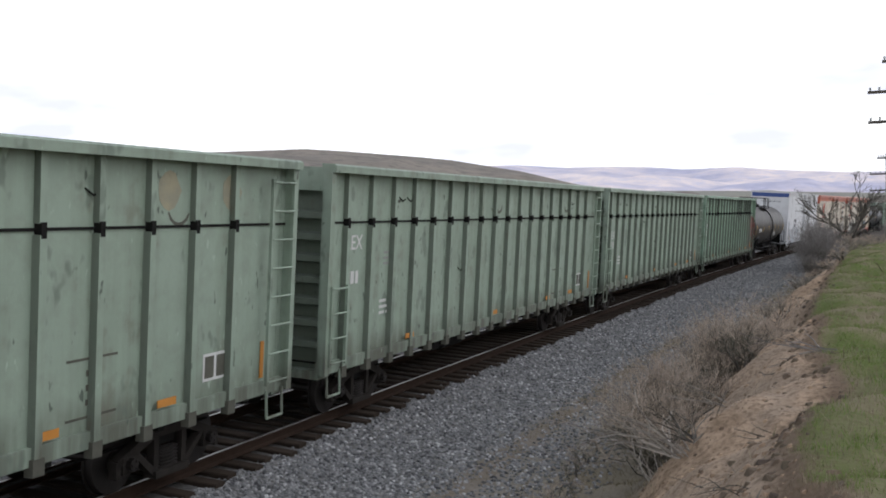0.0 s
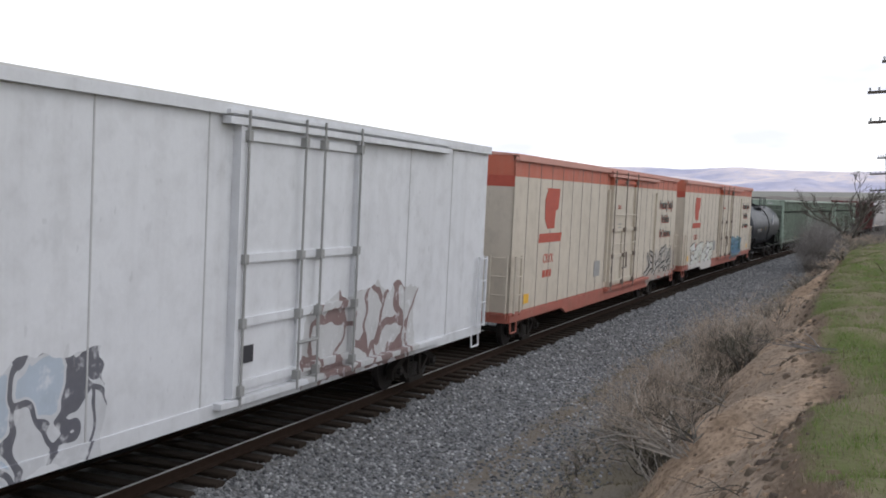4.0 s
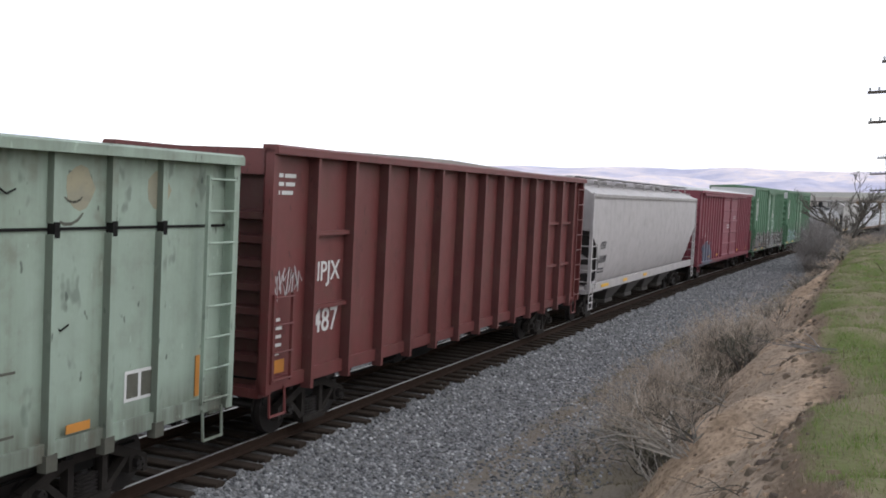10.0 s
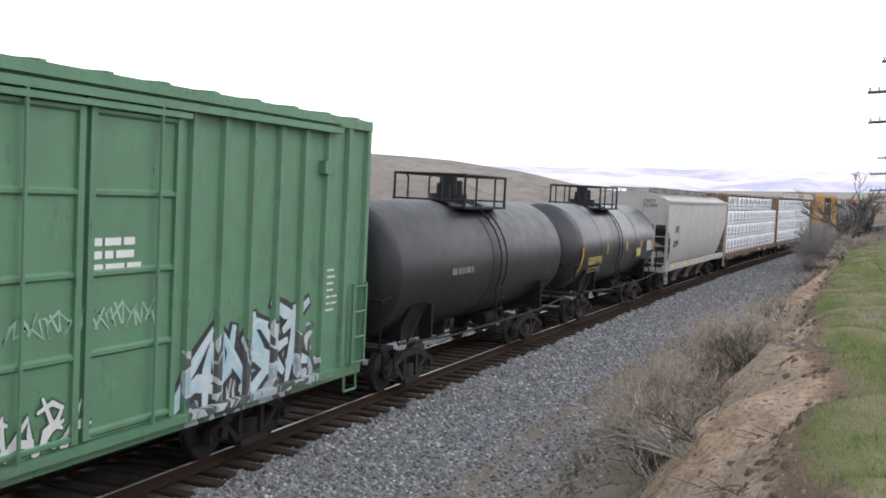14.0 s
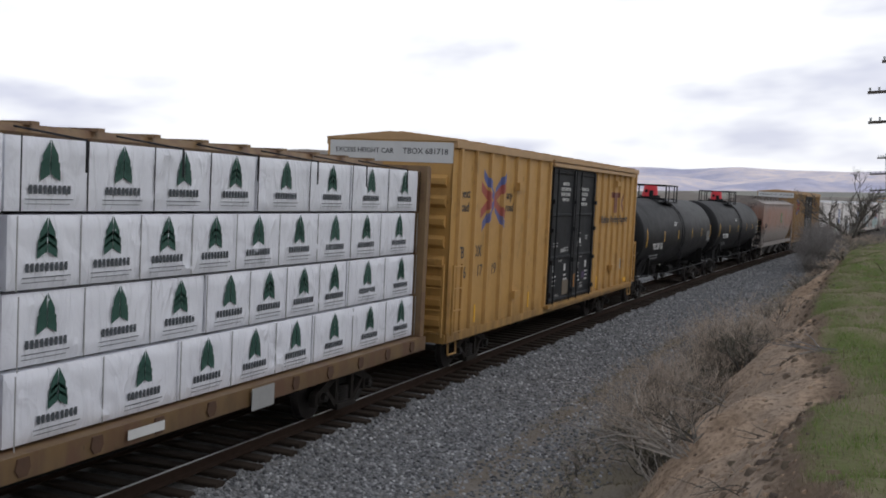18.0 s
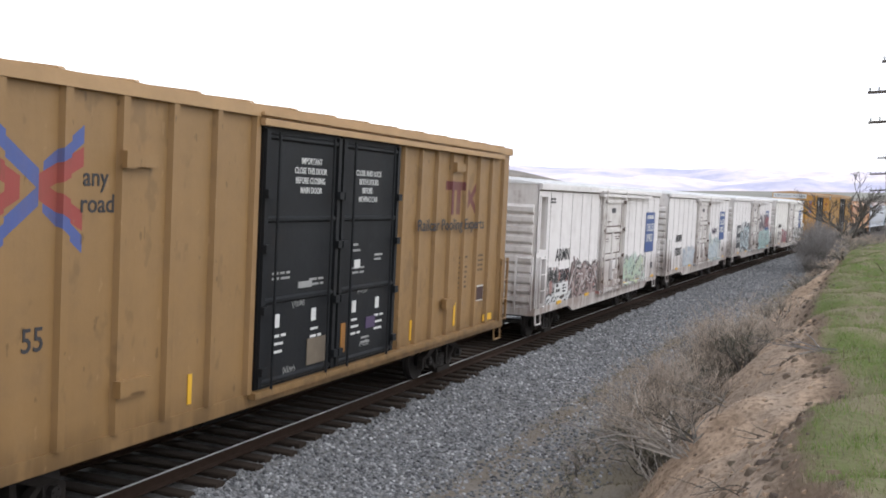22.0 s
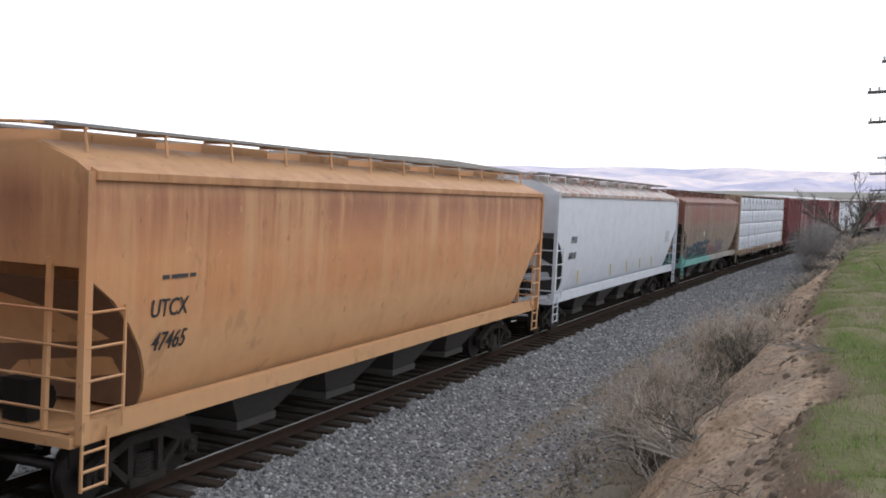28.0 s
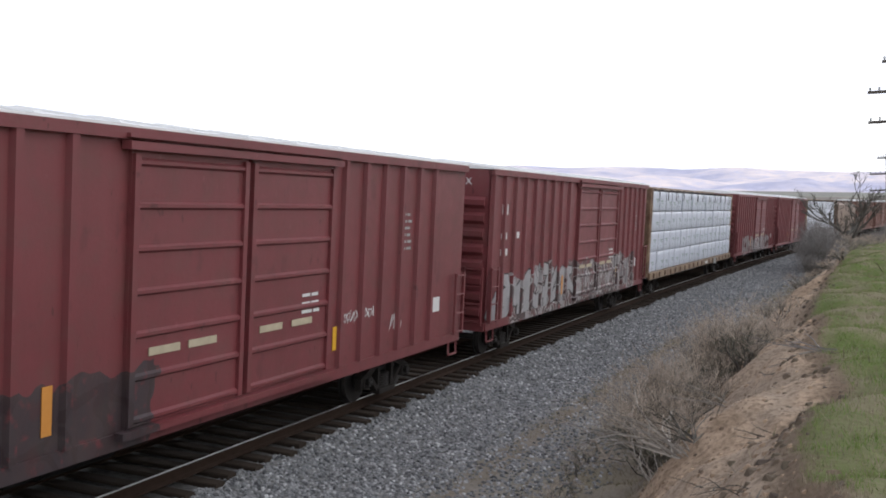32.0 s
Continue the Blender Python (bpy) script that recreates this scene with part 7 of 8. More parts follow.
for a0, a1, tags, door in ((288.6, 303.3, ((-7.2, 7.3, 0.8, 2.0, G1, 0.7),), (5.75, 9.4)), (305.4, 319.9, ((-5.6, -2.1, 0.8, 1.9, G2, 0.7),), (5.7, 9.1))):
    car, L = start_car("box_car", a0, a1, "forest green ribbed box car with graffiti along its foot", "box car")
    tagged(car, group="green box cars")
    m = paint("forest_paint", car, FOREST, rust=0.04, streak=0.2, streak_col=(0.045, 0.12, 0.06), fade=0.12, tags=tags, seed=a0 * 0.02)
    boxy(car, L, 5.24, m, m, posts=[0.2 + 0.9 * i for i in range(7) if 0.2 + 0.9 * i < door[0] - 0.1] + [door[1] + 0.3 + 0.72 * i for i in range(8) if door[1] + 0.3 + 0.72 * i < L - 0.05], doors=((door[0], (door[0] + door[1]) / 2 - 0.03), ((door[0] + door[1]) / 2 + 0.03, door[1])), door_mat=m, door_ribs=4, track=(door[0] - 0.4, L - 1.2), ladder_z=(2.4, 2.4), roof_peak=0.1)
    part("end_cap", Geo().box(L / 2 + 0.001, L / 2 + 0.012, -1.49, 1.49, 4.62, 5.16), CAP, car, "white painted end top")
    # tall oval ring round a tree of three chevrons
    n, xc, ring = 32, L / 2 - 0.78, Geo()
    v = [(xc + 0.50 * r * math.cos(2 * math.pi * i / n), 1.579, 3.72 + 0.78 * r * math.sin(2 * math.pi * i / n)) for r in (1.0, 0.88) for i in range(n)]
    ring.add(v, [(i, (i + 1) % n, n + (i + 1) % n, n + i) for i in range(n)]).box(xc - 0.035, xc + 0.035, 1.577, 1.580, 3.05, 4.2)
    for z0 in (3.25, 3.55, 3.85):
        for k in (1, -1):
            ring.prism([(xc + k * 0.03, z0 + 0.28), (xc + k * 0.03, z0 + 0.40), (xc + k * 0.27, z0 + 0.1), (xc + k * 0.27, z0)], "y", 1.577, 1.580)
    part("emblem", ring, WHITE_INK, car, "white oval tree emblem")
    bars(car, L - 1.35, 2.7, 0.4, 7, PALE_SPRAY, 1.505, 0.035, 0.11)
    if a0 < 300:
        graffiti(car, 9.6, 14.2, 1.05, 2.1, 5, spray("umber_spray", (0.08, 0.055, 0.055), (0.13, 0.10, 0.10)), SILVER, 1.505, spray("umber_spray", (0.08, 0.055, 0.055), (0.13, 0.10, 0.10)), None, 51, 0.16, 0.045)
        graffiti(car, 5.9, 9.4, 1.1, 2.1, 4, SILVER, INK_M, 1.558, spray("umber_spray", (0.08, 0.055, 0.055), (0.13, 0.10, 0.10)), None, 52, 0.12, 0.05, 0.0)
        graffiti(car, 0.3, 5.6, 1.0, 2.0, 5, spray("tan_spray", (0.25, 0.19, 0.165), (0.13, 0.10, 0.10)), INK_M, 1.505, spray("plum_grey_spray", (0.09, 0.06, 0.07), (0.2, 0.18, 0.19)), SILVER, 53, 0.24, 0.04)
        for q, z, w, hh in ((6.3, 3.22, 1.2, 0.32), (8.2, 3.4, 0.6, 0.3), (8.2, 3.1, 0.6, 0.2)):
            tag_lines(car, q, z, w, hh, WHITE_INK, max(2, int(w / 0.3)), 1.558, 0.03, int(q * 10 + z * 7))
        graffiti(car, 6.0, 7.3, 3.3, 4.6, 2, spray("mint_white_spray", (0.40, 0.50, 0.43), (0.20, 0.32, 0.23)), spray("mint_line", (0.16, 0.28, 0.18), (0.24, 0.36, 0.27)), 1.557, None, None, 57, 0.2, 0.03, 0.0)
        graffiti(car, 6.1, 9.1, 2.25, 3.1, 3, spray("mint_white_spray", (0.40, 0.50, 0.43), (0.20, 0.32, 0.23)), spray("mint_line", (0.16, 0.28, 0.18), (0.24, 0.36, 0.27)), 1.557, None, None, 58, 0.2, 0.03, 0.0)
    else:
        graffiti(car, 9.4, 12.7, 1.0, 2.15, 5, spray("ice_blue_spray", (0.30, 0.44, 0.50), (0.46, 0.52, 0.54)), INK_M, 1.505, INK_M, PALE_SPRAY, 54, 0.2, 0.045)
        graffiti(car, 1.3, 5.4, 1.0, 2.0, 6, spray("ice_white_spray", (0.42, 0.50, 0.54), (0.30, 0.42, 0.52)), spray("slate_spray", (0.08, 0.11, 0.15), (0.14, 0.18, 0.2)), 1.505, None, PALE_SPRAY, 56, 0.2, 0.04)
        tag_lines(car, 6.3, 2.3, 2.4, 0.35, spray("pale_green_chalk", (0.25, 0.38, 0.27), (0.3, 0.42, 0.32)), 7, 1.558, 0.035, 3)
        graffiti(car, 5.6, 7.6, 1.1, 1.6, 5, PALE_SPRAY, plain("deep_green_line", (0.03, 0.08, 0.04)), 1.558, None, None, 55, 0.07, 0.03)
    for f in (0.22, 0.86):
        x = L / 2 - door[0] - f * (door[1] - door[0])
        part("lock_rod", Geo().rod([(x, 1.64, 1.05), (x, 1.64, 5.0)], 0.026, 6), m, car)
    part("door_header", Geo().box(L / 2 - door[1] - 0.1, L / 2 - door[0] + 0.1, 1.56, 1.66, 4.86, 4.93), m, car)
    bars(car, door[1] - 1.6, 3.3, 0.9, 3, WHITE_INK, 1.556, 0.09, 0.15)
    small_marks(car, L, (1.0, 4.0, 9.6, 11.2, L - 1.5))
    for q in (door[0] - 0.35, L - 1.6):
        x = L / 2 - q
        part("bracket", Geo().box(x - 0.12, x + 0.12, 1.5, 1.62, 4.3, 4.5), m, car)
OCHRE = (0.45, 0.25, 0.065)
GRAPHITE, TAN_LABEL = plain("worn_brown_lettering", (0.09, 0.06, 0.035)), plain("dusty_tan_label", (0.15, 0.12, 0.085), 0.6, 0, 0.3)
RUST_PLATE, PURPLE, RUST_DARK = plain("rusty_orange_plate", (0.34, 0.15, 0.03), 0.7, 0, 0.4), plain("purple_label", (0.07, 0.045, 0.10)), plain("maroon_panel", (0.05, 0.022, 0.02))
for i, (a0, a1, col, tags) in enumerate(((410.8, 428.7, OCHRE, ()), (483.0, 501.2, (0.262, 0.150, 0.053), ()), (578.2, 595.85, (0.48, 0.24, 0.03), ((3.0, 5.6, 0.9, 1.9, ((0.5, 0.5, 0.5), (0.42, 0.42, 0.44), (0.10, 0.08, 0.06)), 0.8), (-6.5, -3.5, 0.9, 2.0, ((0.35, 0.36, 0.38), (0.46, 0.24, 0.05)), 0.7))),
                                         (597.3, 615.05, (0.45, 0.27, 0.09), ((-9, -5.0, 0.8, 1.95, ((0.60, 0.51, 0.45), (0.66, 0.60, 0.55), (0.50, 0.38, 0.27)), 0.4), (2.0, 5.5, 0.8, 2.0, ((0.3, 0.3, 0.32), (0.40, 0.24, 0.08)), 0.7))))):
    car, L = start_car("box_car", a0, a1, "tall yellow-ochre box car with black double plug doors", "box car")
    tagged(car, group="yellow box cars")
    eb, er = (0.06, 0.10, 0.30), (0.30, 0.05, 0.045)
    sh = 0.45 if i == 1 else 0.25
    em = [(L / 2 - qa - sh, za, L / 2 - qb - sh, zb, wd, kc) for qa, za, qb, zb, wd, kc in ((1.62, 4.55, 2.36, 4.03, 0.22, eb), (1.62, 3.32, 2.36, 3.86, 0.22, eb), (1.50, 4.25, 2.10, 3.95, 0.22, er), (1.50, 3.62, 2.10, 3.93, 0.22, er),
                                                                               (2.42, 4.12, 3.02, 4.55, 0.2, eb), (2.42, 3.78, 3.02, 3.32, 0.2, eb), (2.36, 3.98, 3.02, 4.3, 0.22, er), (2.36, 3.92, 3.02, 3.58, 0.22, er))] if i != 3 else ()
    # block wordmark: a double T and a cross, painted over the posts
    h, qw, zt = L / 2, (14.15, 15.0)[i == 3], (3.97, 4.05)[i == 3]
    ws, wh, wc = ((1.0, 0.70, (0.12, 0.022, 0.026)), (0.85, 0.46, (0.62, 0.61, 0.58)))[i == 3]
    wm = [(h - 16.75, zt, h - 14.8, zt, 0.64, (0.016, 0.016, 0.017))] if i == 3 else []
    wm += [(h - qw - c * ws, zt + dz * wh, h - qw - a * ws, zt + dz * wh, hz * wh, wc) for a, c, dz, hz in ((0.0, 1.02, 0.37, 0.26), (0.2, 0.42, -0.13, 0.74), (0.65, 0.87, -0.13, 0.74))]
    wm += [(h - qw - 1.18 * ws, zt + 0.36 * wh, h - qw - 1.8 * ws, zt - 0.36 * wh, 0.28 * wh, wc), (h - qw - 1.8 * ws, zt + 0.36 * wh, h - qw - 1.18 * ws, zt - 0.36 * wh, 0.28 * wh, wc)]
    m = paint("ochre_paint", car, col, strokes=list(em) + wm, rust=0.06, streak=0.22, streak_col=tuple(x * 0.6 for x in col), fade=0.10, tags=tags, dirt_amount=0.2, seed=i * 2.1 + 0.4, wash=((0.2, 1.35, (0.10, 0.055, 0.018), 0.85),))
    blk = paint("black_door_paint", car, (0.0085, 0.010, 0.012), rust=0.03, spec=0.13, streak=0.2, streak_col=(0.024, 0.023, 0.022), scuff=0.2, dirt_amount=0.1, seed=i + 0.2)
    tan = plain("tan_roof", (0.40, 0.25, 0.12), 0.6, 0, 0.25, 2)
    boxy(car, L, 5.20, m, tan, posts=[0.36 + 0.93 * j for j in range(8) if 0.36 + 0.93 * j < 6.9] + [11.95 + 0.82 * j for j in range(8) if 11.95 + 0.82 * j < L], doors=((7.05, 9.35), (9.41, 11.65)), door_mat=blk, door_ribs=3, track=(6.9, L - 0.8), eave=0.1, ladder_z=(2.5, 2.5), roof_ribs=15)
    part("end_cap", Geo().box(L / 2 + 0.001, L / 2 + 0.012, -1.49, 1.49, 4.70, 5.14), CAP, car, "white painted end top")
    front_word(car, "TBOX 681718", 0.3, 4.88, 0.13, BLACK_INK, L / 2 + 0.013)
    front_word(car, "EXCESS HEIGHT CAR", -1.35, 4.88, 0.11, BLACK_INK, L / 2 + 0.013)
    word(car, "any", 3.46, 3.98, 0.22, BLACK_INK, 1.505)
    word(car, "road", 3.42, 3.68, 0.22, BLACK_INK, 1.505)
    word(car, "next", 0.50, 3.98, 0.22, BLACK_INK, 1.505)
    word(car, "load", 0.50, 3.68, 0.22, BLACK_INK, 1.505)
    for s, q in (("66", 0.42), ("17", 1.42), ("55" if i == 1 else "19", 2.35)):
        word(car, s, q + 0.25, 2.2, 0.27, BLACK_INK, 1.505, 0.9)
    word(car, "TB", 0.45, 2.65, 0.27, BLACK_INK, 1.505, 0.9)
    word(car, "OX", 1.40, 2.65, 0.27, BLACK_INK, 1.505, 0.9)
    if i != 3:
        word(car, "Railcar Pooling Experts", 12.6, 3.3, 0.24, BLACK_INK, 1.58, 1.22)
    else:
        word(car, "Railcar Pooling", 14.8, 3.3, 0.21, GRAPHITE, 1.577, 0.95)
        word(car, "Experts", 15.35, 2.98, 0.21, GRAPHITE, 1.577, 0.95)
        bars(car, 15.3, 2.7, 0.8, 2, GRAPHITE, 1.577, 0.1, 0.2)
        for q, z, w, hh, n in ((12.0, 1.25, 0.5, 0.65, 2), (12.75, 1.25, 0.5, 0.6, 2), (13.5, 1.22, 0.5, 0.6, 2), (14.15, 1.2, 0.4, 0.55, 2)):
            tag_lines(car, q, z, w, hh, PALE_SPRAY, n, 1.505, 0.035, int(q * 10))
        tag_lines(car, 12.85, 1.95, 0.9, 0.42, INK_M, 5, 1.577, 0.03, 7)
        tag_lines(car, 15.6, 1.5, 0.5, 0.3, INK_M, 4, 1.577, 0.025, 9)
    for q, z, lines in ((8.0, 4.42, ("IMPORTANT", "CLOSE THIS DOOR", "BEFORE CLOSING", "MAIN DOOR")), (10.0, 4.3, ("CLOSE AND LOCK", "BOTH DOORS", "BEFORE", "MOVING CAR"))):
        for j, text in enumerate(lines):
            word(car, text, q + 0.40 - 0.031 * len(text), z - 0.15 * j, 0.10, WHITE_INK, 1.555, 0.84)
    for q, z, w, hh, pm in ((8.15, 2.5, 0.42, 0.1, GREYS), (8.5, 1.25, 0.6, 0.42, TAN_LABEL), (9.62, 1.3, 0.16, 0.5, RUST_PLATE), (10.55, 1.62, 0.36, 0.2, PURPLE)):
        plate(car, "door_label", q, q + w, z, z + hh, pm, 1.556)
    bars(car, 9.95, 3.1, 0.28, 2, GREYS, 1.556, 0.04, 0.1)
    plate(car, "door_label", 9.98, 10.2, 2.72, 2.86, WHITE_INK, 1.569)
    for q, z in ((8.0, 2.2), (10.2, 2.25), (7.8, 1.2), (10.35, 1.3)):
        tag_lines(car, q, z, 0.36, 0.13, GREYS, 3, 1.557, 0.016, int(q * 7 + z))
    for z in (1.35, 2.25, 3.15, 3.95):
        for q in (7.12, 9.30, 9.48, 11.58):
            part("door_hinge", Geo().box(h - q - 0.07, h - q + 0.07, 1.59, 1.66, z - 0.06, z + 0.06), blk, car)
    for q in (7.35, 9.0, 9.75, 11.3):
        part("lock_rod", Geo().rod([(h - q, 1.64, 1.0), (h - q, 1.64, 4.85)], 0.022, 6), blk, car)
    for q, z, w in ((7.4, 2.75, 0.5), (8.5, 2.6, 0.45), (9.9, 2.7, 0.5), (10.8, 2.9, 0.4), (8.9, 1.5, 0.3), (10.4, 1.45, 0.4)):
        bars(car, q, z, w, 2, GREYS, 1.553, 0.035, 0.08)
    for q in (7.5, 8.6, 10.0, 10.9):
        plate(car, "placard", q, q + 0.14, 1.95, 2.15, WHITE_INK, 1.553)
        bars(car, q, 1.8, 0.35, 3, WHITE_INK, 1.553, 0.04, 0.12)
    for q, z in ((14.65, 4.62) if i != 3 else (14.2, 4.66), (14.4, 1.75), (4.3, 4.3), (4.3, 1.6)):
        part("bracket", Geo().box(h - q - 0.35, h - q + 0.2, 1.5, 1.60, z - 0.08, z + 0.08).box(h - q + 0.12, h - q + 0.3, 1.55, 1.66, z - 0.1, z + 0.1), m, car)
    if i != 3:
        plate(car, "data_panel", L - 2.0, L - 1.5, 1.62, 1.98, WHITE_INK, 1.503, "white-bordered data panel")
        plate(car, "data_panel", L - 1.96, L - 1.54, 1.65, 1.95, RUST_DARK, 1.516)
        for q, n in ((L - 3.1, 7), (L - 2.1, 4)) if i == 1 else ():
            bars(car, q, 2.65, 0.5, n, GRAPHITE, 1.505, 0.045, 0.11)
        plate(car, "reflector", L - 3.3, L - 3.2, 1.2, 1.7, YELLOW, 1.503)
    plate(car, "reflector", L - 1.5, L - 0.9, 1.12, 1.27, YELLOW, 1.532)
    for q in (1.6, 5.5, 12.6):
        plate(car, "reflector", q, q + 0.08, 1.15, 1.55, YELLOW, 1.503)

# ---- lumber cars ----
def wrap_material(name, a, b_col, amount, rough):
    m, t, b = nodes_of(name)
    co = node(t, "TexCoord").outputs["Object"]
    crease = noise_at(t, co, 3.0, 4.0, 0.5, (1.0, 1.0, 0.5))
    fold = node(t, "TexNoise", {"Vector": node(t, "Mapping", {"Vector": co, "Scale": (1.6, 1.0, 0.9), "Rotation": (0, 0.6, 0)}).outputs[0], "Scale": 2.2, "Detail": 5.0, "Distortion": 1.2}).outputs["Fac"]
    # long slack folds drawn tight between the straps
    ridge_co = node(t, "Mapping", {"Vector": co, "Scale": (2.6, 1.0, 0.55), "Rotation": (0, 0.9, 0)}).outputs[0]
    slack = node(t, "TexNoise", {"Vector": ridge_co, "Scale": 1.4, "Detail": 2.0}).outputs["Fac"]
    slack = ramp(t, math_node(t, "ABSOLUTE", math_node(t, "SUBTRACT", slack, 0.5)), [(0.0, grey(1)), (0.06, grey(0))])
    t.links.new(mix(t, noise_at(t, co, 1.3, 3.0), a, b_col), b.inputs["Base Color"])
    b.inputs["Roughness"].default_value = rough
    bump(t, b, math_node(t, "ADD", math_node(t, "ADD", crease, math_node(t, "MULTIPLY", fold, 1.4)), math_node(t, "MULTIPLY", slack, 0.5)), amount, 0.06)
    return m


WRAP = wrap_material("white_lumber_wrap", (0.66, 0.67, 0.72), (0.76, 0.77, 0.81), 0.5, 0.38)
WRAP_BLUE = wrap_material("silver_blue_lumber_wrap", (0.50, 0.53, 0.60), (0.60, 0.63, 0.70), 0.65, 0.30)
LOGO_GREEN, LOGO_DARK, PRINT = plain("dark_green_print", (0.02, 0.075, 0.055)), plain("black_print", (0.06, 0.07, 0.08)), plain("pale_green_print", (0.28, 0.36, 0.33))
tree = Geo()
for base, wd, ht in ((0.33, 0.15, 0.20), (0.42, 0.14, 0.20), (0.50, 0.115, 0.28)):
    for k in (1, -1):
        tree.prism([(k * 0.008, base + 0.075), (k * 0.008, base + ht), (k * wd, base + 0.11), (k * wd, base)], "y", 0, 0.003)
TREE_MESH = tree.data("pack_emblem", LOGO_GREEN)
WM = Geo()
for j in range(9):
    WM.box(-0.31 + j * 0.072, -0.265 + j * 0.072, 0, 0.003, 0.19, 0.285)
    WM.box(-0.31 + j * 0.072, -0.255 + j * 0.072, 0.0005, 0.0035, 0.225 + 0.02 * (j % 2), 0.245 + 0.02 * (j % 2))
WM_MESH = WM.box(-0.36, 0.36, 0, 0.003, 0.125, 0.135).box(-0.3, 0.36, 0, 0.003, 0.075, 0.082).data("pack_wordmark", LOGO_DARK)
PR = Geo().box(-0.25, 0.2, 0, 0.003, 0.38, 0.43).box(-0.25, 0.05, 0, 0.003, 0.30, 0.34).box(-0.02, 0.06, 0, 0.003, 0.12, 0.2).data("pack_print", PRINT)
mark_rnd = random.Random(11)


def tree_mark(pk, x, y, z, h, j):
    part("pack_emblem", TREE_MESH, None, pk, "", (x, y + 0.014, z))
    part("pack_wordmark", WM_MESH, None, pk, "", (x, y + 0.014, z))


def print_mark(pk, x, y, z, h, j):
    part("pack_print", PR, None, pk, "", (x + mark_rnd.uniform(-0.25, 0.25), y + 0.014, z + mark_rnd.uniform(-0.05, 0.08)))


for a0, a1, mk, tops, wd in ((365.2, 387.0, tree_mark, 18.6, (3.6, 4.8, 3.0)), (387.95, 409.7, tree_mark, None, (3.6, 4.2, 4.8, 3.0)), (673.8, 694.9, print_mark, None, (1.25, 1.18, 1.32, 1.2)), (735.9, 757.2, print_mark, None, (1.25, 1.2)), (797.0, 818.5, print_mark, None, (3.0, 3.6))):
    car, L = start_car("lumber_car", a0, a1, "yellow centre-beam flat car stacked with white-wrapped lumber", "flat car")
    tagged(car, group="lumber cars")
    m = paint("flat_car_paint", car, (0.17, 0.10, 0.038) if a0 < 500 else (0.29, 0.205, 0.13), wash=((0.0, 1.25, (0.05, 0.035, 0.024) if a0 < 500 else (0.13, 0.085, 0.055), 0.9),), rust=0.5, rust_col=(0.12, 0.06, 0.035), streak=0.5, streak_col=(0.16, 0.08, 0.04), seed=a0 * 0.03)
    centerbeam(car, L, 4.62, m, WRAP if a0 < 500 else WRAP_BLUE, mk, 4, wd, tops, 10.6 if mk is tree_mark and not tops else None)
    part("side_wordmark", Geo().box(L / 2 - 13.2, L / 2 - 12.5, 1.565, 1.57, 0.94, 1.06), WHITE_INK, car)
    plate(car, "data_panel", 15.2, 15.8, 0.80, 1.12, GREYS, 1.57)
# the tail beyond the trees
car, L = start_car("covered_hopper", 820.0, 837.0, "brown covered hopper far down the train", "hopper car")
hopper(car, L, 4.7, paint("brown_hopper", car, (0.2, 0.13, 0.09), seed=9.0))
for a0 in (838.6, 857.6, 876.6):
    car, L = start_car("box_car", a0, a0 + 17.4, "brown box car far down the train", "box car")
    m = paint("brown_boxcar_paint", car, (0.17, 0.07, 0.05), seed=a0)
    boxy(car, L, 4.7, m, OLDROOF, posts=[0.3 + 1.2 * i for i in range(14)], doors=((7.0, 10.0),), door_mat=m)


# ---- what moves ----
def motions():
    for car, a in CARS:
        walk(car, [(t, on_track(a - SPEED * t)) for t in range(0, 33, 2)])
    where = dict((car, a) for car, a in CARS)
    for ob, car, x, local in WHEELS:
        # the time at which this axle is 28 m off, and its turning until it has passed
        t0 = (where[car] - x - 26.0) / SPEED
        first, last = max(0, math.ceil(t0 * 30)), min(960, math.floor((t0 + 1.0) * 30))
        if first >= last:
            continue
        rows = [(i / 30, i) for i in range(first, last + 1)]
        turn = 360 * SPEED / (2 * math.pi * 0.421) / 30
        rows = ([(0.0, first)] if first > 0 else []) + rows + ([(32.0, last)] if last < 960 else [])
        walk(ob, [(t, pose(local, 0, 0.421, 0, turn * (i - first), 0)) for t, i in rows])


# ---- plants, bank and poles ----
def twig_mesh(name, segs, mat):
    """segs: rows of start, end, radius at both: three-sided tapering sticks in one mesh."""
    p0, p1 = np.array([q[0] for q in segs]), np.array([q[1] for q in segs])
    r0, r1 = np.array([q[2] for q in segs])[:, None], np.array([q[3] for q in segs])[:, None]
    d = p1 - p0
    d /= np.linalg.norm(d, axis=1, keepdims=True) + 1e-9
    a = np.cross(d, np.where(np.abs(d[:, 2:3]) < 0.9, [[0, 0, 1.0]], [[1.0, 0, 0]]))
    a /= np.linalg.norm(a, axis=1, keepdims=True) + 1e-9
    b = np.cross(d, a)
    v = []
    for p, r in ((p0, r0), (p1, r1)):
        for k in range(3):
            w = 2.0944 * k
            v.append(p + r * (math.cos(w) * a + math.sin(w) * b))
    v = np.stack(v, 1).reshape(-1, 3)
    f = (np.array([(0, 1, 4, 3), (1, 2, 5, 4), (2, 0, 3, 5)])[None] + (np.arange(len(segs)) * 6)[:, None, None]).reshape(-1, 4)
    me = bpy.data.meshes.new(name)
    me.from_pydata(v.tolist(), [], f.tolist())
    me.materials.append(mat)
    return me


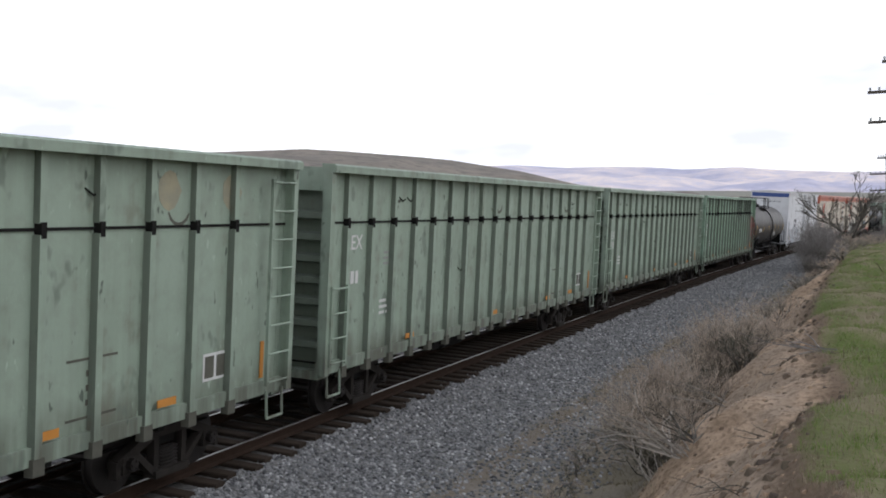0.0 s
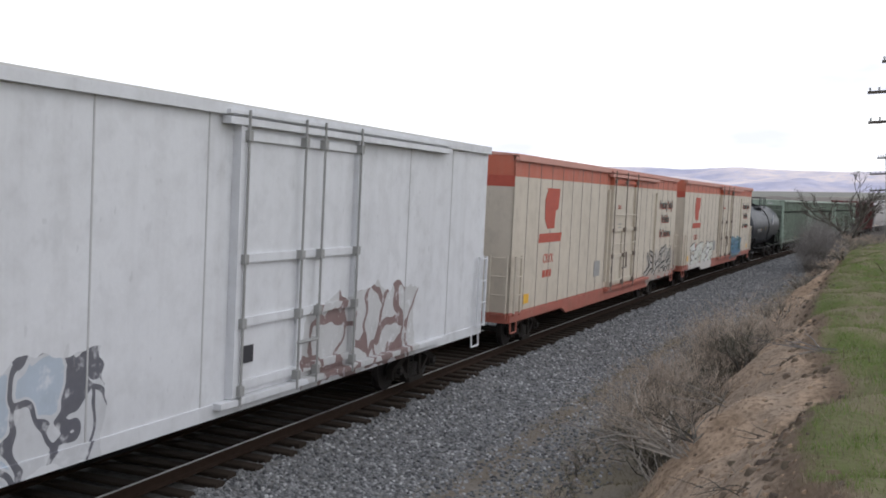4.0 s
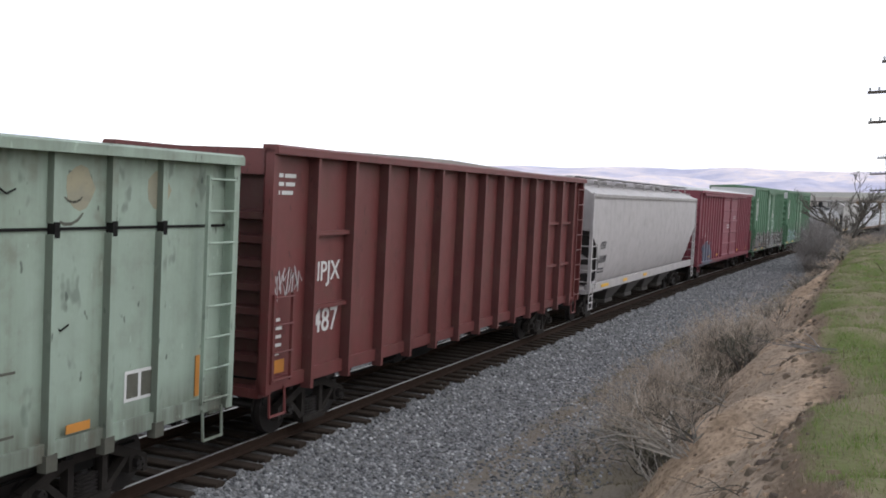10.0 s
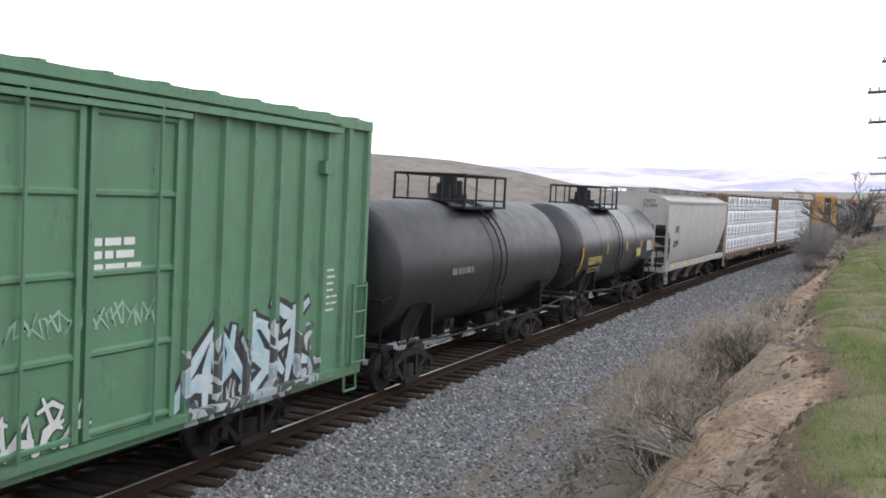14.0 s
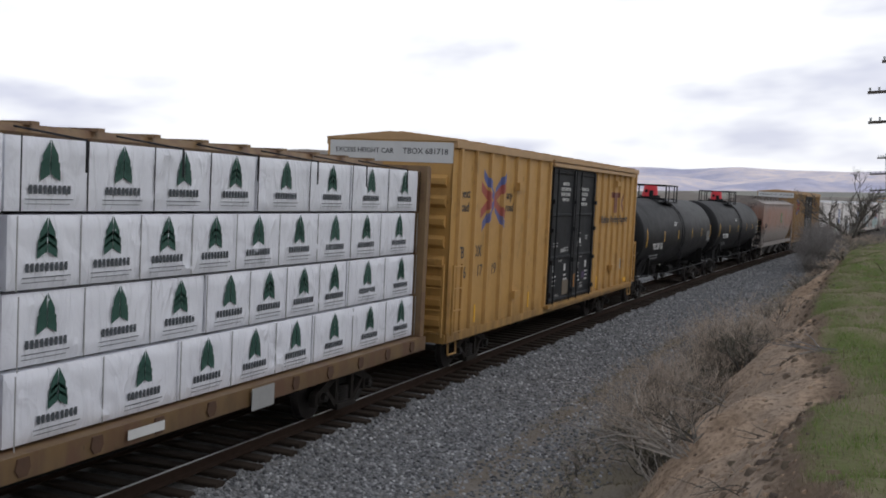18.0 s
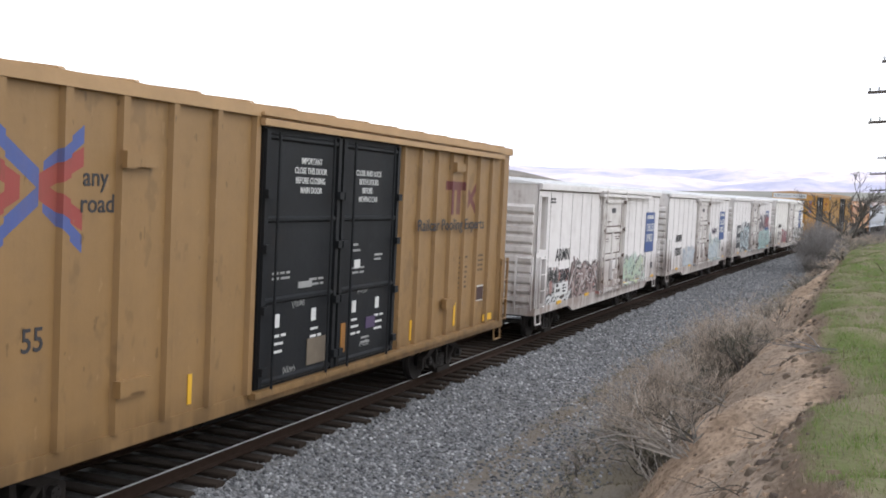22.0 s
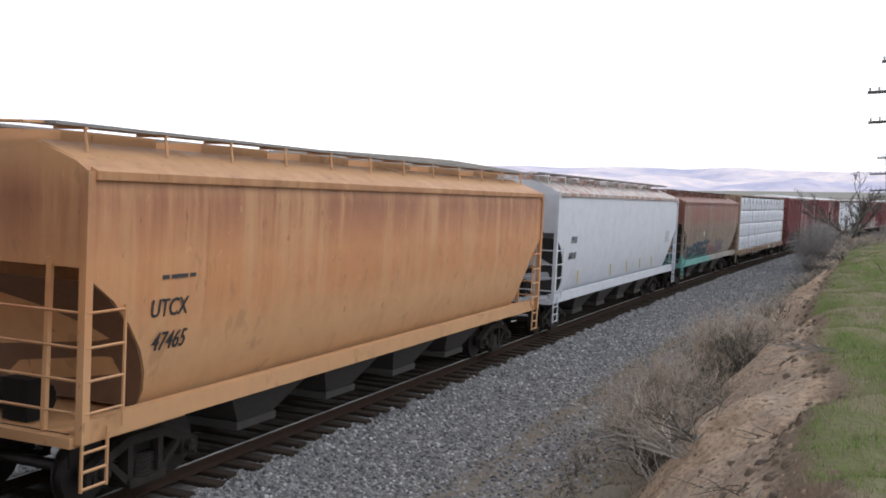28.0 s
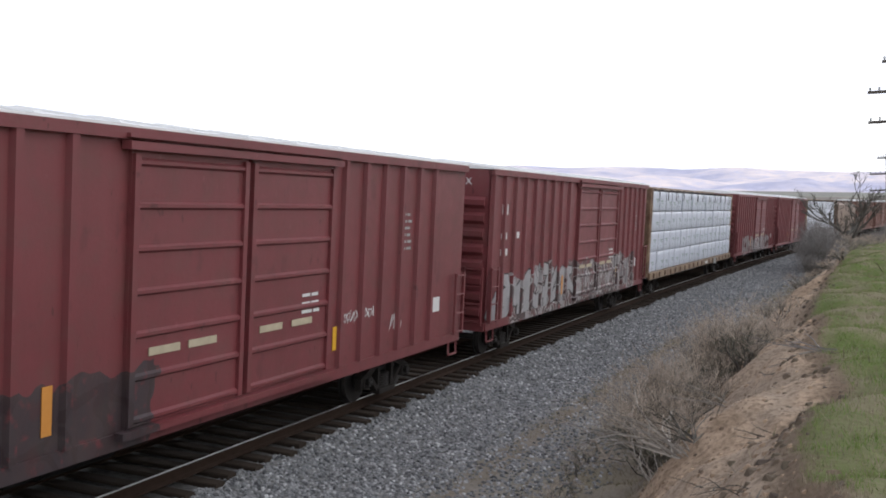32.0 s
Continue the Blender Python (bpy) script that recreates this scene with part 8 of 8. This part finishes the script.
def grow(r, p, d, length, rad, depth, segs, fine, spread, lift, kids):
    """A branch of several bends that forks; the last forks go to the fine twigs."""
    n = 3 if depth else 2
    for i in range(n):
        q = p + d * (length / n)
        (segs if depth > 1 else fine).append((tuple(p), tuple(q), rad * (1 - 0.25 * i / n), rad * (1 - 0.25 * (i + 1) / n)))
        p = q
        d = (d + Vector((r.gauss(0, 0.16), r.gauss(0, 0.16), r.gauss(0, 0.12) + lift))).normalized()
        if depth and (i or depth < 3):
            for _ in range(kids if i == n - 1 else max(1, kids - 1)):
                e = (d + Vector((r.gauss(0, spread), r.gauss(0, spread), r.gauss(0.1, spread * 0.8)))).normalized()
                grow(r, p, e, length * r.uniform(0.5, 0.8), rad * 0.62, depth - 1, segs, fine, spread, lift, kids)


def twig_material(name, a, b_col):
    m, t, b = nodes_of(name)
    r = node(t, "NewGeometry").outputs["Random Per Island"]
    t.links.new(mix(t, r, a, b_col), b.inputs["Base Color"])
    b.inputs["Roughness"].default_value = 0.9
    return m


BARK = twig_material("grey_brush_bark", (0.055, 0.050, 0.043), (0.15, 0.135, 0.115))
TWIG = twig_material("dry_twigs", (0.17, 0.155, 0.125), (0.34, 0.30, 0.25))
# inner twigs of the near brush, with the crown's shade in their colour
SHADY_TWIG = twig_material("shaded_grey_green_twigs", (0.07, 0.066, 0.05), (0.19, 0.172, 0.135))
PALE = twig_material("bleached_dead_wood", (0.20, 0.18, 0.16), (0.45, 0.41, 0.36))
TIPS = twig_material("tan_seed_heads", (0.28, 0.23, 0.185), (0.48, 0.395, 0.32))
DIM = twig_material("dark_far_twigs", (0.14, 0.13, 0.122), (0.27, 0.25, 0.235))


def bush(s, u, high, wide, seed, stems=40, twigs=3, far=False, thin=1.0):
    """Open brush: crooked stems fan out from the foot to a rough dome and fork again and again into wisps."""
    r = random.Random(seed)
    x, y = line(s, u)
    z = float(ground_z(np.array(s), np.array(u)))
    ob = tagged(new("bush"), "leafless tan-tipped grey brush on the foot of the bank" if not far else "dense dark leafless brush beside the track", "bush", "brush along the track")
    ob.location = (x, y, z - 0.04)
    stem, fine, tips = [], [], []
    lobes = [(r.uniform(0, 6.283), r.uniform(0.6, 1.2)) for _ in range(6)]
    gauss = r.gauss

    def wisp(q, d, ln, k, w0):
        """A twig of three bends with side twigs."""
        for b in range(3):
            d = (d + Vector((gauss(0, 0.22), gauss(0, 0.22), gauss(0.06, 0.16)))).normalized()
            e = q + d * ln * (0.42 - 0.06 * b)
            (tips if k > 0.72 and b or k > 0.95 else fine).append((tuple(q), tuple(e), w0 * (1 - 0.25 * b), w0 * (0.78 - 0.25 * b)))
            q = e
            for _ in range(2 if b else 1):
                f = (d + Vector((gauss(0, 0.6), gauss(0, 0.6), gauss(0.1, 0.4)))).normalized()
                (tips if k > 0.6 else fine).append((tuple(q), tuple(q + f * ln * r.uniform(0.15, 0.38)), w0 * 0.6, w0 * 0.35))

    for i in range(stems):
        a, out = r.uniform(0, 6.283), r.random() ** 0.6
        swell = 1.0 + 0.22 * sum(w0 - 0.9 for b0, w0 in lobes if math.cos(a - b0) > 0.55)
        reach = wide * out * swell
        top = high * (0.30 + 0.56 * math.sqrt(max(0.0, 1 - out * out * 0.95))) * r.uniform(0.70, 1.0) * swell
        foot = Vector((math.cos(a) * 0.14 * wide, math.sin(a) * 0.14 * wide, 0.0))
        tip = Vector((math.cos(a) * reach, math.sin(a) * reach, top * 0.86))
        prev, n = foot, 5
        for k in range(1, n + 1):
            q = foot.lerp(tip, k / n)
            q += Vector((gauss(0, 0.055), gauss(0, 0.055), 0.12 * math.sin(math.pi * k / n) * r.uniform(-0.3, 1.0))) * high
            w0, w1 = 0.015 * (1 - 0.72 * (k - 1) / n) * thin, 0.015 * (1 - 0.72 * k / n) * thin
            stem.append((tuple(prev), tuple(q), w0, w1))
            d0 = (q - prev).normalized()
            prev = q
            if k > 1:
                for _ in range(twigs):
                    d = (d0 * 0.6 + Vector((gauss(0, 0.55), gauss(0, 0.55), r.uniform(0.0, 0.9)))).normalized()
                    wisp(q, d, high * r.uniform(0.13, 0.27), k / n, 0.0046 * thin)
    tagged(part("branchwork", twig_mesh("branchwork", stem, BARK), None, ob), kind="stuff")
    tagged(part("twig_crown", twig_mesh("twig_crown", fine, DIM if far else SHADY_TWIG if s < 20 else TWIG), None, ob), kind="stuff")
    tagged(part("seed_head", twig_mesh("seed_head", tips, DIM if far else TIPS), None, ob, "" if far else "tan dry tips"), kind="stuff")
    return ob


def dead_brush(s, u, length, seed, count, aim, spread, rise, mat, thick=0.011):
    """Bare dead branches that lie fanned out over the bank from one foot."""
    r = random.Random(seed)
    x, y = line(s, u)
    ob = tagged(new("dead_branches"), "tangle of dead grey branches lying on the bank", "dead branches", "dead wood on the bank")
    ob.location = (x, y, float(ground_z(np.array(s), np.array(u))))
    segs = []
    for i in range(count):
        a = radians(aim + r.gauss(0, spread))
        p, d = Vector((r.gauss(0, 0.08), r.gauss(0, 0.08), 0.03)), Vector((math.cos(a), math.sin(a), rise * r.uniform(0.3, 1.6))).normalized()
        ln, n = length * r.uniform(0.45, 1.1), 6
        for k in range(n):
            q = p + d * ln / n
            wd = thick * r.uniform(0.75, 1.1) * (1 - 0.8 * k / n)
            segs.append((tuple(p), tuple(q), wd, wd * 0.86))
            if k > 1 and r.random() < 0.75:
                e = (d + Vector((r.gauss(0, 0.5), r.gauss(0, 0.5), r.gauss(0.1, 0.25)))).normalized()
                segs.append((tuple(q), tuple(q + e * ln * r.uniform(0.12, 0.3)), wd * 0.5, wd * 0.25))
            p = q
            d = (d + Vector((r.gauss(0, 0.17), r.gauss(0, 0.17), r.gauss(-0.03, 0.13)))).normalized()
    tagged(part("branchwork", twig_mesh("branchwork", segs, mat), None, ob), kind="stuff")
    return ob


for i, (s, u, h, w, n) in enumerate(((16.3, 6.9, 1.85, 0.95, 84), (18.9, 7.6, 1.85, 1.0, 80), (13.9, 7.2, 1.35, 0.75, 56), (12.4, 7.5, 1.0, 0.55, 18), (17.6, 7.35, 1.7, 0.8, 22), (15.4, 7.5, 1.4, 0.7, 20), (17.0, 8.05, 1.1, 0.7, 16),
                                     (20.8, 8.0, 0.95, 0.6, 14), (22.8, 8.2, 0.7, 0.6, 10), (24.8, 7.9, 0.5, 0.6, 10), (26.6, 8.15, 0.55, 0.7, 10), (29.0, 7.9, 0.45, 0.7, 10), (31.5, 8.2, 0.5, 0.7, 10), (34.0, 8.0, 0.45, 0.8, 10), (37.5, 8.2, 0.5, 0.8, 10),
                                     (41.5, 8.0, 0.6, 0.9, 10), (45.0, 7.9, 0.6, 0.9, 10), (49.0, 8.0, 0.55, 0.9, 10), (53.0, 7.8, 0.6, 0.9, 10), (58.0, 7.6, 0.7, 1.0, 10), (62.0, 7.5, 0.8, 1.0, 10))):
    bush(s, u, h, w, 100 + i, n, 4 if s < 20 else 3, thin=0.85 if s < 20 else 1.25)
# tan brush along the far crest of the bank
for i, (s, u, h) in enumerate(((38.0, 8.7, 0.45), (41.0, 8.9, 0.5), (43.5, 8.5, 0.6), (46.0, 9.0, 0.6), (48.0, 8.6, 0.7), (50.5, 9.2, 0.6), (52.5, 8.7, 0.8), (54.5, 9.6, 0.6), (57.5, 9.0, 0.7), (60.0, 9.8, 0.7), (63.0, 9.2, 0.8), (66.0, 8.6, 0.9))):
    bush(s, u, h, 0.75, 400 + i, 12, 4, thin=1.5)
# low dry weeds at the edge of the gravel
for i, (s, u, h) in enumerate(((17.9, 5.35, 0.55), (18.6, 5.5, 0.45), (16.6, 5.5, 0.5), (15.4, 5.6, 0.45), (14.2, 5.8, 0.5), (13.4, 5.9, 0.55), (20.6, 5.9, 0.45), (22.5, 6.2, 0.5), (25.5, 6.4, 0.45), (12.6, 6.3, 0.55))):
    bush(s, u, h, 0.32, 200 + i, 6, 3, thin=0.7)
dead_brush(10.35, 8.12, 1.5, 301, 17, 126, 24, 0.42, PALE, 0.009)
dead_brush(10.5, 8.2, 0.7, 302, 22, 60, 70, 0.45, BARK, 0.010)
dead_brush(11.6, 7.6, 1.3, 303, 10, 112, 34, 0.6, PALE, 0.008)
dead_brush(13.2, 8.15, 1.3, 304, 5, 150, 26, 0.35, PALE, 0.010)
dead_brush(13.4, 9.42, 0.95, 305, 6, 122, 22, 0.05, DIM, 0.014)
for i, (s, u, a) in enumerate(((7.2, 9.0, 120), (8.4, 8.7, 60), (9.2, 9.05, 150), (11.8, 9.1, 100), (12.6, 8.8, 40), (15.0, 9.0, 130), (16.4, 8.8, 80), (18.2, 8.7, 150), (21.0, 8.7, 110), (24.0, 8.6, 140))):
    dead_brush(s, u, 0.45, 320 + i, 5, a, 55, 0.12, BARK, 0.006)
dead_brush(16.0, 6.9, 1.6, 306, 7, 150, 40, 0.6, BARK, 0.018)


def bare_tree(s, u, high, seed, label):
    r = random.Random(seed)
    x, y = line(s, u)
    ob = tagged(new("tree"), label, "tree")
    ob.location = (x, y, float(ground_z(np.array(s), np.array(u))) - 0.05)
    trunk, limbs, fine = [], [], []
    p = Vector((0, 0, 0))
    for k in range(3):
        q = p + Vector((r.uniform(-0.08, 0.08), r.uniform(-0.06, 0.06), high * 0.09))
        trunk.append((tuple(p), tuple(q), 0.13 - 0.015 * k, 0.115 - 0.015 * k))
        p = q
        for _ in range(2 + k):
            a = r.uniform(0, 6.283)
            d = Vector((math.cos(a), math.sin(a), r.uniform(0.5, 1.9))).normalized()
            grow(r, p, d, high * r.uniform(0.28, 0.42), 0.06, 4, limbs, fine, 0.36, 0.02, 2)
    part("trunk", twig_mesh("trunk", trunk, BARK), None, ob)
    part("limbwork", twig_mesh("limbwork", limbs, BARK), None, ob)
    fine = [(a, b, max(0.006, p), max(0.004, q)) for a, b, p, q in fine]
    tagged(part("twig_crown", twig_mesh("twig_crown", fine, BARK), None, ob), kind="stuff")


bare_tree(56.0, 8.6, 3.3, 12, "leafless dark tree on the bank beside the track")
for i, (s, u, h, w) in enumerate(((67.5, 5.7, 1.6, 0.7), (70.0, 5.6, 3.4, 1.0), (73.0, 5.5, 4.3, 1.1), (76.0, 5.3, 4.5, 1.2), (79.0, 5.6, 3.9, 1.2), (82.0, 5.4, 3.7, 1.2), (75.0, 10.3, 1.9, 1.5), (79.0, 11.0, 2.1, 1.7), (76.0, 12.6, 1.7, 1.6), (84.0, 12.0, 2.2, 2.0), (71.0, 9.3, 0.9, 0.9))):
    bush(s, u, h, w, 500 + i, 32 if u < 7 else 20, 5, True, thin=1.5)

BLADE_V = [(-0.5, 0, 0), (0.5, 0, 0), (0.28, 0.1, 6.0), (0.0, 0.5, 11.0), (-0.2, 0.1, 6.0)]
BLADE_T = [(0, 1, 2), (0, 2, 4), (4, 2, 3)]
GRASS = island_material("spring_grass", [(0.075, 0.14, 0.018), (0.12, 0.20, 0.032), (0.165, 0.235, 0.048), (0.22, 0.225, 0.09), (0.10, 0.17, 0.026)])
STRAW = island_material("dry_straw", [(0.16, 0.125, 0.085), (0.29, 0.24, 0.165), (0.11, 0.085, 0.062), (0.34, 0.285, 0.195), (0.11, 0.12, 0.045)])


def blades(name, mat, n, s0, s1, u0, u1, small, big, label, power=1.8, keep=None):
    q = rng.random(n)
    S, U = s0 + (s1 - s0) * q ** power, u0 + (u1 - u0) * rng.random(n)
    if keep is not None:
        k = keep(S, U)
        S, U, q = S[k], U[k], q[k]
    n = len(S)
    return scatter(name, mat, BLADE_V, BLADE_T, S, U, ground_z(S, U) - 0.01, rng.uniform(small, big, n) * (1 + 0.9 * q), rng.uniform(0, 6.28, n), label, "grass", (rng.normal(0, 0.35, n), rng.normal(0, 0.35, n)), rng.uniform(0.6, 1.3, n))


def turf(S, U):
    return 0.6 * lumps(S, U, 0.31, 9.0) + 0.6 * lumps(S, U, 0.17, 4.0) + 0.35 * lumps(S, U, 2.7, 1.0)


blades("grass", GRASS, 420000, 4.5, 62, 8.6, 16.0, 0.0024, 0.0052, "short green spring grass on top of the bank", 2.3, lambda S, U: (U > turf_edge(S) + 0.05) & (turf(S, U) + rng.normal(0, 0.35, len(S)) > 0.0))
blades("dry_grass", STRAW, 42000, 8, 60, 4.9, 7.9, 0.003, 0.009, "dry straw-coloured grass in the ditch", 1.6, lambda S, U: lumps(S, U, 0.8, 3.0) + rng.normal(0, 0.3, len(S)) > 0.0)
blades("dry_bank_grass", STRAW, 190000, 4.5, 60, 8.5, 15.0, 0.0022, 0.0055, "dry tufts on the bank and along its edge", 2.0, lambda S, U: (U > turf_edge(S) - 0.04) & ((turf(S, U) + rng.normal(0, 0.45, len(S)) < 0.12) | (lumps(S, U, 0.5, 8.0) > 0.75) | (U < turf_edge(S) + 0.12)))
n = 9000
q = rng.random(n)
S = 6 + 40 * q ** 1.8
U = turf_edge(S) - 2.6 * rng.random(n) ** 0.8
scatter("dirt_clods", island_material("crumbled_clay", [(0.19, 0.13, 0.085), (0.42, 0.30, 0.20), (0.10, 0.068, 0.048), (0.32, 0.225, 0.15)]), STONE_V, STONE_F, S, U, ground_z(S, U) - 0.015, rng.uniform(0.012, 0.055, n) * (0.6 + 0.9 * rng.random(n) ** 4), rng.uniform(0, 6.28, n), "crumbled clods of orange-brown clay on the bank", "dirt")

# the broken edge of the turf: dark lumps of sod and root
n = 900
S = 5.0 + 45 * rng.random(n) ** 1.6
U = turf_edge(S) - 0.10 + rng.normal(0, 0.11, n) - 0.35 * (rng.random(n) < 0.18)
scatter("sod_clumps", island_material("dark_sod", [(0.06, 0.043, 0.032), (0.12, 0.086, 0.06), (0.085, 0.066, 0.042), (0.19, 0.135, 0.095)]), STONE_V, STONE_F, S, U, ground_z(S, U) - 0.04, rng.uniform(0.03, 0.13, n), rng.uniform(0, 6.28, n), "dark crumbling sod along the broken edge of the bank", "sod")
blades("ditch_weeds", STRAW, 9000, 10, 34, 3.85, 4.35, 0.0025, 0.006, "thin brown weeds in a worn strip of the gravel", 1.3, lambda S, U: lumps(S, U, 0.5, 2.0) > -0.2)
blades("face_straw", STRAW, 9000, 6, 40, 7.2, 9.6, 0.002, 0.005, "thin dry grass clinging to the bare bank", 1.7, lambda S, U: (U < turf_edge(S)) & (lumps(S, U, 0.45, 5.0) + rng.normal(0, 0.2, len(S)) > 0.25))
blades("lone_stalks", STRAW, 160, 8, 30, 8.9, 10.6, 0.008, 0.016, "tall pale dry stalks standing on the bank", 1.3, lambda S, U: lumps(S, U, 0.9, 6.0) > 0.2)

POLE_WOOD = plain("weathered_pole_timber", (0.10, 0.085, 0.075), 0.9, 0, 0.3, 2)
GLASS_INS = plain("pale_insulator", (0.35, 0.38, 0.38), 0.3)
for (x, y), arms in (((19.05, 41.9), ((9.43, 0.75), (8.19, 1.32), (6.95, 1.32))), ((35.0, 79.65), ((7.38, 0.75), (6.14, 1.32), (4.85, 1.32)))):
    pole = tagged(new("telegraph_pole"), "weathered wooden telegraph pole with crossarms and insulators", "utility pole", "poles along the track")
    g0 = -1.0
    pole.location = (x, y, 0)
    top = arms[0][0] + 0.35
    part("mast", Geo().cyl((0, 0, g0), (0, 0, top), 0.15, 12, 0.10), POLE_WOOD, pole)
    hd = radians(24)
    for z, half in arms:
        arm = Geo().box(-half, half, -0.05, 0.05, z - 0.06, z + 0.06)
        arm.v = [(a * math.cos(hd) + b1 * math.sin(hd), -a * math.sin(hd) + b1 * math.cos(hd) - 0.12, c1) for a, b1, c1 in arm.v]
        arm_ob = part("crossarm", arm, POLE_WOOD, pole)
        for k in range(8):
            a = -half + 0.1 + k * (2 * half - 0.2) / 7
            part("insulator", Geo().cyl((a * math.cos(hd), -a * math.sin(hd) - 0.12, z + 0.06), (a * math.cos(hd), -a * math.sin(hd) - 0.12, z + 0.2), 0.035, 7, 0.05), GLASS_INS, arm_ob)


motions()
